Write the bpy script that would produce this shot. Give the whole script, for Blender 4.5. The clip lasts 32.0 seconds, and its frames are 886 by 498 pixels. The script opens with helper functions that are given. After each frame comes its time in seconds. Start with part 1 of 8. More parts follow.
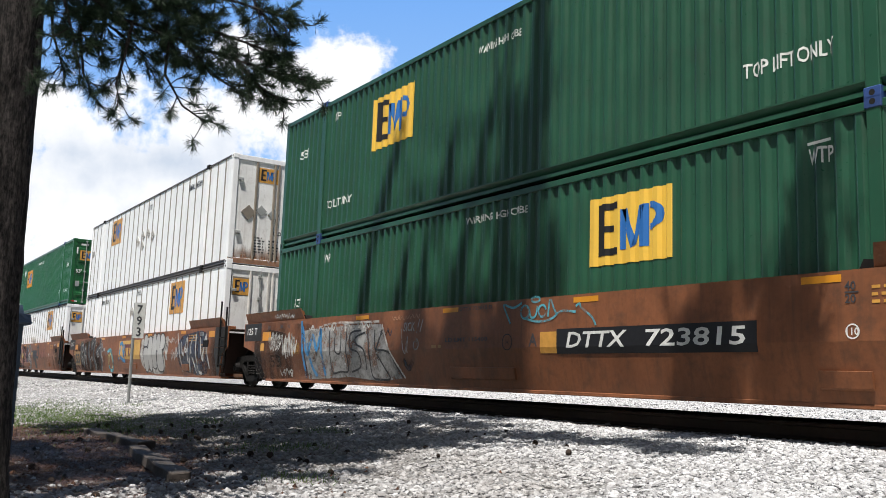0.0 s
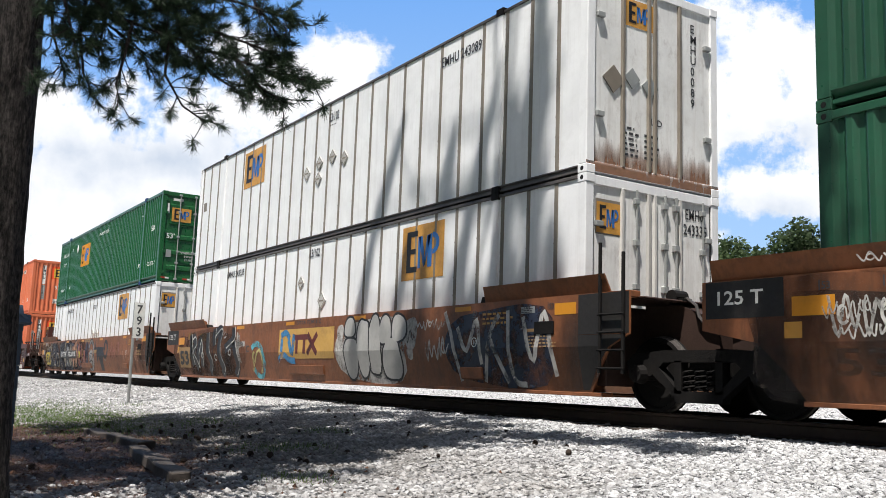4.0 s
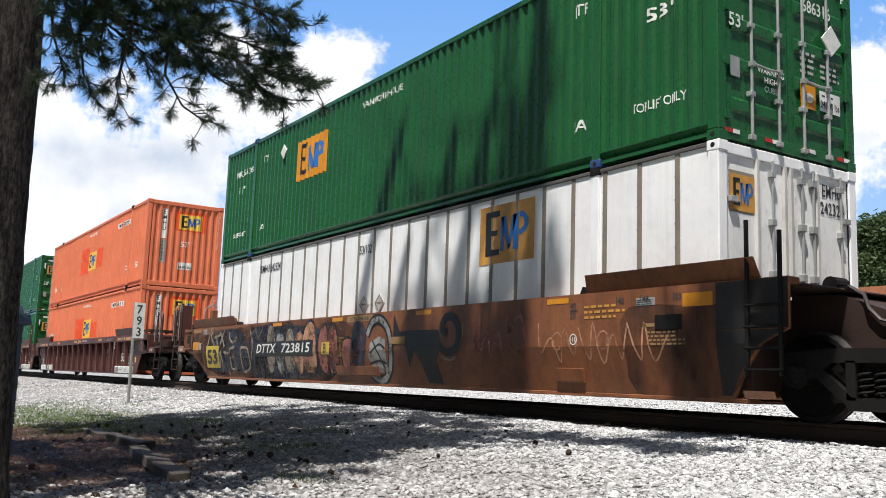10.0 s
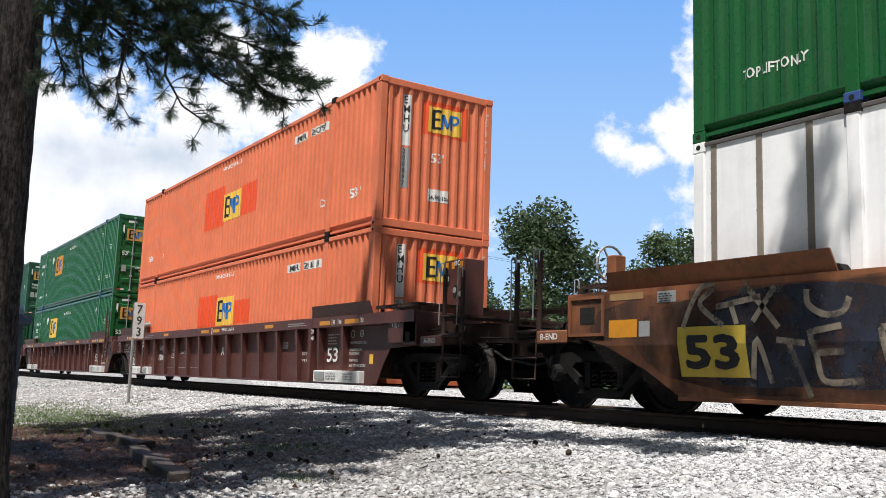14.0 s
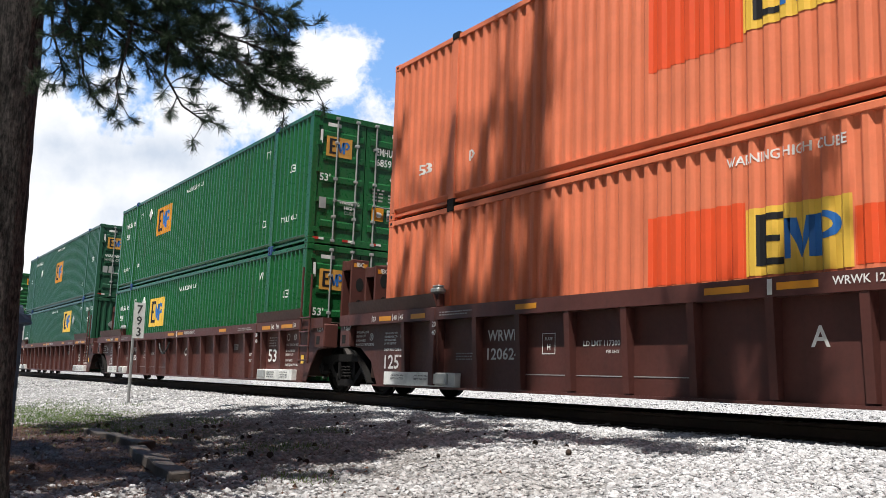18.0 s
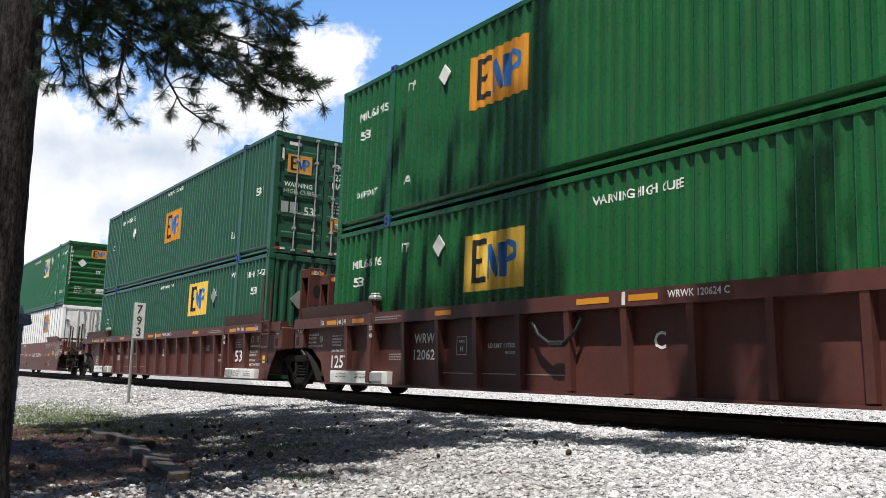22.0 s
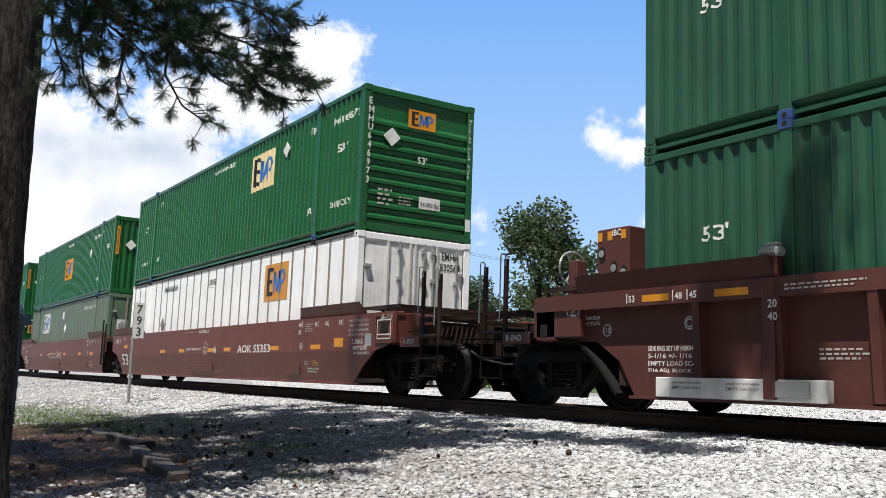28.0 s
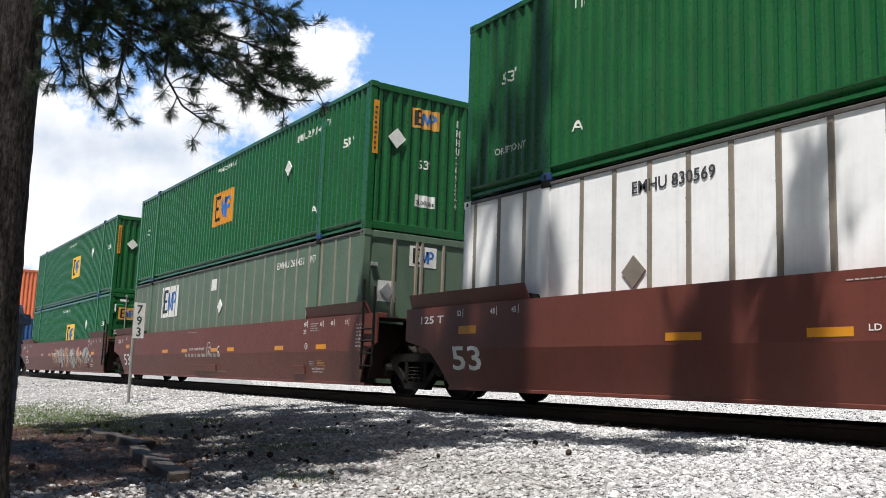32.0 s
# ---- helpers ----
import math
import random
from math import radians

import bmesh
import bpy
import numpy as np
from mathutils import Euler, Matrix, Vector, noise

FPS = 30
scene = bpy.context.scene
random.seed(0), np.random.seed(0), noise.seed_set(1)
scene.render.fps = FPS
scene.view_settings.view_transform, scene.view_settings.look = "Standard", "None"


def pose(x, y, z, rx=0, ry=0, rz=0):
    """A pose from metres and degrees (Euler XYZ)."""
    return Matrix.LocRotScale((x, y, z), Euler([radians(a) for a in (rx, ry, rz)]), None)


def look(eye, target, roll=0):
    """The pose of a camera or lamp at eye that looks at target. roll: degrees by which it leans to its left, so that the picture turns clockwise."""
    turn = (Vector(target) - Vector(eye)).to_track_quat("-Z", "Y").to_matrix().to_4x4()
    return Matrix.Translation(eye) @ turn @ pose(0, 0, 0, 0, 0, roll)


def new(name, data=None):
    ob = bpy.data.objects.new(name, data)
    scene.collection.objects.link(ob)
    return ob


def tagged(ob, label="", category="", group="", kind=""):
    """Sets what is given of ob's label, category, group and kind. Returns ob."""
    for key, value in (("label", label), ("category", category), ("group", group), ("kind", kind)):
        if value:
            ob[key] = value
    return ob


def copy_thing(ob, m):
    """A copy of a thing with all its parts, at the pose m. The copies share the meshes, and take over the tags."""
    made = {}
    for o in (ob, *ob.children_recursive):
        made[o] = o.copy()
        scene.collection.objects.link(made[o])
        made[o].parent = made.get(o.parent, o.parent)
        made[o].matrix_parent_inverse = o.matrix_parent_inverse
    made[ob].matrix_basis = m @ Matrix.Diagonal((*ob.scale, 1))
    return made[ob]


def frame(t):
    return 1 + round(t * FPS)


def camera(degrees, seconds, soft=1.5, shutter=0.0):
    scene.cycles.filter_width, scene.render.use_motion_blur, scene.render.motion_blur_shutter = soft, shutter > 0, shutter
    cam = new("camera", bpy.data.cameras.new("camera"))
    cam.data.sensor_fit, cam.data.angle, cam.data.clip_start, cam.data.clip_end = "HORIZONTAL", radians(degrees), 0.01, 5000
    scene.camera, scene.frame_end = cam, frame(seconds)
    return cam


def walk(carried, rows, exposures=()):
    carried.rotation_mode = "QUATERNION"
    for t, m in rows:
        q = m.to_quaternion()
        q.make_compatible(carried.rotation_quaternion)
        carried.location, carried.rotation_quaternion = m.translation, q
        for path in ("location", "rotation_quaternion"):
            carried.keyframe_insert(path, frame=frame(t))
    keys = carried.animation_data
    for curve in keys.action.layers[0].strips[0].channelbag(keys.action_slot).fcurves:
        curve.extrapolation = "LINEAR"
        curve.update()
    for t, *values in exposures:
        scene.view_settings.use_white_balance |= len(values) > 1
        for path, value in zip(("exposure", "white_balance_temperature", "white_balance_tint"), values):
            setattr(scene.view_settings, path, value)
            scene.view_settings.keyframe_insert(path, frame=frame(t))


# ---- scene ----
# ---------------------------------------------------------------- camera
RAIL_D = 9.208
cam = camera(51.9, 32.0, soft=0.8)
EYE = Vector((0.0, -RAIL_D, 0.28))
YAW, PITCH, ROLL = radians(57.104), radians(8.297), 2.036
AHEAD = Vector((-math.sin(YAW) * math.cos(PITCH), math.cos(YAW) * math.cos(PITCH), math.sin(PITCH)))
STAND = look(EYE, EYE + AHEAD * 10, ROLL)
walk(cam, [(0.0, STAND), (32.0, STAND)])

# ---------------------------------------------------------------- light
SUN_EL, SUN_AZ = radians(68.0), radians(32.0)      # azimuth from -Y towards +X
SUN = Vector((math.cos(SUN_EL) * math.sin(SUN_AZ), -math.cos(SUN_EL) * math.cos(SUN_AZ), math.sin(SUN_EL)))
world = bpy.data.worlds.new("sky")
scene.world = world
world.use_nodes = True
wn = world.node_tree.nodes
sky = wn.new("ShaderNodeTexSky")
sky.sky_type = "NISHITA"
sky.sun_disc = False
sky.sun_elevation = SUN_EL
sky.sun_rotation = math.atan2(SUN.x, SUN.y)
sky.air_density, sky.dust_density, sky.ozone_density = 1.0, 0.3, 1.5
# fair-weather cloud all round whitens part of the sky
wl = world.node_tree.links
wtc, wno, wrp, wbw, wti, wmx = (wn.new("ShaderNode" + k) for k in ("TexCoord", "TexNoise", "MapRange", "RGBToBW", "Mix", "Mix"))
wno.inputs["Scale"].default_value, wno.inputs["Detail"].default_value = 3.0, 6.0
wl.new(wtc.outputs["Generated"], wno.inputs["Vector"])
for k, x in zip((1, 2, 3, 4), (0.40, 0.62, 0.25, 0.85)):
    wrp.inputs[k].default_value = x
wl.new(wno.outputs[0], wrp.inputs[0])
wl.new(sky.outputs[0], wbw.inputs[0])
wti.data_type = wmx.data_type = "RGBA"
wti.blend_type = "MULTIPLY"
wti.inputs[0].default_value = 1.0
wl.new(wbw.outputs[0], wti.inputs[6])
wti.inputs[7].default_value = (1.12, 1.12, 1.14, 1)
wl.new(wrp.outputs[0], wmx.inputs[0])
wl.new(sky.outputs[0], wmx.inputs[6])
wl.new(wti.outputs[2], wmx.inputs[7])
wl.new(wmx.outputs[2], wn["Background"].inputs[0])
wn["Background"].inputs[1].default_value = 0.042
sun = new("sun", bpy.data.lights.new("sun", "SUN"))
sun.data.energy, sun.data.angle, sun.data.color = 5.0, radians(0.5), (1.0, 0.962, 0.91)
sun.matrix_world = look(SUN * 100, (0, 0, 0))
scene.view_settings.exposure = 0.55


# ---------------------------------------------------------------- materials
def nodes_of(name):
    m = bpy.data.materials.new(name)
    m.use_nodes = True
    nt = m.node_tree
    return m, nt, nt.nodes["Principled BSDF"]


def put(nt, kind, **inputs):
    n = nt.nodes.new(kind)
    for k, v in inputs.items():
        n.inputs[k.replace("_", " ")].default_value = v
    return n


def coords(nt, scale=(1, 1, 1), shift=True):
    """Local metres, moved apart object by object."""
    tc = nt.nodes.new("ShaderNodeTexCoord")
    mp = nt.nodes.new("ShaderNodeMapping")
    mp.inputs["Scale"].default_value = scale
    nt.links.new(tc.outputs["Object"], mp.inputs["Vector"])
    if shift:
        oi = nt.nodes.new("ShaderNodeObjectInfo")
        mu = nt.nodes.new("ShaderNodeMath")
        mu.operation = "MULTIPLY"
        mu.inputs[1].default_value = 61.0
        nt.links.new(oi.outputs["Random"], mu.inputs[0])
        nt.links.new(mu.outputs[0], mp.inputs["Location"])
    return mp.outputs[0]


def ramp(nt, value, lo, hi, a=0.0, b=1.0):
    r = nt.nodes.new("ShaderNodeMapRange")
    for k, v in zip((1, 2, 3, 4), (lo, hi, a, b)):
        r.inputs[k].default_value = v
    nt.links.new(value, r.inputs[0])
    return r.outputs[0]


def fbm(nt, vec, scale, detail=4.0, rough=0.6):
    n = put(nt, "ShaderNodeTexNoise", Scale=scale, Detail=detail, Roughness=rough)
    nt.links.new(vec, n.inputs["Vector"])
    return n.outputs["Fac"]


def mixed(nt, fac, a, b, mode="MIX"):
    m = nt.nodes.new("ShaderNodeMix")
    m.data_type, m.blend_type = "RGBA", mode
    for sock, val in ((m.inputs[0], fac), (m.inputs[6], a), (m.inputs[7], b)):
        if hasattr(val, "links"):
            nt.links.new(val, sock)
        elif isinstance(val, (int, float)):
            sock.default_value = val
        else:
            sock.default_value = (*val, 1.0)
    return m.outputs[2]


def surface(name, base, rough=0.55, metal=0.0, var=0.18, scale=1.3, grime=(0.05, 0.045, 0.04), grime_amount=0.35,
            streak=0.0, bump=0.15, bump_scale=45.0, rust=0.0, random_tone=0.08, spec=0.4):
    """Painted or raw surface: broad tone, fine grain, running streaks, grime spots, rust."""
    m, nt, bsdf = nodes_of(name)
    v = coords(nt)
    broad = fbm(nt, v, scale, 5.0)
    fine = fbm(nt, v, scale * 14, 3.0)
    dark = tuple(c * (1 - var) for c in base)
    light = tuple(min(1, c * (1 + var)) for c in base)
    col = mixed(nt, ramp(nt, broad, 0.3, 0.7), dark, light)
    col = mixed(nt, ramp(nt, fine, 0.45, 0.8, 0, var), col, tuple(c * 0.55 for c in base))
    if grime_amount:
        g = fbm(nt, v, scale * 2.7, 6.0, 0.7)
        col = mixed(nt, ramp(nt, g, 0.52, 0.78, 0, grime_amount), col, grime)
    if streak:
        s = fbm(nt, coords(nt, (7.0, 7.0, 0.35)), 1.6, 4.0, 0.65)
        col = mixed(nt, ramp(nt, s, 0.5, 0.75, 0, streak), col, grime)
    if rust:
        s = fbm(nt, coords(nt, (3.0, 3.0, 1.2)), 2.2, 7.0, 0.75)
        col = mixed(nt, ramp(nt, s, 0.56, 0.66, 0, rust), col, (0.13, 0.055, 0.025))
    if random_tone:
        oi = nt.nodes.new("ShaderNodeObjectInfo")
        col = mixed(nt, ramp(nt, oi.outputs["Random"], 0, 1, 0, random_tone * 2), col, (0.02, 0.02, 0.02))
    nt.links.new(col, bsdf.inputs["Base Color"])
    r = ramp(nt, fine, 0.2, 0.8, rough - 0.1, min(1, rough + 0.12))
    nt.links.new(r, bsdf.inputs["Roughness"])
    bsdf.inputs["Metallic"].default_value = metal
    bsdf.inputs["Specular IOR Level"].default_value = spec
    if bump:
        b = put(nt, "ShaderNodeBump", Strength=bump, Distance=0.01)
        nt.links.new(fbm(nt, v, bump_scale, 3.0), b.inputs["Height"])
        nt.links.new(b.outputs[0], bsdf.inputs["Normal"])
    return m


M = {
    "green": surface("green_paint", (0.009, 0.100, 0.026), 0.30, spec=0.5, streak=0.32, grime_amount=0.18, var=0.12, bump=0.05, random_tone=0.02),
    "green_old": surface("faded_green_paint", (0.019, 0.085, 0.047), 0.34, spec=0.5, streak=0.25, grime_amount=0.25, var=0.14, bump=0.06, random_tone=0.03),
    "sage": surface("grey_green_paint", (0.10, 0.155, 0.105), 0.5, streak=0.2, grime_amount=0.25, var=0.12, bump=0.05, random_tone=0.03),
    "orange": surface("faded_orange_paint", (0.73, 0.195, 0.092), 0.55, streak=0.12, grime_amount=0.10, grime=(0.22, 0.06, 0.03), var=0.10, bump=0.05, random_tone=0.02),
    "orange_fresh": surface("fresh_orange_paint", (0.74, 0.085, 0.022), 0.45, var=0.06, grime_amount=0.0, bump=0.03, random_tone=0.0),
    "white": surface("white_aluminium", (0.92, 0.925, 0.94), 0.42, streak=0.13, grime_amount=0.11, grime=(0.27, 0.225, 0.175), var=0.07, bump=0.05, random_tone=0.03),
    "white_end": surface("rust_stained_white_end", (0.85, 0.845, 0.83), 0.45, streak=0.26, rust=0.20, grime_amount=0.22, grime=(0.26, 0.19, 0.13), var=0.12, bump=0.08, random_tone=0.03),
    "rust_stain": surface("running_rust_stain", (0.24, 0.11, 0.055), 0.8, var=0.3, grime_amount=0.4, bump=0.0, random_tone=0.0),
    "dark_trim": surface("weathered_dark_rail", (0.105, 0.095, 0.092), 0.5, var=0.2, grime_amount=0.4, bump=0.1),
    "pale_plate": surface("pale_placard", (0.62, 0.60, 0.57), 0.5, var=0.12, grime_amount=0.3, grime=(0.2, 0.17, 0.14), bump=0.0, random_tone=0.1),
    "rib": surface("grey_brown_post", (0.25, 0.215, 0.175), 0.5, var=0.2, grime_amount=0.3, bump=0.25, bump_scale=70),
    "blue_box": surface("blue_paint", (0.03, 0.10, 0.28), 0.5, streak=0.2),
    "brown": surface("brown_car_paint", (0.235, 0.085, 0.034), 0.55, streak=0.45, grime_amount=0.7, rust=0.5, var=0.25, bump=0.12, grime=(0.055, 0.032, 0.022), random_tone=0.04),
    "maroon": surface("maroon_car_paint", (0.092, 0.030, 0.024), 0.5, streak=0.25, grime_amount=0.4, var=0.18, bump=0.08, grime=(0.04, 0.022, 0.018), random_tone=0.04),
    "redbrown": surface("red_brown_car_paint", (0.135, 0.037, 0.026), 0.48, streak=0.2, grime_amount=0.28, var=0.14, bump=0.06, grime=(0.05, 0.024, 0.02), random_tone=0.03),
    "black_end": surface("dirty_black_paint", (0.018, 0.016, 0.015), 0.6, grime=(0.06, 0.05, 0.04), grime_amount=0.4),
    "iron": surface("grimy_cast_iron", (0.009, 0.008, 0.0075), 0.75, spec=0.15, grime=(0.022, 0.016, 0.013), grime_amount=0.5, var=0.3, bump=0.4, bump_scale=60),
    "tread": surface("worn_steel_tread", (0.10, 0.09, 0.085), 0.45, metal=0.5, var=0.15, bump=0.1),
    "car_end": surface("dirty_underframe", (0.048, 0.028, 0.022), 0.65, spec=0.2, grime=(0.05, 0.032, 0.024), grime_amount=0.4, var=0.25, bump=0.2),
    "rail": surface("rusty_rail_steel", (0.055, 0.034, 0.024), 0.7, var=0.3, grime_amount=0.4, bump=0.3, random_tone=0),
    "rail_top": surface("polished_rail_head", (0.40, 0.39, 0.37), 0.3, metal=0.9, var=0.1, bump=0.05, random_tone=0),
    "galv": surface("galvanised_steel", (0.42, 0.43, 0.42), 0.45, metal=0.4, var=0.12, grime_amount=0.25),
    "yellow": surface("yellow_decal", (0.80, 0.50, 0.070), 0.45, var=0.06, grime_amount=0.08, bump=0.02, random_tone=0.0),
    "cream": surface("sun_bleached_decal", (0.74, 0.60, 0.33), 0.5, var=0.10, grime_amount=0.15, bump=0.02, random_tone=0.0),
    "gold": surface("faded_orange_decal", (0.62, 0.31, 0.060), 0.5, var=0.12, grime_amount=0.2, bump=0.03, random_tone=0.0),
    "reflector": surface("amber_reflector_tape", (0.66, 0.27, 0.018), 0.4, var=0.08, grime_amount=0.25, bump=0.0, random_tone=0.05),
    "black": surface("black_decal", (0.012, 0.012, 0.014), 0.5, var=0.1, grime_amount=0.0, bump=0.0, random_tone=0.0),
    "blue": surface("blue_decal", (0.028, 0.15, 0.45), 0.45, var=0.08, grime_amount=0.05, bump=0.0, random_tone=0.0),
    "ink": surface("white_lettering", (0.76, 0.76, 0.73), 0.5, var=0.08, grime_amount=0.12, bump=0.0, random_tone=0.0),
    "faded_ink": surface("worn_white_lettering", (0.42, 0.40, 0.38), 0.55, var=0.2, grime_amount=0.4, bump=0.0, random_tone=0.0),
    "grey_ink": surface("dark_lettering", (0.05, 0.05, 0.055), 0.5, var=0.08, grime_amount=0.0, bump=0.0, random_tone=0.0),
    "hole": surface("dark_hollow", (0.006, 0.006, 0.006), 0.9, var=0.0, grime_amount=0.0, bump=0.0, random_tone=0.0),
    "lock_blue": surface("blue_painted_casting", (0.03, 0.07, 0.22), 0.5),
    "spray_grey": surface("silver_spray_paint", (0.33, 0.325, 0.315), 0.5, var=0.2, grime_amount=0.45, bump=0.02, random_tone=0.0),
    "spray_white": surface("white_spray_paint", (0.54, 0.52, 0.49), 0.5, var=0.2, grime_amount=0.5, bump=0.0, random_tone=0.0),
    "spray_cyan": surface("cyan_spray_paint", (0.11, 0.42, 0.50), 0.5, var=0.2, grime_amount=0.2, bump=0.0, random_tone=0.0),
    "spray_blue": surface("blue_spray_paint", (0.045, 0.23, 0.48), 0.5, var=0.2, grime_amount=0.3, bump=0.0, random_tone=0.0),
    "spray_navy": surface("navy_spray_paint", (0.022, 0.030, 0.055), 0.5, var=0.2, grime_amount=0.3, bump=0.0, random_tone=0.0),
    "spray_peach": surface("peach_spray_paint", (0.48, 0.25, 0.15), 0.5, var=0.2, grime_amount=0.3, bump=0.0, random_tone=0.0),
    "spray_yellow": surface("ochre_spray_paint", (0.34, 0.17, 0.035), 0.5, var=0.2, grime_amount=0.35, bump=0.0, random_tone=0.0),
    "spray_steel": surface("dark_silver_spray_paint", (0.17, 0.17, 0.175), 0.5, var=0.25, grime_amount=0.35, bump=0.0, random_tone=0.0),
    "spray_lemon": surface("lemon_spray_paint", (0.48, 0.42, 0.16), 0.5, var=0.15, grime_amount=0.2, bump=0.0, random_tone=0.0),
    "soot": surface("brake_dust_and_soot", (0.030, 0.024, 0.021), 0.8, var=0.3, grime_amount=0.3, bump=0.0, random_tone=0.0),
    "silver": surface("silver_letter_paint", (0.44, 0.43, 0.41), 0.45, var=0.12, grime_amount=0.25, bump=0.0, random_tone=0.0),
    "dark_red": surface("dark_red_decal", (0.12, 0.022, 0.020), 0.5, var=0.12, grime_amount=0.2, bump=0.0, random_tone=0.0),
    "maker_tan": surface("faded_gold_panel", (0.56, 0.33, 0.085), 0.55, var=0.12, grime_amount=0.3, bump=0.0, random_tone=0.0),
    "size_yellow": surface("worn_yellow_panel", (0.52, 0.38, 0.05), 0.55, var=0.15, grime_amount=0.35, bump=0.0, random_tone=0.0),
    "spray_rose": surface("dusty_rose_spray_paint", (0.28, 0.10, 0.075), 0.5, var=0.2, grime_amount=0.35, bump=0.0, random_tone=0.0),
    "spray_tan": surface("pale_tan_spray_paint", (0.30, 0.25, 0.19), 0.5, var=0.2, grime_amount=0.4, bump=0.0, random_tone=0.0),
    "size_panel": surface("faded_tan_panel", (0.33, 0.20, 0.085), 0.6, var=0.15, grime_amount=0.4, bump=0.0, random_tone=0.0),
    "hose": surface("black_rubber", (0.02, 0.02, 0.02), 0.6, var=0.1, grime_amount=0.2),
    "red_tape": surface("red_reflector_tape", (0.5, 0.03, 0.02), 0.4, grime_amount=0.1, bump=0),
    "timber": surface("weathered_timber", (0.060, 0.048, 0.040), 0.85, var=0.3, grime_amount=0.4, streak=0.2, bump=0.6, bump_scale=30),
    "tie": surface("creosoted_timber", (0.045, 0.034, 0.027), 0.85, var=0.3, bump=0.6, bump_scale=30),
    "tower": surface("blue_grey_boards", (0.075, 0.105, 0.15), 0.7, var=0.12, grime_amount=0.2, bump=0.2),
    "shingle": surface("blue_grey_shingles", (0.14, 0.19, 0.28), 0.8, var=0.25, bump=0.5),
}


def worn(m, low=0.45):
    """Sprayed paint that thins out and has weathered away in places."""
    nt = m.node_tree
    v = coords(nt)
    n = fbm(nt, v, 3.2, 7.0, 0.7)
    nt.links.new(ramp(nt, n, 0.38, 0.56, low, 1.0), nt.nodes["Principled BSDF"].inputs["Alpha"])


def dusted(m):
    """Soot that lies in soft upright smears."""
    nt = m.node_tree
    n = fbm(nt, coords(nt, (1.0, 1.0, 0.45)), 1.5, 6.0, 0.6)
    nt.links.new(ramp(nt, n, 0.38, 0.68, 0.0, 0.7), nt.nodes["Principled BSDF"].inputs["Alpha"])


def rising(m, high):
    """A stain that thins out upwards."""
    nt = m.node_tree
    sp = nt.nodes.new("ShaderNodeSeparateXYZ")
    tc = nt.nodes.new("ShaderNodeTexCoord")
    nt.links.new(tc.outputs["Object"], sp.inputs[0])
    n = fbm(nt, coords(nt, (3.0, 3.0, 0.5)), 2.2, 5.0, 0.65)
    add = nt.nodes.new("ShaderNodeMath")
    nt.links.new(ramp(nt, sp.outputs["Z"], 0.10, high, 0.42, -0.30), add.inputs[0])
    nt.links.new(n, add.inputs[1])
    nt.links.new(ramp(nt, add.outputs[0], 0.45, 0.85, 0.0, 0.8), nt.nodes["Principled BSDF"].inputs["Alpha"])


dusted(M["soot"])
rising(M["rust_stain"], 0.80)
for key in list(M):
    if key.startswith("spray"):
        worn(M[key], 0.25)
for key in ("ink", "gold", "faded_ink"):
    worn(M[key], 0.8)


# ---------------------------------------------------------------- mesh helpers
def part(name, bm, material, parent=None, label="", smooth=False):
    """One mesh object out of a bmesh, under its thing or part."""
    me = bpy.data.meshes.new(name)
    bm.to_mesh(me)
    bm.free()
    for mt in (material if isinstance(material, (list, tuple)) else [material]):
        me.materials.append(mt)
    if smooth:
        for f in me.polygons:
            f.use_smooth = True
    ob = new(name, me)
    if parent is not None:
        ob.parent = parent
    if label:
        tagged(ob, label)
    return ob


def shared(name, me, parent, m=None):
    """Another object on the same mesh."""
    ob = new(name, me)
    ob.parent = parent
    if m is not None:
        ob.matrix_basis = m
    return ob


def thing(name, label, category, group="", m=None):
    ob = new(name)
    ob.empty_display_size = 0.3
    tagged(ob, label, category, group)
    if m is not None:
        ob.matrix_basis = m
    return ob


def box(bm, x0, x1, y0, y1, z0, z1, bevel=0.0, mat=0):
    vs = [bm.verts.new(c) for c in ((x0, y0, z0), (x1, y0, z0), (x1, y1, z0), (x0, y1, z0), (x0, y0, z1), (x1, y0, z1), (x1, y1, z1), (x0, y1, z1))]
    fs = [bm.faces.new([vs[i] for i in q]) for q in ((3, 2, 1, 0), (4, 5, 6, 7), (0, 1, 5, 4), (1, 2, 6, 5), (2, 3, 7, 6), (3, 0, 4, 7))]
    for f in fs:
        f.material_index = mat
    if bevel:
        es = {e for f in fs for e in f.edges}
        bmesh.ops.bevel(bm, geom=list(es), offset=bevel, segments=1, affect="EDGES", profile=0.5)
    return vs


def boxed(name, dims, material, parent, bevel=0.0, label=""):
    bm = bmesh.new()
    box(bm, *dims, bevel=bevel)
    return part(name, bm, material, parent, label)


def prism(bm, outline, a, b, axis="y", mat=0):
    """A flat outline of (u, v) drawn out from a to b along an axis: y takes (x, z), x takes (y, z), z takes (x, y)."""
    def at(u, v, w):
        return {"y": (u, w, v), "x": (w, u, v), "z": (u, v, w)}[axis]
    p = [bm.verts.new(at(u, v, a)) for u, v in outline]
    q = [bm.verts.new(at(u, v, b)) for u, v in outline]
    n = len(outline)
    fs = [bm.faces.new(p), bm.faces.new(q[::-1])]
    fs += [bm.faces.new((p[i], q[i], q[(i + 1) % n], p[(i + 1) % n])) for i in range(n)]
    for f in fs:
        f.material_index = mat
    bmesh.ops.recalc_face_normals(bm, faces=fs)
    return fs


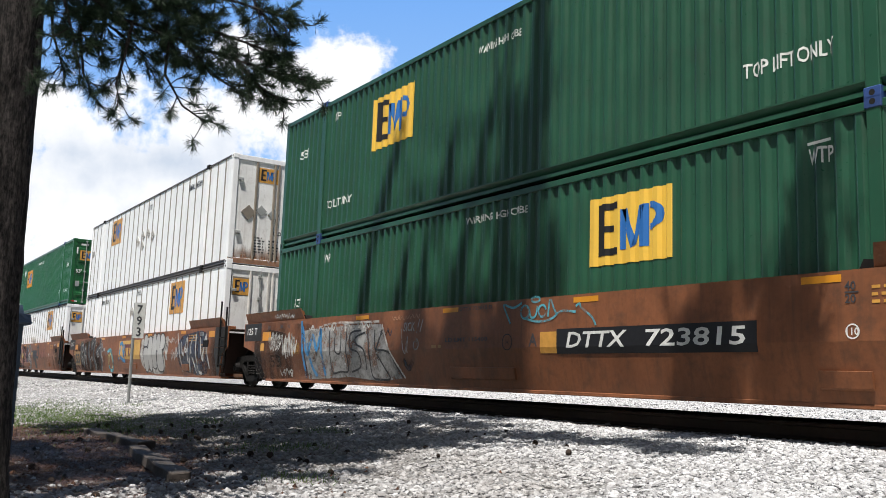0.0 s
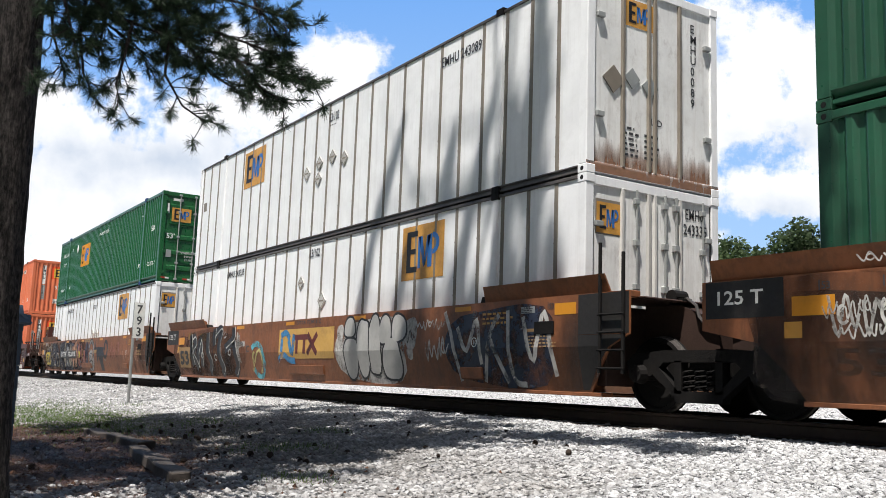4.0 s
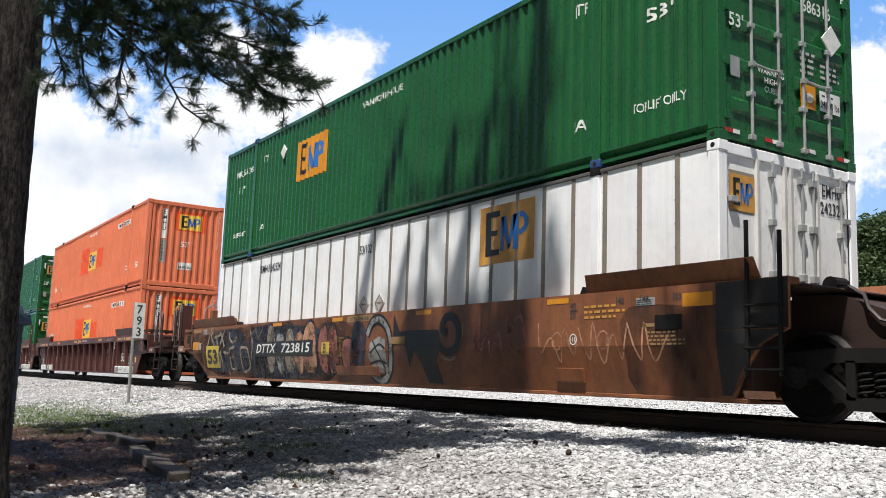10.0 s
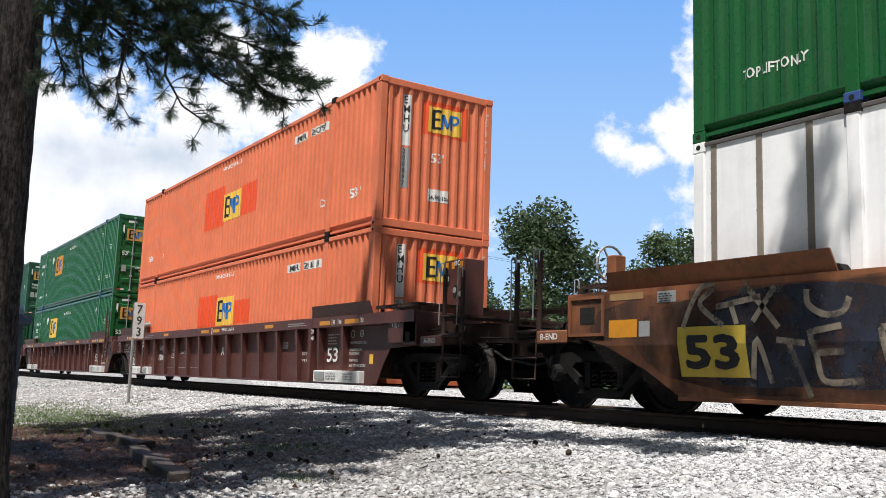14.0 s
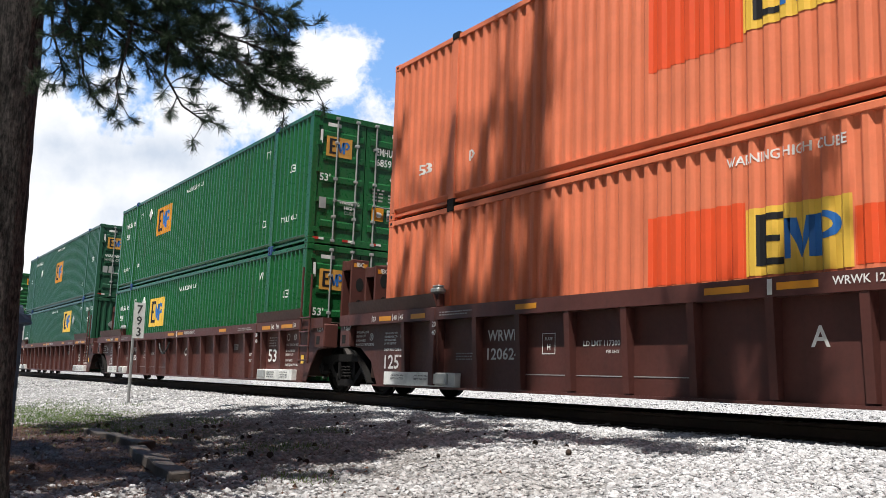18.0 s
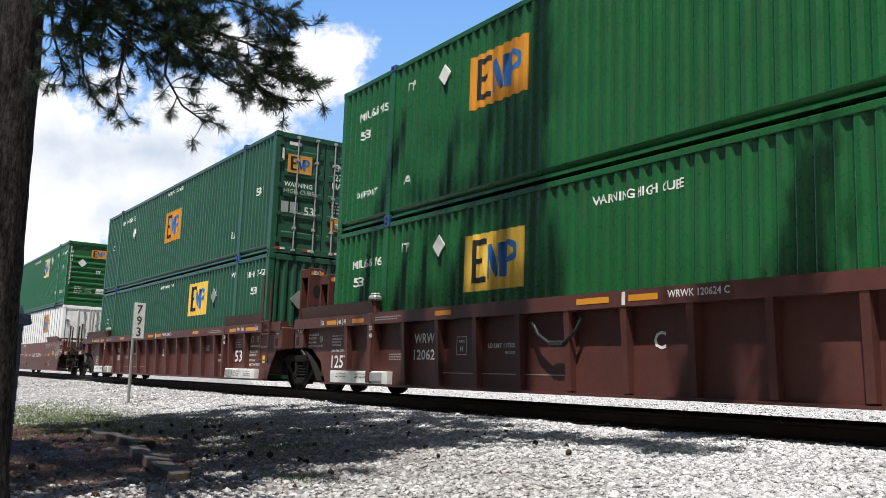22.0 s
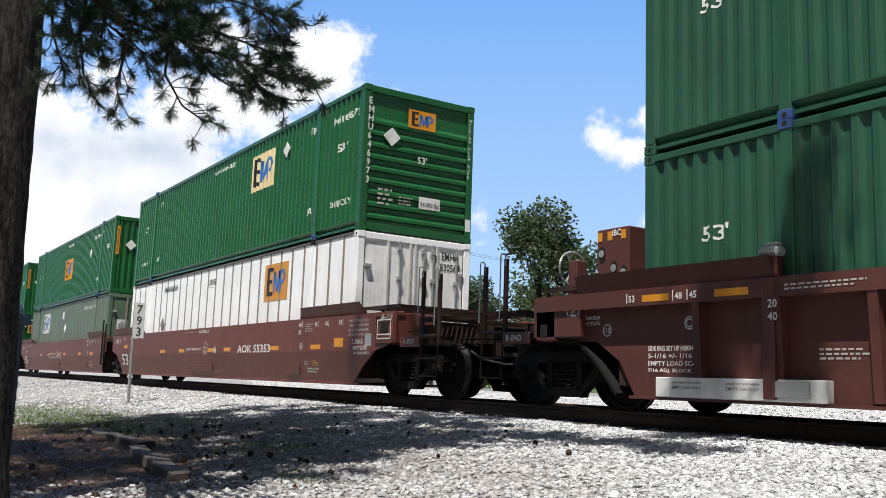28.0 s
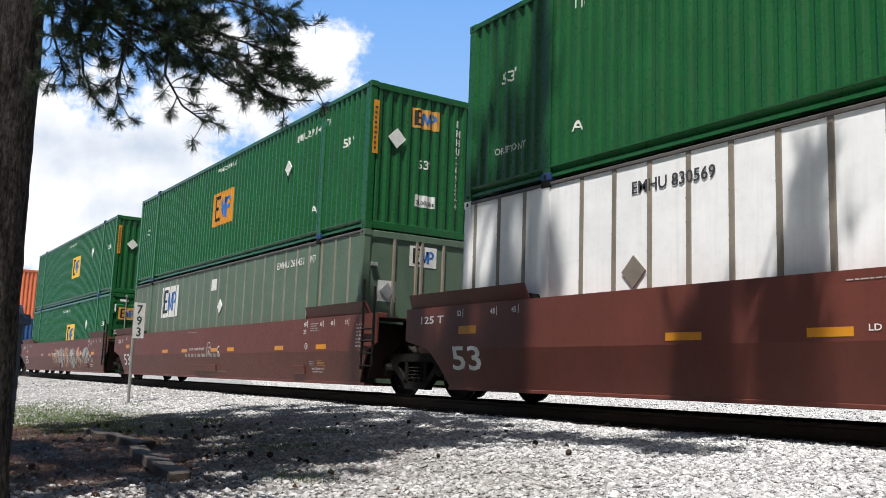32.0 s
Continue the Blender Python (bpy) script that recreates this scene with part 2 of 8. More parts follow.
def tube(bm, pts, r, sides=6, taper=None):
    """A round bar through the points; taper: radius at each point."""
    rings = []
    pts = [Vector(p) for p in pts]
    for i, p in enumerate(pts):
        d = (pts[min(i + 1, len(pts) - 1)] - pts[max(i - 1, 0)]).normalized()
        up = Vector((0, 0, 1)) if abs(d.z) < 0.9 else Vector((1, 0, 0))
        a = d.cross(up).normalized()
        b = d.cross(a)
        rr = taper[i] if taper else r
        rings.append([bm.verts.new(p + (a * math.cos(k * math.tau / sides) + b * math.sin(k * math.tau / sides)) * rr) for k in range(sides)])
    for u, v in zip(rings, rings[1:]):
        for k in range(sides):
            bm.faces.new((u[k], u[(k + 1) % sides], v[(k + 1) % sides], v[k]))
    bm.faces.new(rings[0][::-1])
    bm.faces.new(rings[-1])


def disc_y(bm, cx, cz, r, y0, y1, sides=20, r2=None, mat=0):
    """A short cylinder along y; r2: radius at y1."""
    r2 = r if r2 is None else r2
    a = [bm.verts.new((cx + r * math.cos(k * math.tau / sides), y0, cz + r * math.sin(k * math.tau / sides))) for k in range(sides)]
    b = [bm.verts.new((cx + r2 * math.cos(k * math.tau / sides), y1, cz + r2 * math.sin(k * math.tau / sides))) for k in range(sides)]
    fs = [bm.faces.new(a), bm.faces.new(b[::-1])] + [bm.faces.new((a[k], b[k], b[(k + 1) % sides], a[(k + 1) % sides])) for k in range(sides)]
    for f in fs:
        f.material_index = mat
    bmesh.ops.recalc_face_normals(bm, faces=fs)


# ---------------------------------------------------------------- ground and track
def ground_height(x, y):
    """Ballast shoulder by the track, dropping towards the yard with the trees."""
    pts = ((-60, -0.80), (-14, -0.72), (-8.0, -0.60), (-5.6, -0.50), (-3.6, -0.36), (-2.2, -0.23), (-1.5, -0.205), (1.5, -0.205), (2.4, -0.23), (4.2, -0.25), (30, -0.26), (60, -0.45), (400, -0.5))
    for (ya, za), (yb, zb) in zip(pts, pts[1:]):
        if y <= yb:
            k = max(0.0, (y - ya) / (yb - ya))
            return za + (zb - za) * k
    return pts[-1][1]


def bumps(x, y):
    amp = 0.045 if y < -2 else 0.02
    return amp * noise.noise(Vector((x * 0.55, y * 0.55, 3.0))) + 0.012 * noise.noise(Vector((x * 3.1, y * 3.1, 9.0)))


def stepped(a, b, fine_a, fine_b, step, coarse):
    v, x = [], a
    while x < b:
        v.append(x)
        x += step if fine_a <= x < fine_b else min(coarse, max(step, (fine_a - x) * 0.5 if x < fine_a else (x - fine_b) * 0.5 + step))
    return v + [b]


def ground_material():
    """Crushed grey limestone; brown needle litter under the pine, thin grass beyond it and far off."""
    m, nt, bsdf = nodes_of("crushed_stone_ground")
    tc = nt.nodes.new("ShaderNodeTexCoord")
    v = tc.outputs["Object"]
    sep = nt.nodes.new("ShaderNodeSeparateXYZ")
    nt.links.new(v, sep.inputs[0])
    vo = put(nt, "ShaderNodeTexVoronoi", Scale=26.0)
    nt.links.new(v, vo.inputs["Vector"])
    ve = put(nt, "ShaderNodeTexVoronoi", Scale=26.0)
    ve.feature = "DISTANCE_TO_EDGE"
    nt.links.new(v, ve.inputs["Vector"])
    hue = nt.nodes.new("ShaderNodeSeparateColor")
    nt.links.new(vo.outputs["Color"], hue.inputs[0])
    stone = mixed(nt, hue.outputs[0], (0.27, 0.27, 0.272), (0.54, 0.54, 0.542))
    stone = mixed(nt, ramp(nt, ve.outputs[0], 0.0, 0.10, 0.85, 0.0), stone, (0.10, 0.095, 0.085))
    stone = mixed(nt, ramp(nt, fbm(nt, v, 5.0, 8.0, 0.75), 0.42, 0.62, 0, 0.5), stone, (0.27, 0.26, 0.24))
    broad = fbm(nt, v, 0.35, 6.0, 0.65)
    stone = mixed(nt, ramp(nt, broad, 0.5, 0.75, 0, 0.22), stone, (0.36, 0.33, 0.29))
    # needle litter round the pine
    def spot(cx, cy, rx, ry, soft):
        c = nt.nodes.new("ShaderNodeVectorMath")
        c.operation = "SUBTRACT"
        nt.links.new(v, c.inputs[0])
        c.inputs[1].default_value = (cx, cy, 0)
        k = nt.nodes.new("ShaderNodeVectorMath")
        k.operation = "MULTIPLY"
        nt.links.new(c.outputs[0], k.inputs[0])
        k.inputs[1].default_value = (1 / rx, 1 / ry, 0)
        ln = nt.nodes.new("ShaderNodeVectorMath")
        ln.operation = "LENGTH"
        nt.links.new(k.outputs[0], ln.inputs[0])
        ad = nt.nodes.new("ShaderNodeMath")
        nt.links.new(ln.outputs["Value"], ad.inputs[0])
        nz = ramp(nt, fbm(nt, v, 1.8, 6.0, 0.7), 0.25, 0.75, -0.5, 0.5)
        nt.links.new(nz, ad.inputs[1])
        return ramp(nt, ad.outputs[0], 1.0 - soft, 1.0 + soft, 1.0, 0.0)
    litter_tone = mixed(nt, fbm(nt, v, 60.0, 4.0, 0.7), (0.028, 0.016, 0.010), (0.135, 0.075, 0.048))
    # dirt on the gravel here, with some of the pine's shade in the colour
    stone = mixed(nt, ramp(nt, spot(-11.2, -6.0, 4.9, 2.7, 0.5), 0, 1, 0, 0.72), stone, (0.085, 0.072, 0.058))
    col = stone
    grass_tone = mixed(nt, fbm(nt, v, 30.0, 5.0, 0.7), (0.055, 0.085, 0.022), (0.16, 0.20, 0.07))
    col = mixed(nt, ramp(nt, spot(-15.8, -6.2, 4.6, 1.5, 0.45), 0, 1, 0, 0.9), col, grass_tone)
    col = mixed(nt, spot(-10.9, -7.7, 3.9, 2.0, 0.30), col, litter_tone)
    far = ramp(nt, sep.outputs["Y"], 60.0, 75.0)
    col = mixed(nt, far, col, grass_tone)
    near = ramp(nt, sep.outputs["Y"], -16.0, -12.5, 1.0, 0.0)
    col = mixed(nt, near, col, grass_tone)
    nt.links.new(col, bsdf.inputs["Base Color"])
    bsdf.inputs["Roughness"].default_value = 0.9
    bsdf.inputs["Specular IOR Level"].default_value = 0.2
    b = put(nt, "ShaderNodeBump", Strength=0.9, Distance=0.02)
    nt.links.new(ramp(nt, ve.outputs[0], 0.0, 0.25), b.inputs["Height"])
    nt.links.new(b.outputs[0], bsdf.inputs["Normal"])
    return m


def build_ground():
    xs = stepped(-1500, 900, -26, 6, 0.22, 120)
    ys = stepped(-600, 1500, -9.5, 5, 0.22, 120)
    verts = [(x, y, ground_height(x, y) + bumps(x, y)) for y in ys for x in xs]
    n = len(xs)
    faces = [(j * n + i, j * n + i + 1, (j + 1) * n + i + 1, (j + 1) * n + i) for j in range(len(ys) - 1) for i in range(n - 1)]
    me = bpy.data.meshes.new("ground")
    me.from_pydata(verts, [], faces)
    for f in me.polygons:
        f.use_smooth = True
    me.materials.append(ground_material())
    return tagged(new("ground", me), "pale crushed limestone ground with needle litter and thin grass", "ground", kind="structure")


def stone_material():
    m, nt, bsdf = nodes_of("limestone_ballast")
    ge = nt.nodes.new("ShaderNodeNewGeometry")
    rnd = ge.outputs["Random Per Island"]
    col = mixed(nt, rnd, (0.25, 0.25, 0.255), (0.60, 0.60, 0.605))
    tc = nt.nodes.new("ShaderNodeTexCoord")
    # forest dirt on the stones round the pine, tinted darker to deepen its shade
    off = nt.nodes.new("ShaderNodeVectorMath")
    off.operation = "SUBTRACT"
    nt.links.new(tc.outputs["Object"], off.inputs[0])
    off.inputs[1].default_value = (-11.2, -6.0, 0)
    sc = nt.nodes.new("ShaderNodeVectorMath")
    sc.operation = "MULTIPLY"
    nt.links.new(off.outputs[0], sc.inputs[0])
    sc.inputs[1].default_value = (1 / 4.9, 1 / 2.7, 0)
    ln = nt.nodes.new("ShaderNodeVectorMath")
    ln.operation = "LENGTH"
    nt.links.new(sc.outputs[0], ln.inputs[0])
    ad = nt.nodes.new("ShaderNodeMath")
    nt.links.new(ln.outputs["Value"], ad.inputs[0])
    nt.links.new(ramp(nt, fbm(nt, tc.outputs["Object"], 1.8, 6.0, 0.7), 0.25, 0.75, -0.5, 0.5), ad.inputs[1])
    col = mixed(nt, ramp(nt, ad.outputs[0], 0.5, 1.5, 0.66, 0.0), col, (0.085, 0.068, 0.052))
    col = mixed(nt, ramp(nt, fbm(nt, tc.outputs["Object"], 45.0, 4.0), 0.45, 0.75, 0, 0.4), col, (0.22, 0.20, 0.175))
    col = mixed(nt, ramp(nt, fbm(nt, tc.outputs["Object"], 0.5, 5.0), 0.52, 0.75, 0, 0.25), col, (0.34, 0.30, 0.26))
    nt.links.new(col, bsdf.inputs["Base Color"])
    bsdf.inputs["Roughness"].default_value = 0.88
    bsdf.inputs["Specular IOR Level"].default_value = 0.25
    return m


def build_ballast():
    """Loose stones over the shoulder, thickest between the camera and the rails."""
    rng = random.Random(11)
    shapes = []
    for _ in range(7):
        bm = bmesh.new()
        bmesh.ops.create_icosphere(bm, subdivisions=1, radius=1.0)
        for v in bm.verts:
            v.co *= rng.uniform(0.72, 1.15)
        bm.verts.index_update()
        shapes.append((np.array([v.co[:] for v in bm.verts]), [tuple(v.index for v in f.verts) for f in bm.faces]))
        bm.free()
    verts, faces, base = [], [], 0

    def stone(x, y, r):
        nonlocal base
        co, fc = rng.choice(shapes)
        sc = np.array((rng.uniform(0.75, 1.25), rng.uniform(0.75, 1.25), rng.uniform(0.45, 0.8))) * r
        rot = np.array(Euler((rng.uniform(-0.5, 0.5), rng.uniform(-0.5, 0.5), rng.uniform(0, 6.3))).to_matrix())
        z = ground_height(x, y) + bumps(x, y)
        verts.append((co * sc) @ rot.T + (x, y, z + r * 0.18))
        faces.extend([tuple(i + base for i in f) for f in fc])
        base += len(co)

    for _ in range(56000):
        x = -2.2 - 17.0 * rng.random() ** 1.7
        y = rng.uniform(-8.4, -0.90) if rng.random() < 0.75 else rng.uniform(-4.5, -0.9)
        if ((x + 10.9) / 3.9) ** 2 + ((y + 7.7) / 2.0) ** 2 < rng.uniform(0.7, 1.2) and rng.random() < 0.93:
            continue
        stone(x, y, rng.uniform(0.013, 0.030) * (1.0 if rng.random() < 0.95 else 1.5))
    whole = shapes[:]
    shapes.clear()
    for _ in range(6):
        co = np.array(((1, 0, 0), (-1, 0, 0), (0, 1, 0), (0, -1, 0), (0, 0, 1), (0, 0, -1)), float)
        co *= np.array([[rng.uniform(0.7, 1.2)] for _ in range(6)])
        shapes.append((co, [(0, 2, 4), (2, 1, 4), (1, 3, 4), (3, 0, 4), (2, 0, 5), (1, 2, 5), (3, 1, 5), (0, 3, 5)]))
    for _ in range(18000):
        stone(-2.0 - 30.0 * rng.random() ** 1.2, rng.uniform(0.95, 6.0), rng.uniform(0.022, 0.044))
    for _ in range(36000):
        y = rng.uniform(4.5, 24.0)
        stone(-0.45 * y - (22.0 + 2.2 * y) * rng.random(), y, rng.uniform(0.03, 0.055) * (1 + 0.03 * y))
    shapes[:] = whole
    for _ in range(5000):
        stone(-19.0 - 22.0 * rng.random() ** 1.3, rng.uniform(-6.0, -0.95), rng.uniform(0.022, 0.042))
    me = bpy.data.meshes.new("ballast")
    me.from_pydata(np.concatenate(verts).tolist(), [], faces)
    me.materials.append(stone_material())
    return tagged(new("ballast", me), "loose pale grey crushed limestone ballast stones", "gravel", kind="stuff")


def build_track():
    prof = ((-0.075, -0.18), (0.075, -0.18), (0.075, -0.168), (0.016, -0.145), (0.010, -0.05), (0.035, -0.038), (0.037, -0.008), (0.026, 0.0), (-0.026, 0.0), (-0.037, -0.008), (-0.035, -0.038), (-0.010, -0.05), (-0.016, -0.145), (-0.075, -0.168))
    for side in (-1, 1):
        bm = bmesh.new()
        fs = prism(bm, [(u + side * 0.755, v) for u, v in prof], -320, 160, "x")
        for f in fs:
            if f.normal.z > 0.9 and f.calc_center_median().z > -0.02:
                f.material_index = 1
        tagged(part("rail", bm, [M["rail"], M["rail_top"]]), "dark rusty steel running rail with a worn head", "rail", "running rails", "structure")
    bm = bmesh.new()
    box(bm, -0.115, 0.115, -1.3, 1.3, -0.36, -0.185, 0.012)
    tie = part("sleeper", bm, M["tie"], None)
    tagged(tie, "dark creosoted timber sleeper sunk in the ballast", "sleeper", "sleepers", "structure")
    tie.location.x = 10.0
    me = tie.data
    for i in range(1, 130):
        o = new("sleeper", me)
        o.location.x = 10.0 - 0.53 * i
        tagged(o, "dark creosoted timber sleeper sunk in the ballast", "sleeper", "sleepers", "structure")


# ---------------------------------------------------------------- clouds
def build_clouds():
    """A far sheet of fair-weather cloud, bright tops and grey undersides, in units of 1000 across the view."""
    R = 2400.0
    unit = R / 1611.0
    me = bpy.data.meshes.new("cloud_bank")
    w, h = 2300 * unit, 1500 * unit
    me.from_pydata([(-w, -700 * unit, 0), (w, -700 * unit, 0), (w, h, 0), (-w, h, 0)], [], [(0, 1, 2, 3)])
    m = bpy.data.materials.new("cloud")
    m.use_nodes = True
    nt = m.node_tree
    nt.nodes.remove(nt.nodes["Principled BSDF"])
    tc = nt.nodes.new("ShaderNodeTexCoord")
    mp = nt.nodes.new("ShaderNodeMapping")
    s = 1 / (unit * 100)
    mp.inputs["Scale"].default_value = (s, s, s)
    nt.links.new(tc.outputs["Object"], mp.inputs["Vector"])
    v = mp.outputs[0]

    def math_(op, a, b):
        n = nt.nodes.new("ShaderNodeMath")
        n.operation = op
        for i, k in enumerate((a, b)):
            if hasattr(k, "links"):
                nt.links.new(k, n.inputs[i])
            else:
                n.inputs[i].default_value = k
        return n.outputs[0]

    def blob(px, py, rx, ry, amp):
        a = nt.nodes.new("ShaderNodeVectorMath")
        a.operation = "SUBTRACT"
        nt.links.new(v, a.inputs[0])
        a.inputs[1].default_value = ((px - 784) / 100, (441 - py) / 100, 0)
        b = nt.nodes.new("ShaderNodeVectorMath")
        b.operation = "MULTIPLY"
        nt.links.new(a.outputs[0], b.inputs[0])
        b.inputs[1].default_value = (100 / rx, 100 / ry, 0)
        c = nt.nodes.new("ShaderNodeVectorMath")
        c.operation = "LENGTH"
        nt.links.new(b.outputs[0], c.inputs[0])
        return ramp(nt, c.outputs["Value"], 0.0, 1.6, amp, 0.0)

    def total(blobs):
        t = None
        for q in blobs:
            t = blob(*q) if t is None else math_("MAXIMUM", t, blob(*q))
        return t
    cover = total(CLOUDS)
    big = fbm(nt, v, 0.75, 10.0, 0.62)
    edge = fbm(nt, v, 3.2, 8.0, 0.65)
    dens = math_("ADD", cover, math_("ADD", math_("MULTIPLY", math_("SUBTRACT", big, 0.5), 1.5), math_("MULTIPLY", math_("SUBTRACT", edge, 0.5), 0.42)))
    alpha = ramp(nt, dens, 0.38, 0.66)
    nt.nodes[alpha.node.name].interpolation_type = "SMOOTHSTEP"
    shade = total(SHADES)
    soft = fbm(nt, v, 1.1, 6.0, 0.55)
    dim = ramp(nt, math_("ADD", shade, math_("MULTIPLY", math_("SUBTRACT", soft, 0.5), 1.5)), 0.15, 0.95)
    col = mixed(nt, dim, (0.91, 0.92, 0.945), (0.56, 0.63, 0.74))
    em = nt.nodes.new("ShaderNodeEmission")
    em.inputs[1].default_value = 0.80
    sp = nt.nodes.new("ShaderNodeSeparateXYZ")
    nt.links.new(v, sp.inputs[0])
    blue = mixed(nt, ramp(nt, sp.outputs["Y"], -1.5, 4.6), (0.42, 0.62, 0.88), (0.165, 0.375, 0.80))
    nt.links.new(mixed(nt, alpha, blue, col), em.inputs[0])
    nt.links.new(em.outputs[0], nt.nodes["Material Output"].inputs[0])
    me.materials.append(m)
    ob = new("backdrop_sky", me)
    return tagged(ob, "blue summer sky with white cumulus clouds, pale grey beneath", "sky", kind="structure")


CLOUDS = [(200, 330, 420, 190, 1.0), (560, 150, 150, 95, 0.95), (640, 110, 70, 60, 0.8), (430, 90, 130, 60, 0.8), (90, 160, 120, 60, 0.8), (60, 450, 300, 120, 0.9), (330, 210, 230, 110, 0.75), (520, 260, 160, 90, 0.6),
          (690, 240, 80, 130, 0.75), (1340, 130, 130, 160, 1.0), (1480, 200, 190, 190, 1.0), (1250, 240, 150, 70, 0.95), (1150, 280, 90, 50, 0.8), (1400, 345, 190, 60, 1.0), (770, 480, 90, 60, 0.6), (880, 400, 60, 60, 0.65), (1250, 430, 120, 60, 0.6),
          (1900, 250, 300, 220, 0.9), (-500, 250, 500, 300, 0.8), (1180, 410, 40, 30, 0.6)]
SHADES = [(300, 290, 260, 60, 0.8), (150, 270, 200, 50, 0.7), (330, 400, 150, 60, 0.7), (1440, 260, 140, 40, 0.6), (1380, 380, 160, 40, 0.6), (600, 260, 120, 60, 0.6), (60, 330, 120, 50, 0.5)]


# ---------------------------------------------------------------- lettering and decals
LETTERS = {}


def glyphs(text, shear=0.0):
    """Outline faces of a line of the built-in font, one unit high capitals, as points and faces."""
    if (text, shear) not in LETTERS:
        cu = bpy.data.curves.new("lettering", "FONT")
        cu.body, cu.size, cu.resolution_u, cu.shear, cu.offset = text, 1.0, 2, shear, 0.016
        ob = bpy.data.objects.new("lettering", cu)
        me = bpy.data.meshes.new_from_object(ob)
        co = np.array([v.co[:2] for v in me.vertices]) if len(me.vertices) else np.zeros((0, 2))
        lo, hi = co.min(0), co.max(0)
        LETTERS[(text, shear)] = ((co - lo) / (hi[1] - lo[1]), [tuple(f.vertices) for f in me.polygons])
        bpy.data.objects.remove(ob)
        bpy.data.curves.remove(cu)
        bpy.data.meshes.remove(me)
    return LETTERS[(text, shear)]


PITCH_C, DEPTH_C = 0.22, 0.040


def wave(x):
    """How far the corrugated sheet lies behind its outer face at x."""
    u = (x / PITCH_C) % 1.0
    if u < 0.31:
        return 0.0
    if u < 0.50:
        return DEPTH_C * (u - 0.31) / 0.19
    if u < 0.81:
        return DEPTH_C
    return DEPTH_C * (1.0 - u) / 0.19


def kinks(a, b):
    k = math.floor(a / PITCH_C) - 1
    out = []
    while k * PITCH_C < b:
        out += [(k + f) * PITCH_C for f in (0.0, 0.31, 0.50, 0.81)]
        k += 1
    return [x for x in out if a < x < b]


def lay(name, points, faces, material, parent, face, waved=False, lift=0.004, label=""):
    """Paint on a wall as thin geometry. face: ("side", y) takes (x, z); ("end", x) takes (y, z). waved: it follows the corrugation."""
    bm = bmesh.new()
    vs = [bm.verts.new((p[0], 0.0, p[1])) for p in points]
    for f in faces:
        try:
            bm.faces.new([vs[i] for i in f])
        except ValueError:
            pass
    lo, hi = min(p[0] for p in points), max(p[0] for p in points)
    if waved:
        for k in kinks(lo, hi):
            bmesh.ops.bisect_plane(bm, geom=bm.verts[:] + bm.edges[:] + bm.faces[:], plane_co=(k, 0, 0), plane_no=(1, 0, 0))
    kind, at = face
    if kind == "lean":
        bmesh.ops.bisect_plane(bm, geom=bm.verts[:] + bm.edges[:] + bm.faces[:], plane_co=(0, 0, 0.78), plane_no=(0, 0, 1))
    for v in bm.verts:
        back = wave(v.co.x) if waved else 0.0
        if kind == "lean":
            v.co.y = at - lift + max(0.0, 0.78 - v.co.z) / 0.59 * 0.12
        elif kind == "side":
            v.co.y = at - lift + back
        else:
            v.co = (at + lift - back, v.co.x, v.co.z)
    bmesh.ops.recalc_face_normals(bm, faces=bm.faces[:])
    return part(name, bm, material, parent, label)


def letter(text, x, z, height, material, parent, face, waved=False, lift=0.005, squeeze=1.0, shear=0.0, align="left", down=False):
    if down:
        for i, ch in enumerate(text):
            if ch != " ":
                letter(ch, x, z - i * height * 1.25, height, material, parent, face, waved, lift, squeeze)
        return
    co, fs = glyphs(text, shear)
    w = co[:, 0].max() * height * squeeze
    x0 = x - (w / 2 if align == "mid" else 0)
    lay("lettering", [(x0 + a * height * squeeze, z + b * height) for a, b in co], fs, material, parent, face, waved, lift)


def patch(x0, x1, z0, z1, material, parent, face, waved=False, lift=0.003, name="decal", label=""):
    lay(name, [(x0, z0), (x1, z0), (x1, z1), (x0, z1)], [(0, 1, 2, 3)], material, parent, face, waved, lift, label)


def poly(points, material, parent, face, waved=False, lift=0.005, name="decal"):
    lay(name, points, [tuple(range(len(points)))], material, parent, face, waved, lift)


def bars(x0, x1, z0, z1, rows, material, parent, face, waved=False, seed=1, lift=0.005):
    """Lines of writing too small to read."""
    rng = random.Random(seed)
    pts, fs = [], []
    hgt = (z1 - z0) / rows
    for r in range(rows):
        x = x0
        end = x0 + (x1 - x0) * rng.uniform(0.7, 1.0)
        while x < end:
            w = min(end - x, rng.uniform(0.08, 0.2) * max(0.4, hgt * 8))
            z = z0 + r * hgt
            k = len(pts)
            pts += [(x, z), (x + w, z), (x + w, z + hgt * 0.45), (x, z + hgt * 0.45)]
            fs.append((k, k + 1, k + 2, k + 3))
            x += w + hgt * 0.5
    lay("lettering", pts, fs, M["faded_ink"] if material is M["ink"] else material, parent, face, waved, lift)


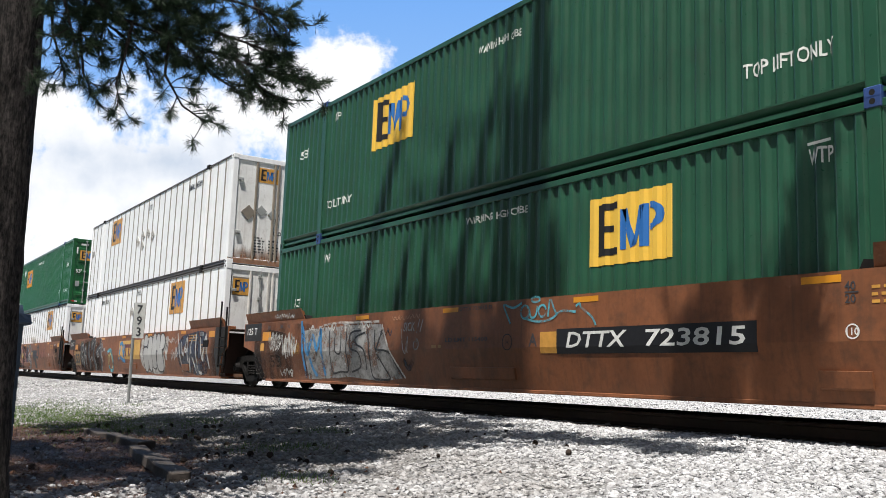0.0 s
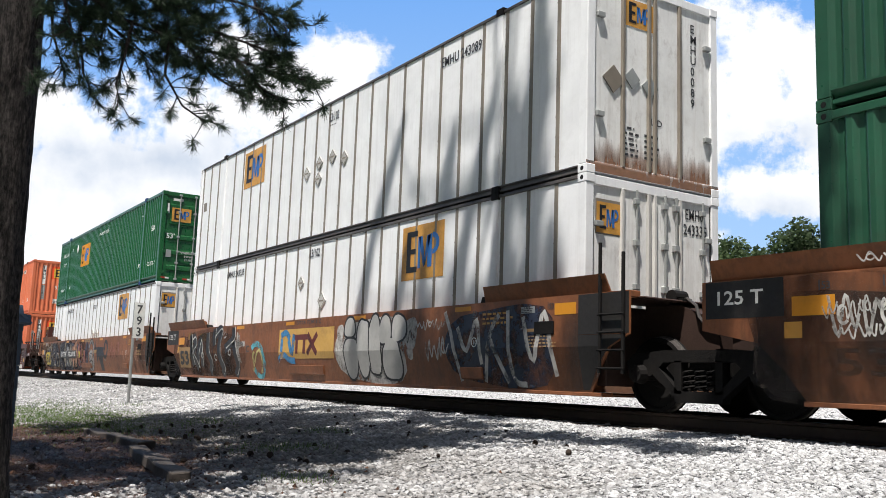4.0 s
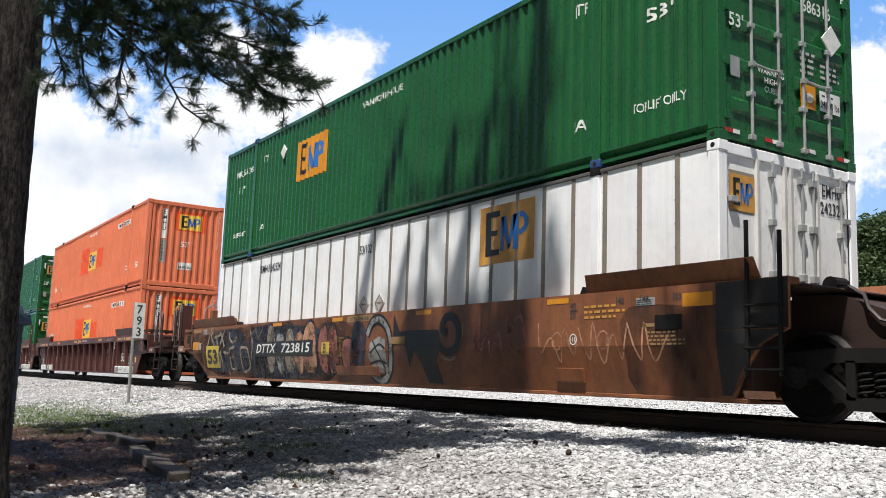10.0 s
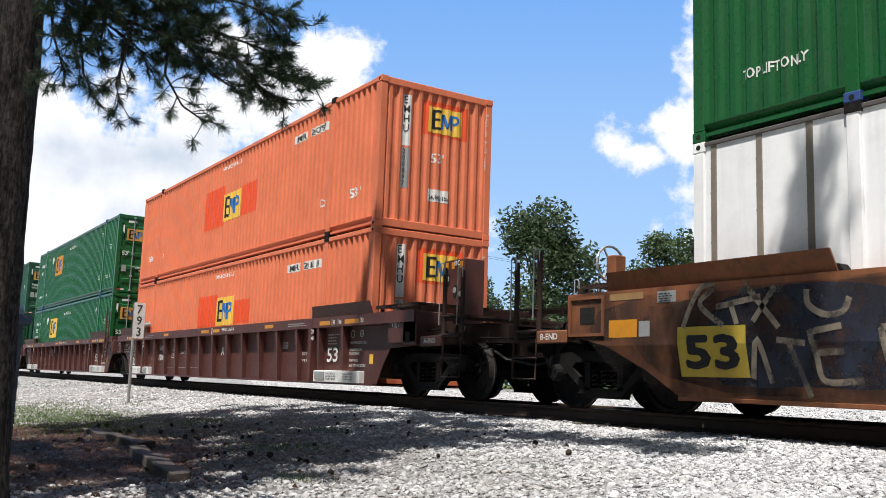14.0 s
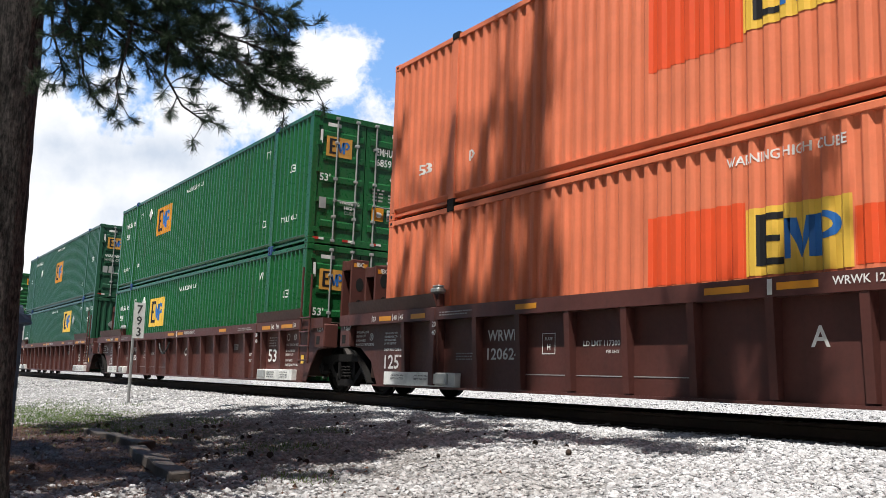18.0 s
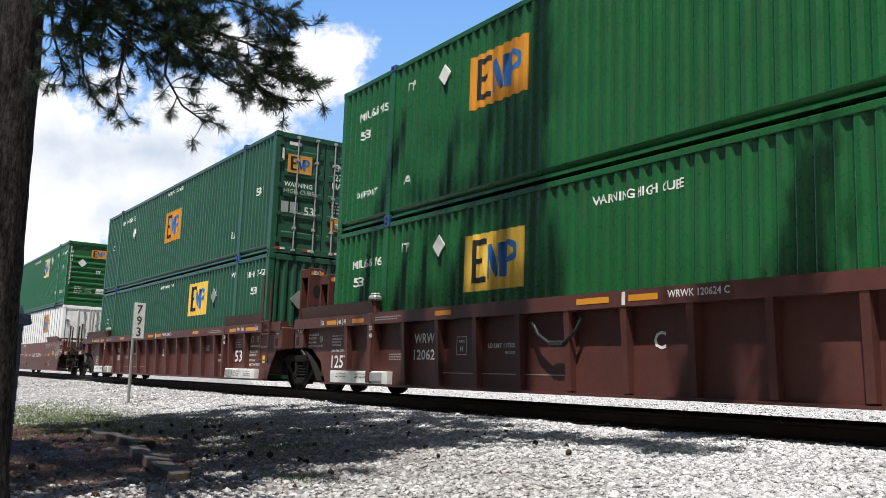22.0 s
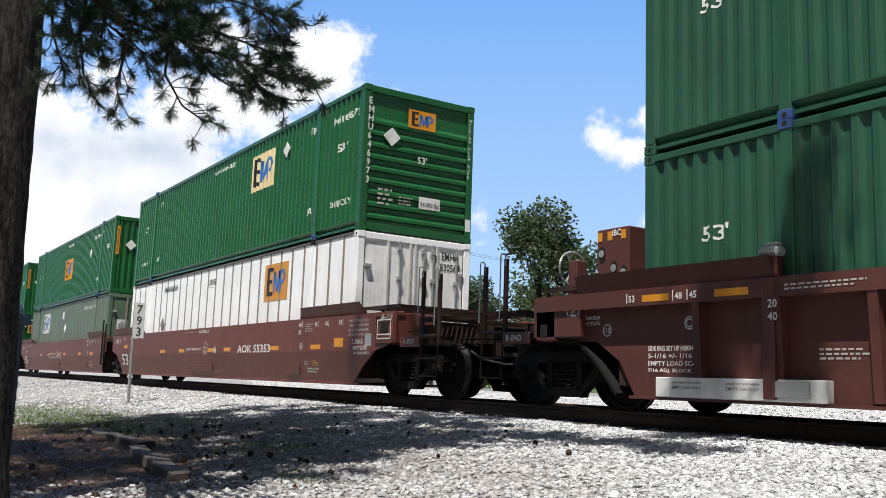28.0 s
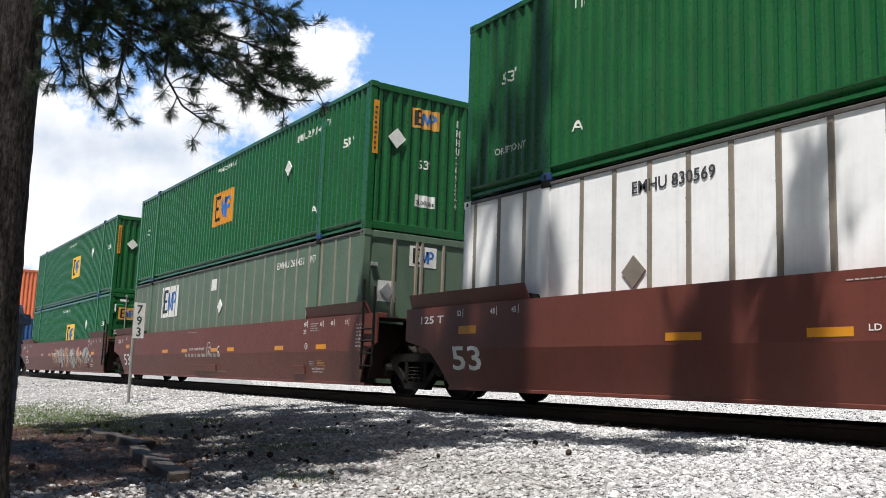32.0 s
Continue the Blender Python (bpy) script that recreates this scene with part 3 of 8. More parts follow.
def emblem(x0, z0, w, h, ground, parent, face, waved=False):
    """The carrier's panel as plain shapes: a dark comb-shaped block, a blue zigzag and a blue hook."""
    patch(x0, x0 + w, z0, z0 + h, M[ground], parent, face, waved, 0.007, "emblem_panel")

    def s(pts):
        return [(x0 + u * w, z0 + v * h) for u, v in pts]
    blk = [[(0.12, 0.14), (0.22, 0.14), (0.22, 0.9), (0.12, 0.9)], [(0.22, 0.14), (0.38, 0.14), (0.38, 0.24), (0.22, 0.24)], [(0.22, 0.80), (0.38, 0.80), (0.38, 0.9), (0.22, 0.9)], [(0.22, 0.48), (0.34, 0.48), (0.34, 0.57), (0.22, 0.57)]]
    pts, fs = [], []
    for q in blk:
        k = len(pts)
        pts += s(q)
        fs.append((k, k + 1, k + 2, k + 3))
    lay("emblem_block", pts, fs, M["black"], parent, face, waved, 0.011)
    zig = [[(0.40, 0.20), (0.46, 0.20), (0.46, 0.78), (0.40, 0.78)], [(0.41, 0.78), (0.50, 0.78), (0.58, 0.26), (0.54, 0.20)], [(0.54, 0.20), (0.58, 0.26), (0.70, 0.78), (0.61, 0.78)], [(0.63, 0.20), (0.73, 0.20), (0.73, 0.80), (0.63, 0.78)]]
    pts, fs = [], []
    for q in zig:
        k = len(pts)
        pts += s(q)
        fs.append((k, k + 1, k + 2, k + 3))
    n = 8
    for i in range(n):
        a, b = math.pi / 2 - math.pi * i / n, math.pi / 2 - math.pi * (i + 1) / n
        k = len(pts)
        pts += s([(0.74 + 0.16 * math.cos(a), 0.62 + 0.20 * math.sin(a)), (0.74 + 0.16 * math.cos(b), 0.62 + 0.20 * math.sin(b)), (0.74 + 0.09 * math.cos(b), 0.62 + 0.11 * math.sin(b)), (0.74 + 0.09 * math.cos(a), 0.62 + 0.11 * math.sin(a))])
        fs.append((k, k + 1, k + 2, k + 3))
    lay("emblem_zigzag", pts, fs, M["blue"], parent, face, waved, 0.011)


def diamond(x, z, r, parent, face, waved=False, material="ink"):
    """A tilted placard holder plate, proud of the wall."""
    bm = bmesh.new()
    kind, at = face
    pts = [(x - r, z), (x, z - r), (x + r, z), (x, z + r)]
    if kind == "side":
        prism(bm, pts, at - 0.022, at - 0.004, "y")
    else:
        prism(bm, pts, at + 0.004, at + 0.022, "x")
    pale = material == "galv" and face == FLAT
    plate = part("placard", bm, M["pale_plate"] if pale else M[material], parent)
    if pale:
        q = 0.84
        ring_ = [(x + (u - x) * q, z + (w - z) * q) for u, w in pts]
        ribbon(ring_ + ring_[:1], 0.018, "rib", plate, (kind, at - 0.022), 0.003, "placard_line")
        ribbon([(x - r * 0.5, z), (x + r * 0.5, z)], 0.03, "rib", plate, (kind, at - 0.022), 0.003, "placard_line")
    return plate


# ---------------------------------------------------------------- containers
LEN, HALF, TALL = 16.15, 1.295, 2.896
POSTS = (-2.0, -14.15)
SIDE, END = ("side", -HALF + 0.012), ("end", 0.0)


def corrugated(bm, a, b, z0, z1, at, flip, along="x"):
    """A corrugated wall sheet; along y it closes an end."""
    xs = [a] + [x + e for x in kinks(a, b) for e in (-0.007, 0.007) if a < x + e < b] + [b]
    lo, hi = [], []
    for x in xs:
        d = at + wave(x) * flip
        lo.append(bm.verts.new((x, d, z0) if along == "x" else (d, x, z0)))
        hi.append(bm.verts.new((x, d, z1) if along == "x" else (d, x, z1)))
    for i in range(len(xs) - 1):
        bm.faces.new((lo[i], lo[i + 1], hi[i + 1], hi[i]))


def casting(parent, x, y, z, material, inward=1):
    """A corner casting with its slotted hole on the outer face."""
    bm = bmesh.new()
    sx = 0.09
    box(bm, x - sx, x + sx, y - 0.08, y + 0.08, z - 0.06, z + 0.06, 0.008)
    ob = part("corner_casting", bm, material, parent)
    yo = y - 0.081 if y < 0 else y + 0.081
    bm = bmesh.new()
    disc_y(bm, x, z, 0.032, min(yo, yo * 1.0), yo + (0.002 if y < 0 else -0.002), 10)
    part("lifting_hole", bm, M["hole"], ob)
    return ob


def steel_frame(c, paint, lock="iron", trim=None):
    """Posts, rails, floor and roof that every container has."""
    for y in (-1, 1):
        for x in (-0.08, -LEN + 0.08):
            boxed("corner_post", (x - 0.08, x + 0.08, y * HALF - (0.0 if y < 0 else 0.15), y * HALF + (0.15 if y < 0 else 0.0), 0.12, TALL - 0.12), paint, c, 0.012)
            for z in (0.06, TALL - 0.06):
                casting(c, x, y * (HALF - 0.078), z, paint)
        yo = y * HALF
        yi = y * (HALF - 0.075)
        boxed("top_rail", (-LEN + 0.16, -0.16, min(yo, yi), max(yo, yi), TALL - (0.10 if trim is None else 0.062), TALL - 0.012), trim or paint, c, 0.008)
        bm = bmesh.new()
        if trim is None:
            prof = [(0.004, 0.21), (0.004, 0.19), (0.078, 0.125), (0.078, 0.100), (0.022, 0.095), (0.022, 0.052), (0.16, 0.052), (0.16, 0.21)]
        else:
            prof = [(0.002, 0.115), (0.002, 0.10), (0.03, 0.088), (0.03, 0.055), (0.006, 0.05), (0.006, 0.02), (0.16, 0.02), (0.16, 0.115)]
        prism(bm, [(y * (HALF - u), v) for u, v in prof], -LEN + 0.16, -0.16, "x")
        part("bottom_rail", bm, trim or paint, c)
        for x in POSTS:
            boxed("lifting_post", (x - 0.075, x + 0.075, y * HALF - (0.012 if y < 0 else 0.10), y * HALF + (0.10 if y < 0 else 0.012), 0.06, TALL - 0.06), paint, c, 0.01)
            casting(c, x, y * (HALF - 0.058), TALL - 0.03, M[lock])
            casting(c, x, y * (HALF - 0.058), 0.055, M[lock])
    boxed("floor_pan", (-LEN + 0.1, -0.1, -HALF + 0.14, HALF - 0.14, 0.05, 0.19), M["iron"], c)
    for x0, x1 in ((-0.16, -0.005), (-LEN + 0.005, -LEN + 0.16)):
        boxed("end_header", (x0, x1, -HALF + 0.15, HALF - 0.15, TALL - 0.14, TALL - 0.01), paint, c, 0.008)
        boxed("end_sill", (x0, x1, -HALF + 0.15, HALF - 0.15, 0.02, 0.17), paint, c, 0.008)


def build_corrugated(name, paint, label):
    c = thing(name, label, "container", "containers on the train")
    steel_frame(c, paint, "lock_blue" if "green" in name else "iron")
    spans = ((-LEN + 0.16, POSTS[1] - 0.075), (POSTS[1] + 0.075, POSTS[0] - 0.075), (POSTS[0] + 0.075, -0.16))
    for y in (-1, 1):
        for a, b in spans:
            bm = bmesh.new()
            corrugated(bm, a, b, 0.20, TALL - 0.10, y * (HALF - 0.012), -y)
            bmesh.ops.recalc_face_normals(bm, faces=bm.faces[:])
            part("side_panel", bm, paint, c)
    bm = bmesh.new()
    box(bm, -LEN + 0.1, -0.1, -HALF + 0.07, HALF - 0.07, TALL - 0.06, TALL - 0.03)
    x = -LEN + 0.4
    while x < -0.4:
        box(bm, x, x + 0.10, -HALF + 0.2, HALF - 0.2, TALL - 0.03, TALL - 0.012)
        x += 0.21
    part("roof_panel", bm, paint, c)
    boxed("rear_panel", (-LEN + 0.02, -LEN + 0.06, -HALF + 0.15, HALF - 0.15, 0.17, TALL - 0.14), paint, c)
    return c


def build_ribbed(name, skin, ribs, label):
    """Sheet-and-post container: flat plates between riveted upright posts."""
    c = thing(name, label, "container", "containers on the train")
    steel_frame(c, skin, "iron", M["dark_trim"])
    for y in (-1, 1):
        boxed("side_panel", (-LEN + 0.16, -0.16, min(y * (HALF - 0.022), y * (HALF - 0.07)), max(y * (HALF - 0.022), y * (HALF - 0.07)), 0.115, TALL - 0.062), skin, c)
    bm = bmesh.new()
    prism(bm, [(-0.042, -0.0), (-0.030, -0.008), (0.030, -0.008), (0.042, 0.0)], 0.12, TALL - 0.064, "z")
    for i in range(9):
        for s in (-0.034, 0.034):
            box(bm, s - 0.006, s + 0.006, -0.0085, 0.0, 0.32 + i * 0.28, 0.335 + i * 0.28)
    rib = None
    for y in (-1, 1):
        for k in range(26):
            x = -0.62 - 0.61 * k
            if min(abs(x - q) for q in POSTS) < 0.15:
                continue
            m = pose(x, y * (HALF - 0.022), 0, 0, 0, 0 if y < 0 else 180)
            if rib is None:
                rib = part("upright_post", bm, ribs, c)
                rib.matrix_basis = m
            else:
                shared("upright_post", rib.data, c, m)
    boxed("roof_panel", (-LEN + 0.1, -0.1, -HALF + 0.07, HALF - 0.07, TALL - 0.06, TALL - 0.02), skin, c)
    boxed("rear_panel", (-LEN + 0.02, -LEN + 0.06, -HALF + 0.15, HALF - 0.15, 0.17, TALL - 0.14), skin, c)
    return c


def end_doors(c, paint, bar):
    """Two door leaves with lock bars, handles and hinges."""
    for s in (-1, 1):
        bm = bmesh.new()
        a, b = (-HALF + 0.16, -0.012) if s < 0 else (0.012, HALF - 0.16)
        box(bm, -0.07, -0.03, a, b, 0.17, TALL - 0.14)
        leaf = part("door", bm, paint, c)
        for k in range(5):
            z = 0.36 + k * 0.49
            bm = bmesh.new()
            prism(bm, [(-0.031, z), (-0.004, z + 0.035), (-0.004, z + 0.15), (-0.031, z + 0.185)], a + 0.10, b - 0.06, "y")
            part("door_rib", bm, paint, leaf)
        for k in range(2):
            y = a + (b - a) * (0.36 if k == 0 else 0.80) if s < 0 else a + (b - a) * (0.20 if k == 0 else 0.64)
            bm = bmesh.new()
            tube(bm, [(0.022, y, 0.08), (0.022, y, TALL - 0.07)], 0.019, 8)
            for z in (0.10, 0.62, 1.45, 2.25, TALL - 0.10):
                box(bm, -0.028, 0.045, y - 0.045, y + 0.045, z - 0.03, z + 0.03, 0.006)
            part("lock_bar", bm, bar, leaf)
            bm = bmesh.new()
            tube(bm, [(0.05, y, 0.98), (0.055, y + 0.30 * (1 if k == 0 else -1), 0.955)], 0.014, 6)
            box(bm, 0.0, 0.06, y - 0.03, y + 0.03, 0.95, 1.01)
            part("door_handle", bm, bar, leaf)
        yh = -HALF + 0.15 if s < 0 else HALF - 0.15
        for z in (0.3, 0.95, 1.6, 2.2, 2.62):
            boxed("hinge", (-0.05, 0.016, yh - 0.05, yh + 0.05, z - 0.05, z + 0.05), paint, leaf, 0.006)
    for y in (-1.05, -0.35, 0.35, 1.05):
        patch(y - 0.14, y, 0.10, 0.15, M["red_tape"], c, ("end", 0.0), lift=0.004)
        patch(y, y + 0.12, 0.10, 0.15, M["ink"], c, ("end", 0.0), lift=0.004)


def end_corrugated(c, paint):
    bm = bmesh.new()
    corrugated(bm, -HALF + 0.15, HALF - 0.15, 0.17, TALL - 0.14, -0.016, -1, "y")
    bmesh.ops.recalc_face_normals(bm, faces=bm.faces[:])
    part("end_panel", bm, paint, c)


def end_louvred(c, paint):
    """A nose end stiffened by lying ribs."""
    boxed("end_panel", (-0.09, -0.06, -HALF + 0.15, HALF - 0.15, 0.17, TALL - 0.14), paint, c)
    for k in range(10):
        z = 0.24 + k * 0.235
        if k == 9:
            continue
        bm = bmesh.new()
        prism(bm, [(-0.06, z), (-0.012, z + 0.02), (-0.012, z + 0.075), (-0.06, z + 0.15)], -HALF + 0.16, HALF - 0.16, "y")
        part("end_rib", bm, paint, c)


def end_plain(c, skin, ribs):
    """Flat plated end with two upright stiffeners and lock bars."""
    boxed("end_panel", (-0.07, -0.03, -HALF + 0.15, HALF - 0.15, 0.17, TALL - 0.14), skin, c)
    for y in (-0.62, -0.12, 0.0, 0.5):
        bm = bmesh.new()
        prism(bm, [(y - 0.035, -0.03), (y - 0.02, 0.006), (y + 0.02, 0.006), (y + 0.035, -0.03)], 0.17, TALL - 0.14, "z")
        for v in bm.verts:
            v.co.x, v.co.y = v.co.y, v.co.x
        bmesh.ops.recalc_face_normals(bm, faces=bm.faces[:])
        part("end_post", bm, ribs, c)
    for z in (0.8, 2.2):
        for y in (-HALF + 0.17, HALF - 0.3):
            boxed("hinge", (-0.03, 0.03, y, y + 0.13, z, z + 0.07), M["galv"], c, 0.006)


# ---------------------------------------------------------------- well cars
WHEEL_R = 0.46
SPINNING = []


def build_truck(car, x, end=False):
    """A two-axle truck: side frames with springs and bearing caps, bolster, two turning wheelsets."""
    bm = bmesh.new()
    box(bm, x - 0.24, x + 0.24, -1.0, 1.0, 0.42, 0.70, 0.03)
    truck = part("truck", bm, M["iron"], car, "grimy cast steel truck with coil springs")
    for s in (-1, 1):
        bm = bmesh.new()
        y0, y1 = (s * 1.10, s * 0.97)
        lo, hi = min(y0, y1), max(y0, y1)
        # arch bar frame: upper chord, lower chord, two columns
        prism(bm, [(x - 1.12, 0.60), (x - 1.02, 0.70), (x - 0.55, 0.74), (x + 0.55, 0.74), (x + 1.02, 0.70), (x + 1.12, 0.60), (x + 1.08, 0.44), (x + 0.72, 0.44), (x + 0.52, 0.60), (x - 0.52, 0.60), (x - 0.72, 0.44), (x - 1.08, 0.44)], lo, hi, "y")
        prism(bm, [(x - 0.70, 0.46), (x - 0.36, 0.20), (x - 0.34, 0.14), (x + 0.34, 0.14), (x + 0.36, 0.20), (x + 0.70, 0.46), (x + 0.60, 0.54), (x + 0.30, 0.27), (x - 0.30, 0.27), (x - 0.60, 0.54)], lo, hi, "y")
        for d in (-1, 1):
            box(bm, x + d * 0.30 - 0.05, x + d * 0.30 + 0.05, lo, hi, 0.24, 0.62)
        frame_ = part("side_frame", bm, M["iron"], truck)
        for i in (-0.17, 0.0, 0.17):
            bm = bmesh.new()
            pts = [(x + i + 0.07 * math.cos(a * 0.9), s * 1.04 + 0.07 * math.sin(a * 0.9), 0.27 + a * 0.0085) for a in range(0, 32)]
            tube(bm, pts, 0.014, 5)
            part("coil_spring", bm, M["iron"], truck)
        for d in (-0.89, 0.89):
            bm = bmesh.new()
            disc_y(bm, x + d, WHEEL_R, 0.125, s * 1.08, s * 1.20, 14, 0.10)
            for k in range(3):
                a = k * math.tau / 3 + 0.5
                disc_y(bm, x + d + 0.065 * math.cos(a), WHEEL_R + 0.065 * math.sin(a), 0.018, s * 1.2, s * 1.215, 6)
            part("bearing_cap", bm, M["iron"], truck)
    for d in (-0.89, 0.89):
        bm = bmesh.new()
        for s in (-1, 1):
            prof = ((0.0, 0.70), (WHEEL_R + 0.025, 0.70), (WHEEL_R + 0.02, 0.725), (WHEEL_R, 0.735), (WHEEL_R - 0.004, 0.825), (WHEEL_R - 0.05, 0.832), (WHEEL_R - 0.07, 0.79), (0.16, 0.775), (0.13, 0.835), (0.0, 0.835))
            n = 32
            rings = [[bm.verts.new((max(r, 0.001) * math.cos(k * math.tau / n), s * w, max(r, 0.001) * math.sin(k * math.tau / n))) for k in range(n)] for r, w in prof]
            for i, (p, q) in enumerate(zip(rings, rings[1:])):
                for k in range(n):
                    f = bm.faces.new((p[k], p[(k + 1) % n], q[(k + 1) % n], q[k]))
                    f.material_index = 1 if i in (2, 3) else 0
            for k in range(10):
                a = k * math.tau / 10 + 0.2
                r = 0.30
                box(bm, r * math.cos(a) - 0.02, r * math.cos(a) + 0.02, s * 0.79 - 0.006, s * 0.79 + 0.006, r * math.sin(a) - 0.02, r * math.sin(a) + 0.02)
        tube(bm, [(0, -1.1, 0), (0, 1.1, 0)], 0.08, 12)
        bmesh.ops.recalc_face_normals(bm, faces=bm.faces[:])
        ws = part("wheelset", bm, [M["iron"], M["tread"]], truck)
        ws.location = (x + d, 0, WHEEL_R)
        SPINNING.append(ws)
    return truck


def rung_ladder(car, x, y, z0, z1, paint, w=0.42, n=4, top=0.0):
    bm = bmesh.new()
    for d in (0, w):
        tube(bm, [(x + d, y, z0), (x + d, y, z1 + top * (1.0 if d == 0 else 0.8))], 0.024, 6)
    part("ladder_stile", bm, paint, car)
    for k in range(n):
        z = z0 + 0.06 + k * (z1 - z0 - 0.2) / max(1, n - 1)
        bm = bmesh.new()
        tube(bm, [(x - 0.03, y - 0.01, z), (x + w + 0.03, y - 0.01, z)], 0.017, 6)
        part("ladder_rung", bm, paint, car)


def grab_post(car, x, y, z0, z1, paint, loop=0.07):
    bm = bmesh.new()
    box(bm, x - 0.04, x + 0.04, y - 0.02, y + 0.02, z0, z1, 0.006)
    post = part("grab_post", bm, paint, car)
    bm = bmesh.new()
    tube(bm, [(x - 0.09, y - 0.04, z0 + 0.3), (x - 0.09, y - 0.04, z1 + loop - 0.02), (x - 0.075, y - 0.04, z1 + loop), (x - 0.01, y - 0.04, z1 + loop), (x + 0.01, y - 0.03, z1 + loop - 0.03), (x + 0.01, y - 0.02, z1 - 0.1)], 0.011, 6)
    part("grab_iron", bm, M["galv"], post)


def car_ends(car, body, kinds):
    """Articulated or coupler ends. kinds: what stands at the leading (+x) and trailing (-x) end."""
    paint = M["car_end"]
    posts = paint
    for d, kind in zip((1, -1), kinds):
        def X(u):
            return u if d > 0 else -LEN - u
        def bx(name, u0, u1, *rest, mat=paint, bevel=0.015):
            return boxed(name, (min(X(u0), X(u1)), max(X(u0), X(u1)), *rest), mat, car, bevel)
        bx("end_bulkhead", 0.25, 0.42, -1.30, 1.30, 0.30, 1.30)
        bm = bmesh.new()
        prism(bm, [(X(0.42), 0.62), (X(0.42), 1.34), (X(1.0), 1.32), (X(1.62), 1.10), (X(1.62), 0.78), (X(1.1), 0.70)], -0.62, 0.62, "y")
        part("end_sill", bm, paint, car)
        bx("end_deck", 0.30, 1.10, -1.35, 1.35, 1.345, 1.375)
        if kind == "coupler":
            bx("draft_sill", 1.55, 3.05, -0.30, 0.30, 0.72, 1.08)
            bm = bmesh.new()
            prism(bm, [(X(1.0), -1.1), (X(1.9), -1.1), (X(3.1), -0.45), (X(3.1), 0.45), (X(1.9), 1.1), (X(1.0), 1.1)], 1.20, 1.225, "z")
            part("shear_plate", bm, paint, car)
            bm = bmesh.new()
            for k in range(9):
                u = 2.30 + 0.08 * k
                box(bm, min(X(u), X(u + 0.05)), max(X(u), X(u + 0.05)), -1.28, 1.28, 1.29, 1.32)
            for y in (-1.26, 0.0, 1.23):
                box(bm, min(X(2.28), X(3.0)), max(X(2.28), X(3.0)), y, y + 0.03, 1.24, 1.29)
            part("crossover_grating", bm, paint, car)
            bm = bmesh.new()
            for k in range(17):
                u = 0.34 + 0.085 * k
                box(bm, min(X(u), X(u + 0.045)), max(X(u), X(u + 0.045)), -1.38, 1.38, 1.545, 1.575)
            for y in (-1.38, -0.5, 0.5, 1.35):
                box(bm, min(X(0.32), X(1.80)), max(X(0.32), X(1.80)), y, y + 0.03, 1.515, 1.545)
            part("end_grating", bm, paint, car)
            for s in (-1, 1):
                lo, hi = min(s * 1.47, s * 0.74), max(s * 1.47, s * 0.74)
                bx("end_box", 0.95, 1.88, lo, hi, 0.90, 1.42, mat=body)
                for u in (0.45, 1.12, 1.70):
                    bx("grating_bracket", u, u + 0.06, min(s * 1.36, s * 1.30), max(s * 1.36, s * 1.30), 1.42, 1.515)
                if body is not M["maroon"]:
                    bm = bmesh.new()
                    for a0, a1, b0, b1 in ((1.22, 1.86, 1.36, 1.40), (1.22, 1.86, 0.90, 0.94), (1.22, 1.26, 0.94, 1.36), (1.82, 1.86, 0.94, 1.36)):
                        box(bm, min(X(a0), X(a1)), max(X(a0), X(a1)), min(s * 1.50, s * 1.522), max(s * 1.50, s * 1.522), b0, b1)
                    part("hatch_frame", bm, body, car)
                    bx("hatch_recess", 1.40, 1.66, min(s * 1.50, s * 1.506), max(s * 1.50, s * 1.506), 1.06, 1.26, mat=M["hole"], bevel=0.0)
                bm = bmesh.new()
                prism(bm, [(X(1.85), s * 1.18), (X(1.85), s * 0.95), (X(3.1), s * 0.32), (X(3.1), s * 0.50)], 0.92, 1.195, "z")
                part("slope_beam", bm, paint, car)
                bx("end_plate", 1.98, 2.60, min(s * 1.45, s * 1.42), max(s * 1.45, s * 1.42), 0.83, 1.00, mat=body)
                bx("cross_beam", 2.46, 2.60, min(s * 1.42, s * 0.3), max(s * 1.42, s * 0.3), 0.86, 1.02)
                for u, top in ((2.60, 2.06), (3.10, 1.98)):
                    grab_post(car, X(u), s * 1.40, 0.86, top, posts)
                bm = bmesh.new()
                tube(bm, [(X(2.62), s * 1.42, 0.90), (X(2.62), s * 1.44, 0.36), (X(3.12), s * 1.44, 0.36), (X(3.12), s * 1.42, 0.90)], 0.02, 6)
                tube(bm, [(X(2.60), s * 1.44, 0.64), (X(3.12), s * 1.44, 0.64)], 0.018, 6)
                part("sill_step", bm, posts, car)
                bm = bmesh.new()
                tube(bm, [(X(2.60), s * 1.42, 1.30), (X(3.10), s * 1.42, 1.30)], 0.016, 6)
                part("hand_rail", bm, posts, car)
                bm = bmesh.new()
                tube(bm, [(X(2.60), s * 1.42, 1.00), (X(3.10), s * 1.42, 1.00)], 0.03, 6)
                part("step_rail", bm, posts, car)
                bm = bmesh.new()
                tube(bm, [(X(1.05), s * 1.0, 0.86), (X(1.9), s * 0.98, 0.84), (X(2.5), s * 0.7, 0.90), (X(3.0), s * 0.55, 0.88)], 0.022, 6)
                tube(bm, [(X(1.9), s * 1.25, 1.10), (X(2.3), s * 1.20, 1.12), (X(2.46), s * 1.1, 0.95)], 0.016, 6)
                part("brake_pipe", bm, M["iron"], car)
            bm = bmesh.new()
            tube(bm, [(X(2.02), -0.95, 1.00), (X(2.05), -0.45, 1.00)], 0.13, 12)
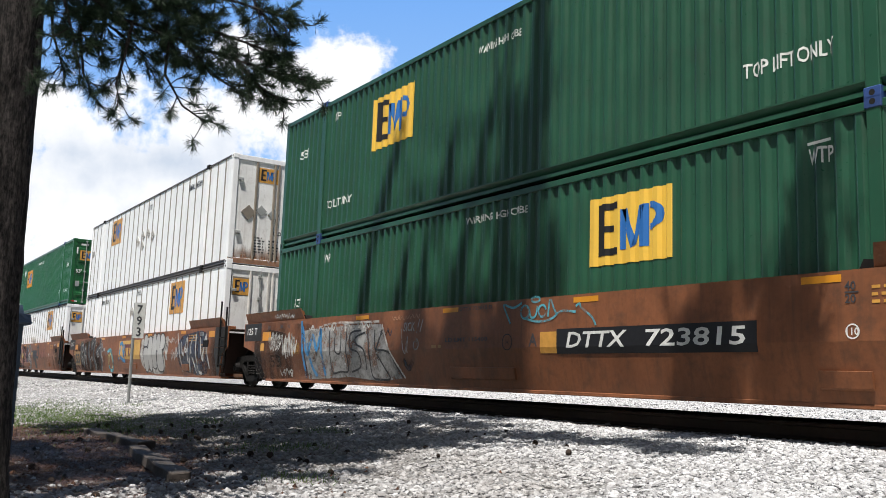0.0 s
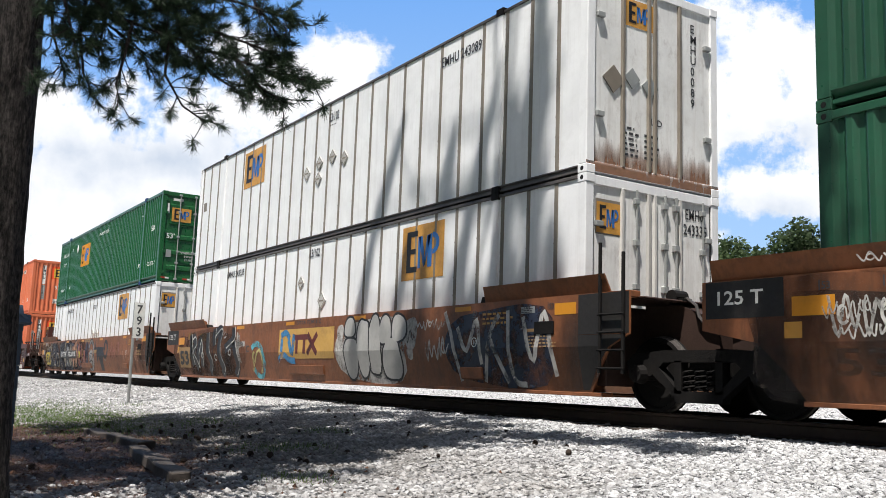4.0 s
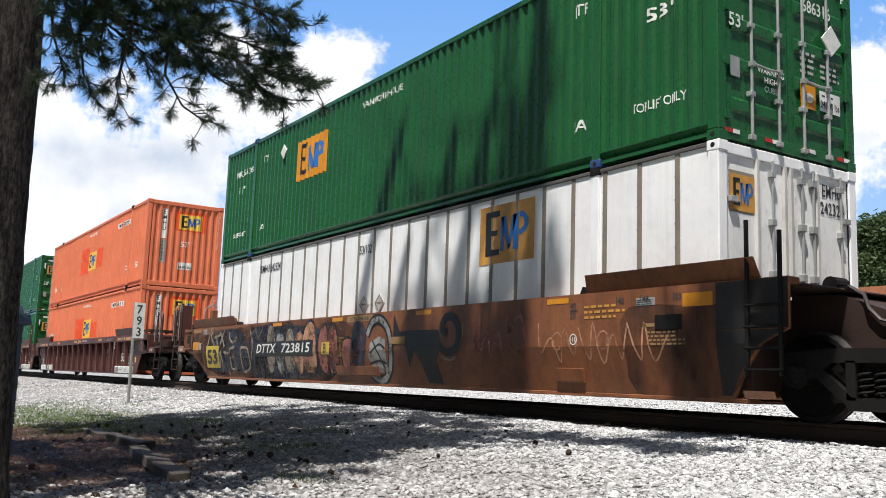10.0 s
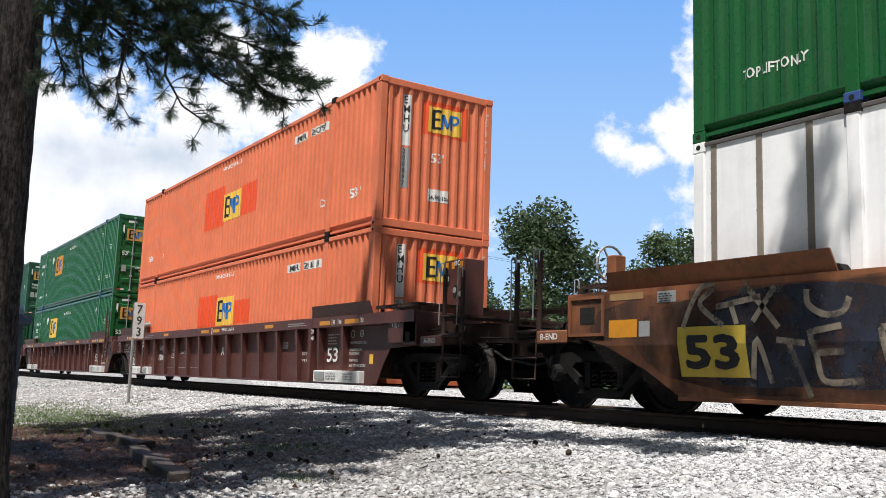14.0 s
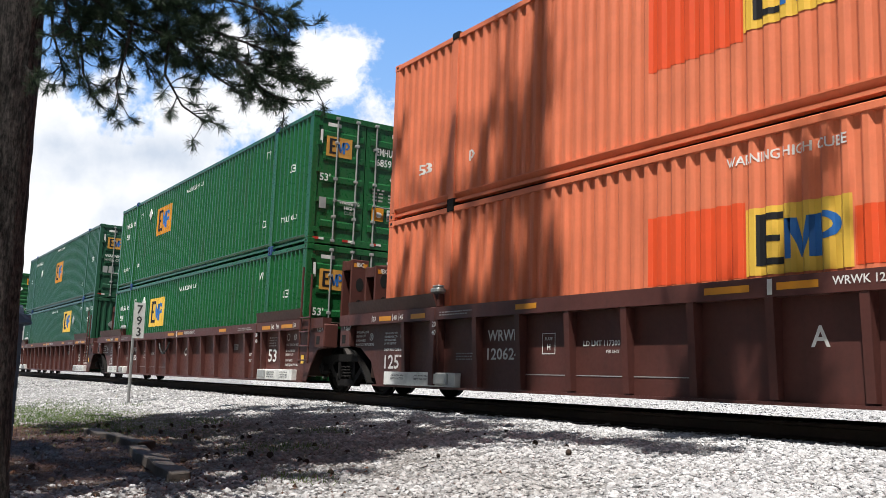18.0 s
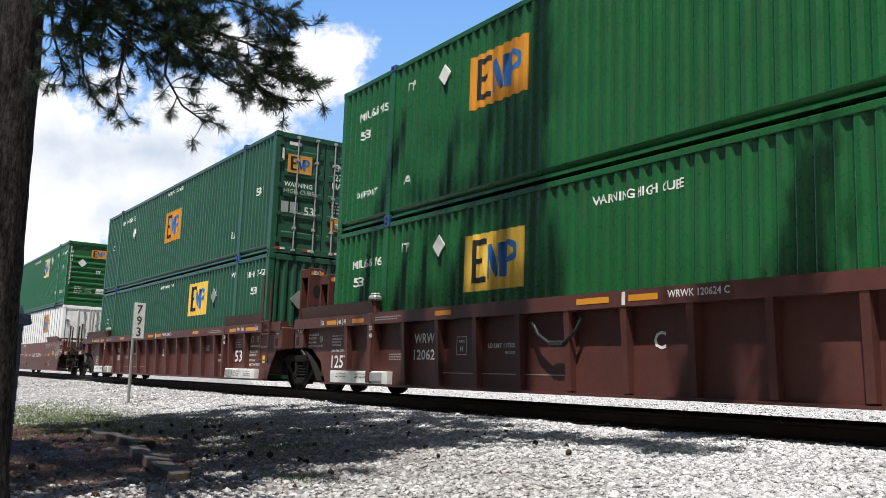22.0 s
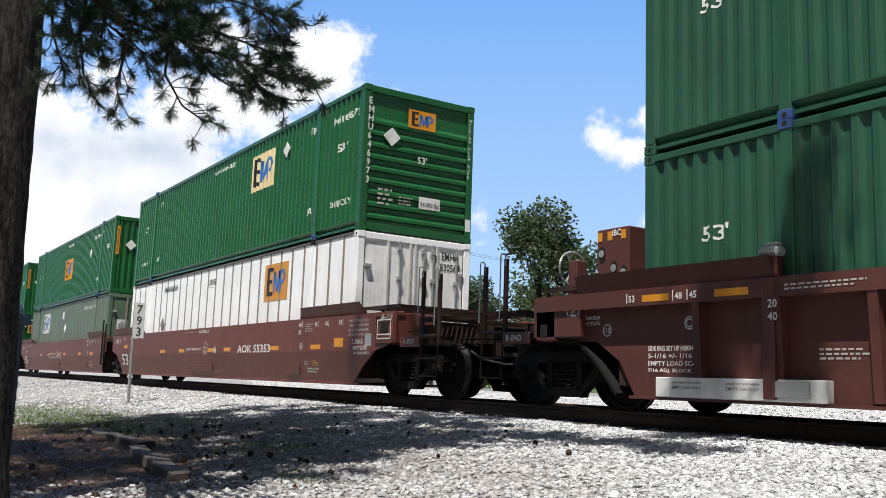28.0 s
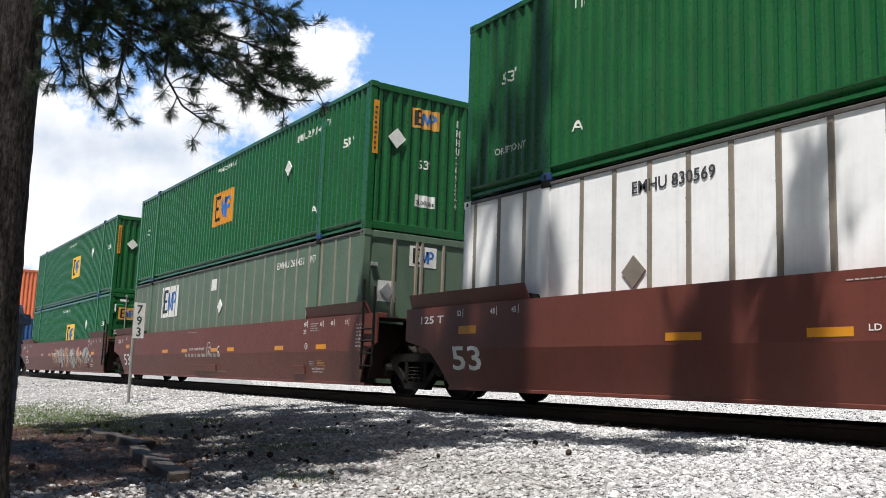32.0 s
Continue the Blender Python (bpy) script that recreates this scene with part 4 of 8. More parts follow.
            tube(bm, [(X(2.30), -0.92, 0.94), (X(2.34), -0.55, 0.94)], 0.09, 12)
            part("air_reservoir", bm, M["iron"], car)
            bm = bmesh.new()
            tube(bm, [(X(3.0), 0, 0.88), (X(3.62), 0, 0.88)], 0.09, 8)
            box(bm, min(X(3.5), X(3.76)), max(X(3.5), X(3.76)), -0.16, 0.14, 0.72, 1.04, 0.03)
            part("coupler", bm, M["iron"], car)
            bm = bmesh.new()
            tube(bm, [(X(2.9), 0.35, 0.82), (X(3.1), 0.38, 0.5), (X(3.4), 0.34, 0.34), (X(3.7), 0.2, 0.4)], 0.026, 6)
            tube(bm, [(X(2.7), -0.6, 0.86), (X(3.2), -0.62, 0.66), (X(3.6), -0.40, 0.58), (X(3.75), -0.2, 0.62)], 0.024, 6)
            part("air_hose", bm, M["hose"], car)
            bm = bmesh.new()
            tube(bm, [(X(2.95), -0.95, 0.98), (X(3.35), -0.5, 0.98), (X(3.55), -0.1, 1.02)], 0.014, 5)
            part("uncoupling_rod", bm, M["iron"], car)
            # hand brake wheel
            if d < 0:
                bm = bmesh.new()
                pts = [(X(1.95) + 0.03, -0.75 + 0.24 * math.cos(a), 1.92 + 0.24 * math.sin(a)) for a in [k * math.tau / 18 for k in range(19)]]
                tube(bm, pts, 0.018, 5)
                for k in range(3):
                    a = k * math.tau / 3
                    tube(bm, [(X(1.95) + 0.03, -0.75, 1.92), (X(1.95) + 0.03, -0.75 + 0.23 * math.cos(a), 1.92 + 0.23 * math.sin(a))], 0.014, 5)
                part("brake_wheel", bm, M["galv"], car)
                bx("brake_stand", 1.72, 1.90, -0.85, -0.65, 1.40, 2.02, mat=body)
        else:
            bm = bmesh.new()
            tube(bm, [(X(0.9), -0.55, 1.36), (X(1.10), -0.60, 1.40), (X(1.28), -0.64, 1.30), (X(1.34), -0.66, 1.16), (X(1.46), -0.66, 1.04), (X(1.72), -0.66, 0.97)], 0.021, 6)
            part("air_hose", bm, M["tread"], car)
            bm = bmesh.new()
            disc_y(bm, X(0.95), 1.42, 0.09, -0.72, -0.50, 12)
            box(bm, min(X(0.8), X(1.1)), max(X(0.8), X(1.1)), -0.68, -0.52, 1.37, 1.40)
            part("brake_valve", bm, M["iron"], car)


def smooth_car(label, paint, ends):
    """Well car with plain plate sides that lean in below."""
    car = thing("well_car", label, "railcar", "well cars of the train")
    rear, nose = -18.05 if ends[1] == "coupler" else -17.45, 1.90 if ends[0] == "coupler" else 1.02
    rear_low, nose_low = -17.35 if ends[1] == "coupler" else -16.75, 1.22 if ends[0] == "coupler" else 0.70
    outline_up = [(rear_low, 0.78), (rear, 0.92), (rear, 1.44), (nose, 1.44), (nose, 0.92), (nose_low, 0.78)]
    for s in (-1, 1):
        bm = bmesh.new()
        prism(bm, outline_up, s * 1.50, s * 1.47, "y")
        prism(bm, [(-16.25, 0.19), (rear_low * 0.45 - 16.25 * 0.55, 0.50), (rear_low, 0.78), (nose_low, 0.78), (nose_low * 0.45 + 0.25 * 0.55, 0.50), (0.25, 0.19)], s * 1.50, s * 1.47, "y")
        for v in bm.verts:
            v.co.y -= s * 0.12 * max(0.0, 0.78 - v.co.z) / 0.59
        side = part("side_plate", bm, paint, car)
        boxed("top_chord", (rear, nose, min(s * 1.31, s * 1.47), max(s * 1.31, s * 1.47), 1.36, 1.44), paint, car, 0.01)
        bm = bmesh.new()
        box(bm, -16.3, 0.45, min(s * 1.20, s * 1.392), max(s * 1.20, s * 1.392), 0.165, 0.215, 0.008)
        part("bottom_sill", bm, paint, car)
        for a, b in ((-1.95, 0.66), (-17.35, -14.25)):
            bm = bmesh.new()
            prism(bm, [(a, 1.44), (b, 1.44), (b - 0.02, 1.66), (a + 0.06, 1.66)], s * 1.46, s * 1.44, "y")
            for v in bm.verts:
                if v.co.z > 1.5:
                    v.co.y += s * 0.10
            part("guide_flange", bm, paint, car)
            for x in (a + 0.1, b - 0.15):
                bm = bmesh.new()
                prism(bm, [(s * 1.46, 1.44), (s * 1.34, 1.44), (s * 1.44, 1.62), (s * 1.53, 1.64)], x, x + 0.03, "x")
                part("gusset", bm, paint, car)
            q = b - 0.10 if a < -10 else a - 0.06
            bm = bmesh.new()
            prism(bm, [(q - 0.10, 1.44), (q + 0.16, 1.44), (q + 0.10, 1.52), (q - 0.05, 1.54)], s * 1.44, s * 1.30, "y")
            part("locking_pin", bm, M["iron"], car)
        # low rubbing plates and drop slots
        for x, w in ((-8.05, 0.80), (-2.27, 0.27)):
            bm = bmesh.new()
            prism(bm, [(s * 1.42, 0.33), (s * 1.445, 0.35), (s * 1.475, 0.505), (s * 1.42, 0.515)], x - w, x + w, "x")
            part("access_plate", bm, paint, car)
    boxed("well_floor", (-16.3, 0.3, -1.38, 1.38, 0.165, 0.185), paint, car)
    car_ends(car, paint, ends)
    for s in (-1, 1) if ends[0] == "joint" else ():
        rung_ladder(car, 0.55, s * 1.535, 0.45, 1.30, M["iron"], 0.40, 4, 0.75)
    return car


def ribbed_car(label, paint, ends):
    """Well car with recessed web plates between tapered upright stakes under a deep top chord."""
    car = thing("well_car", label, "railcar", "well cars of the train")
    stake = None
    rear, nose = -17.95 if ends[1] == "coupler" else -17.5, 1.85 if ends[0] == "coupler" else 1.38
    for s in (-1, 1):
        bm = bmesh.new()
        prism(bm, [(s * 1.50, 1.24), (s * 1.50, 1.44), (s * 1.31, 1.44), (s * 1.31, 1.36), (s * 1.36, 1.24)], rear, nose, "x")
        part("top_chord", bm, paint, car)
        bm = bmesh.new()
        prism(bm, [(-16.25, 0.19), (-16.5, 0.60), (-16.9, 0.84), (rear, 0.88), (rear, 1.25), (nose, 1.25), (nose, 0.86), (0.85, 0.82), (0.62, 0.55), (0.40, 0.19)], s * 1.345, s * 1.32, "y")
        part("web_plate", bm, paint, car)
        bm = bmesh.new()
        box(bm, -16.25, 0.40, min(s * 1.30, s * 1.44), max(s * 1.30, s * 1.44), 0.165, 0.20)
        part("bottom_chord", bm, paint, car)
        for a, b in ((-2.05, 0.36), (-17.15, -14.2)):
            bm = bmesh.new()
            prism(bm, [(a, 1.44), (b, 1.44), (b - 0.02, 1.66), (a + 0.03, 1.66)], s * 1.47, s * 1.44, "y")
            for v in bm.verts:
                if v.co.z > 1.5:
                    v.co.y += s * 0.07
            part("guide_flange", bm, paint, car)
            q = b - 0.05 if a < -10 else a - 0.05
            bm = bmesh.new()
            box(bm, q - 0.08, q + 0.08, min(s * 1.46, s * 1.33), max(s * 1.46, s * 1.33), 1.44, 1.68, 0.02)
            pin = part("locking_pin", bm, paint, car)
            if a < -10:
                bm = bmesh.new()
                box(bm, q - 0.12, q + 0.12, min(s * 1.50, s * 1.33), max(s * 1.50, s * 1.33), 1.66, 1.76, 0.03)
                box(bm, q - 0.09, q + 0.10, min(s * 1.48, s * 1.35), max(s * 1.48, s * 1.35), 1.76, 1.80, 0.02)
                part("pin_cap", bm, M["galv"], pin)
            bm = bmesh.new()
            box(bm, q - 0.07, q + 0.07, min(s * 1.512, s * 1.33), max(s * 1.512, s * 1.33), 0.22, 1.44, 0.01)
            part("locking_pin_post", bm, paint, car)
        for u0, u1 in ((nose - 0.40, nose + 0.02), (rear - 0.02, rear + 0.38)):
            bm = bmesh.new()
            box(bm, u0, u1, min(s * 1.16, s * 1.47), max(s * 1.16, s * 1.47), 0.86, 1.32, 0.02)
            jack = part("jacking_box", bm, paint, car)
            bm = bmesh.new()
            prism(bm, [(u0 + 0.10, 0.92), (u0 + 0.24, 0.92), (u0 + 0.24, 1.08), (u0 + 0.10, 1.08)], s * 1.471, s * 1.475, "y")
            part("lift_slot", bm, M["hole"], jack)
        for k in range(15):
            x = -0.75 - 1.032 * k
            if stake is None:
                bm = bmesh.new()
                prism(bm, [(0.01, 0.0), (-0.148, 0.0), (-0.085, -1.02), (0.01, -1.02)], -0.05, 0.05, "x")
                stake = part("side_stake", bm, paint, car)
                stake.matrix_basis = pose(x, -1.345, 1.24)
            else:
                shared("side_stake", stake.data, car, pose(x, s * 1.345, 1.24, 0, 0, 0 if s < 0 else 180))
        # jacking plates, fender arches
        for x0, x1 in ((-1.95, -0.05), (-15.81, -13.64)):
            boxed("jacking_plate", (x0, x1, min(s * 1.34, s * 1.46), max(s * 1.34, s * 1.46), 0.20, 0.42), M["ink"], car, 0.008)
        for d in (-1,):
            bm = bmesh.new()
            n = 10
            pts = []
            for k in range(n + 1):
                u = 0.36 + 1.15 * (k / n)
                z = 0.22 + 0.66 * math.sin(min(1.0, k / n * 1.25) * math.pi / 2)
                pts.append((u, z))
            outer = [((u if d > 0 else -LEN - u), z) for u, z in pts]
            inner = [((u + 0.02 if d > 0 else -LEN - u - 0.02), z - 0.035) for u, z in pts]
            prism(bm, outer + inner[::-1], s * 1.385, s * 1.02, "y")
            part("wheel_fender", bm, M["iron"], car)
    boxed("well_floor", (-16.3, 0.3, -1.38, 1.38, 0.165, 0.185), paint, car)
    car_ends(car, paint, ends)
    for s in (-1, 1) if ends[0] == "joint" else ():
        rung_ladder(car, 0.42, s * 1.53, 0.55, 1.60, paint, 0.42, 4, 0.9)
    return car


def stacking_rack(car, x, y, paint, high=2.72):
    """A tall open rack for the connector cones, with round holes."""
    bm = bmesh.new()
    for dx in (-0.19, 0.19):
        box(bm, x + dx - 0.03, x + dx + 0.03, y - 0.20, y + 0.20, 1.36, high, 0.01)
    box(bm, x - 0.19, x + 0.19, y - 0.20, y + 0.20, high - 0.22, high - 0.02, 0.01)
    box(bm, x - 0.19, x + 0.19, y + 0.14, y + 0.18, 1.4, high - 0.2, 0.0)
    rack = part("cone_rack", bm, paint, car, "tall maroon steel rack with oval holes")
    for z in (1.75, 2.2):
        bm = bmesh.new()
        pts = [(y + 0.09 * math.cos(a), z + 0.14 * math.sin(a)) for a in [k * math.tau / 14 for k in range(14)]]
        prism(bm, pts, x + 0.221, x + 0.224, "x")
        part("rack_hole", bm, M["hole"], rack)
    for dy in (-0.15, 0.06):
        patch(y + dy, y + dy + 0.10, high - 0.16, high - 0.08, M["reflector"], rack, ("end", x + 0.22), lift=0.004)
    return rack


def side_rack(car, x0, x1, y0, y1, z0, z1, paint):
    """A tall steel rack for the connector cones, its oval holes facing the side."""
    bm = bmesh.new()
    box(bm, x0, x1, y0, y1, z0, z1, 0.012)
    rack = part("cone_rack", bm, paint, car, "tall maroon steel rack with oval holes")
    for k, z in ((0.17, 0.60), (0.55, 0.42), (0.85, 0.36)):
        cx, cz = x0 + (x1 - x0) * k, z0 + (z1 - z0) * (z + 0.10)
        pts = [(cx + 0.062 * math.cos(a), cz + 0.12 * math.sin(a)) for a in [i * math.tau / 14 for i in range(14)]]
        bm = bmesh.new()
        prism(bm, pts, y0 - 0.002, y0 - 0.006, "y")
        part("rack_hole", bm, M["hole"], rack)
        bm = bmesh.new()
        disc_y(bm, cx - 0.01, cz + 0.02, 0.05, y0 - 0.012, y0 - 0.006, 12)
        part("cone_cap", bm, M["galv"], rack)
    for k in (0.02, 0.34, 0.76):
        boxed("rack_reflector", (x0 + (x1 - x0) * k, x0 + (x1 - x0) * k + 0.09, y0 - 0.005, y0 - 0.001, z1 - 0.16, z1 - 0.04), M["reflector"], rack)
    return rack


# ---------------------------------------------------------------- the train
GREEN = build_corrugated("green_container", M["green"], "dark green corrugated steel 53-foot container riding on the train")
OLDGREEN = build_corrugated("faded_green_container", M["green_old"], "faded green corrugated steel 53-foot container riding on the train")
ORANGE = build_corrugated("orange_container", M["orange"], "sun-faded orange corrugated steel 53-foot container riding on the train")
WHITE = build_ribbed("white_container", M["white"], M["rib"], "white plated 53-foot container with grey upright posts")
SAGE = build_ribbed("grey_green_container", M["sage"], M["rib"], "grey-green plated 53-foot container with upright posts")
BLUEBOX = build_corrugated("blue_container", M["blue_box"], "blue corrugated steel 53-foot container riding on the train")

# leading ends of the boxes along the track when the train's middle time is reached
UNITS = [
    # x, car kind, ends, upper box, lower box
    (56.75, "brown", ("coupler", "joint"), "oldgreen", "oldgreen"),
    (37.18, "brown", ("joint", "joint"), "white", "white"),
    (17.36, "brown", ("joint", "coupler"), "green", "white"),
    (-6.34, "maroon", ("coupler", "joint"), "orange", "orange"),
    (-25.95, "maroon", ("joint", "joint"), "green", "green"),
    (-45.56, "maroon", ("joint", "coupler"), "oldgreen", "oldgreen"),
    (-69.14, "redbrown", ("coupler", "joint"), "green", "white"),
    (-88.60, "redbrown", ("joint", "joint"), "green", "sage"),
    (-108.1, "redbrown", ("joint", "coupler"), "green", "green"),
    (-131.8, "brown", ("coupler", "joint"), "orange", "blue"),
]
MODELS = {"green": GREEN, "oldgreen": OLDGREEN, "orange": ORANGE, "white": WHITE, "sage": SAGE, "blue": BLUEBOX}
FLOOR = 0.19
CAR_LABELS = {
    "brown": "rusty brown double-stack well car with graffiti on plain sides",
    "maroon": "maroon double-stack well car with tapered side stakes",
    "redbrown": "red-brown double-stack well car with plain plate sides",
}
CARS, UPPER, LOWER = [], [], []
used = set()
for ux, ck, ends, up, low in UNITS:
    car = (ribbed_car if ck == "maroon" else smooth_car)(CAR_LABELS[ck], M[ck], ends)
    car["home"] = ux
    build_truck(car, 1.70)
    if ends[1] == "coupler":
        build_truck(car, -LEN - 1.66)
    CARS.append(car)
    for kind, row in ((low, LOWER), (up, UPPER)):
        if kind in used:
            c = copy_thing(MODELS[kind], Matrix())
        else:
            c = MODELS[kind]
            used.add(kind)
        c["home"] = ux
        row.append(c)


# ---------------------------------------------------------------- paint and writing on the train
CARSIDE = ("lean", -1.50)
CHORD, WEB = ("side", -1.50), ("side", -1.345)
FLAT = ("side", -HALF + 0.022)


def fit_text(text, x0, x1, z, height, material, parent, face, waved=False, lift=0.006, shear=0.0):
    co, fs = glyphs(text, shear)
    k = (x1 - x0) / co[:, 0].max()
    lay("lettering", [(x0 + a * k, z + b * height) for a, b in co], fs, material, parent, face, waved, lift)


def bold(text, x0, x1, z, height, parent):
    for i, (dx, dz) in enumerate(((-0.016, 0.0), (0.016, 0.0), (0.0, 0.012), (0.0, -0.012))):
        fit_text(text, x0 + dx, x1 + dx, z + dz, height, M["black"], parent, CARSIDE, lift=0.009 + i * 0.0006)


def ribbon(points, width, material, parent, face, lift=0.005, name="spray_line"):
    """A sprayed or painted line of even width."""
    pts, fs = [], []
    if 2 < len(points) < 10 and name == "spray_line":
        ends = [points[0]] + list(points) + [points[-1]]
        points = [tuple(0.5 * (2 * q[c] + (r[c] - p[c]) * u + (2 * p[c] - 5 * q[c] + 4 * r[c] - s[c]) * u * u + (3 * q[c] - p[c] - 3 * r[c] + s[c]) * u ** 3) for c in (0, 1))
                  for p, q, r, s in zip(ends, ends[1:], ends[2:], ends[3:]) for u in (0.0, 0.2, 0.4, 0.6, 0.8)] + [points[-1]]
    n = len(points)
    for i, (x, z) in enumerate(points):
        a, b = points[max(i - 1, 0)], points[min(i + 1, n - 1)]
        dx, dz = b[0] - a[0], b[1] - a[1]
        q = math.hypot(dx, dz) or 1.0
        w = width * 0.5
        pts += [(x - dz / q * w, z + dx / q * w), (x + dz / q * w, z - dx / q * w)]
        if i:
            k = 2 * i
            fs.append((k - 2, k, k + 1, k - 1))
    lay(name, pts, fs, M[material], parent, face, False, lift)


def curl(x, z, r, a0, a1, n=14, sx=1.0, grow=0.0):
    return [(x + (r + grow * i / n) * sx * math.cos(a0 + (a1 - a0) * i / n), z + (r + grow * i / n) * math.sin(a0 + (a1 - a0) * i / n)) for i in range(n + 1)]


def blob(x, z, rx, rz, fill, line, parent, face, seed=0, lift=0.004, square=2.6, rim=0.04):
    """One rounded sprayed shape with an outline."""
    rng = random.Random(seed)
    ph = rng.random() * 6
    pts = []
    for i in range(22):
        a = i * math.tau / 22
        k = (abs(math.cos(a)) ** square + abs(math.sin(a)) ** square) ** (-1 / square) * (1 + 0.07 * math.sin(3 * a + ph))
        pts.append((x + rx * k * math.cos(a), z + rz * k * math.sin(a)))
    big = [(x + (p - x) * (1 + rim / rx), z + (q - z) * (1 + rim / rz)) for p, q in pts]
    if line:
        lay("spray_patch", big, [tuple(range(22))], M[line], parent, face, False, lift)
    lay("spray_patch", pts, [tuple(range(22))], M[fill], parent, face, False, lift + 0.0015)


def scrawl(x0, x1, z0, z1, material, parent, face, seed, strokes=8, width=0.03):
    """Hand tag that cannot be read: loops and slashes."""
    rng = random.Random(seed)
    w, h = (x1 - x0) / strokes, z1 - z0
    i = 0
    while i < strokes:
        run_ = min(strokes - i, rng.randint(2, 3))
        pts = []
        for k in range(run_ * 2 + 1):
            z = z0 + h * rng.uniform(0.0, 0.35) if k % 2 else z1 - h * rng.uniform(0.0, 0.45)
            pts.append((x0 + w * (i + 0.5 * k) + w * rng.uniform(-0.18, 0.18), z))
        ribbon(pts, width, material, parent, face)
        if rng.random() < 0.5:
            ribbon(curl(x0 + w * (i + run_ * 0.5), z0 + h * 0.55, h * 0.2, rng.uniform(0, 2), rng.uniform(5, 7), 12, min(2.0, w / h * 1.6)), width, material, parent, face, 0.0055)
        i += run_


def reflectors(car, face, spots, z, height=0.07, material="reflector"):
    for a, b in spots:
        patch(a, b, z - height / 2, z + height / 2, M[material], car, face, lift=0.004, name="reflector")


def ring_mark(x, z, r, car, face, text="", material="ink"):
    ribbon(curl(x, z, r, 0, math.tau, 18), 0.014, material, car, face, 0.006, "stencil_ring")
    if text:
        letter(text, x, z - 0.035, 0.07, M[material], car, face, align="mid")


W, K, INK = M["ink"], M["grey_ink"], M["ink"]

# ---- upper and lower boxes, side faces (x from the leading end, z from the box's floor)
def side_green(c, logo, extras=()):
    emblem(logo[0], logo[1], logo[2], logo[3], logo[4], c, SIDE, True)
    for text, x0, x1, z, h in extras:
        fit_text(text, x0, x1, z, h, W, c, SIDE, True)


up1, lo1 = UPPER[0], LOWER[0]
side_green(up1, (-12.05, 1.45, 1.50, 1.00, "yellow"), (("WARNING HIGH CUBE", -8.6, -7.55, 2.36, 0.12), ("TOP LIFT ONLY", -3.5, -2.4, 0.58, 0.17), ("TOP LIFT ONLY", -13.92, -12.85, 0.60, 0.16), ("53'", -15.34, -14.93, 1.90, 0.19), ("ITP", -13.75, -13.5, 2.42, 0.16)))
side_green(lo1, (-5.99, 1.62, 1.45, 0.88, "yellow"), (("WARNING HIGH CUBE", -8.8, -7.3, 2.53, 0.11), ("WTP", -2.74, -2.46, 2.38, 0.17), ("WTP", -13.84, -13.58, 2.38, 0.17), ("53'", -15.28, -14.9, 1.55, 0.18)))
ribbon([(-2.72, 2.59), (-2.46, 2.60)], 0.03, "ink", lo1, SIDE, 0.01, "stencil_arrow")

up2, lo2 = UPPER[1], LOWER[1]
emblem(-12.72, 1.77, 1.33, 0.92, "gold", up2, FLAT)
emblem(-4.72, 1.78, 1.32, 0.93, "gold", lo2, FLAT)
fit_text("53/102", -7.95, -7.5, 2.44, 0.19, K, up2, FLAT, lift=0.0095)
bars(-7.93, -7.52, 2.36, 2.40, 1, K, up2, FLAT)
fit_text("53/102", -8.55, -8.06, 2.55, 0.18, K, lo2, FLAT, lift=0.0095)
fit_text("EMHU 243335", -13.46, -12.3, 2.49, 0.16, K, lo2, FLAT, lift=0.0095)
fit_text("EMHU 243089", -3.66, -2.5, 2.43, 0.18, K, up2, FLAT, lift=0.0095)
for x, z in ((-8.92, 1.52), (-8.31, 1.64), (-8.33, 1.31), (-7.70, 1.67), (-7.16, 1.54)):
    diamond(x, z, 0.16, up2, FLAT, material="galv")
diamond(-8.9, 2.05, 0.15, lo2, FLAT, material="galv")
diamond(-7.85, 1.62, 0.18, lo2, FLAT, material="galv")
patch(-15.75, -15.50, 1.62, 1.86, M["rib"], up2, FLAT, name="vent_plate")

up3, lo3 = UPPER[2], LOWER[2]
side_green(up3, (-11.72, 1.43, 1.50, 0.90, "reflector"), (("WARNING HIGH CUBE", -8.71, -7.16, 2.40, 0.12), ("53'", -1.12, -0.70, 1.70, 0.19), ("TOP LIFT ONLY", -1.35, -0.5, 0.58, 0.12), ("ITP", -2.48, -2.2, 2.22, 0.16), ("IA", -2.47, -2.22, 0.58, 0.16), ("53'", -15.26, -14.86, 1.70, 0.17), ("EMHU 686316", -15.5, -14.38, 2.14, 0.16), ("TOP LIFT ONLY", -15.47, -14.64, 0.58, 0.12), ("IA", -13.68, -13.44, 0.58, 0.16), ("ITP", -13.6, -13.35, 2.25, 0.15)))
diamond(-12.42, 2.27, 0.17, up3, SIDE)
emblem(-4.58, 1.85, 1.32, 0.88, "gold", lo3, FLAT)
fit_text("EMHU 242324", -13.38, -12.25, 2.44, 0.18, K, lo3, FLAT, lift=0.0095)
fit_text("53/102", -8.49, -8.02, 2.40, 0.17, K, lo3, FLAT, lift=0.0095)
diamond(-8.22, 1.45, 0.17, lo3, FLAT, material="galv")
diamond(-7.63, 1.45, 0.17, lo3, FLAT, material="galv")

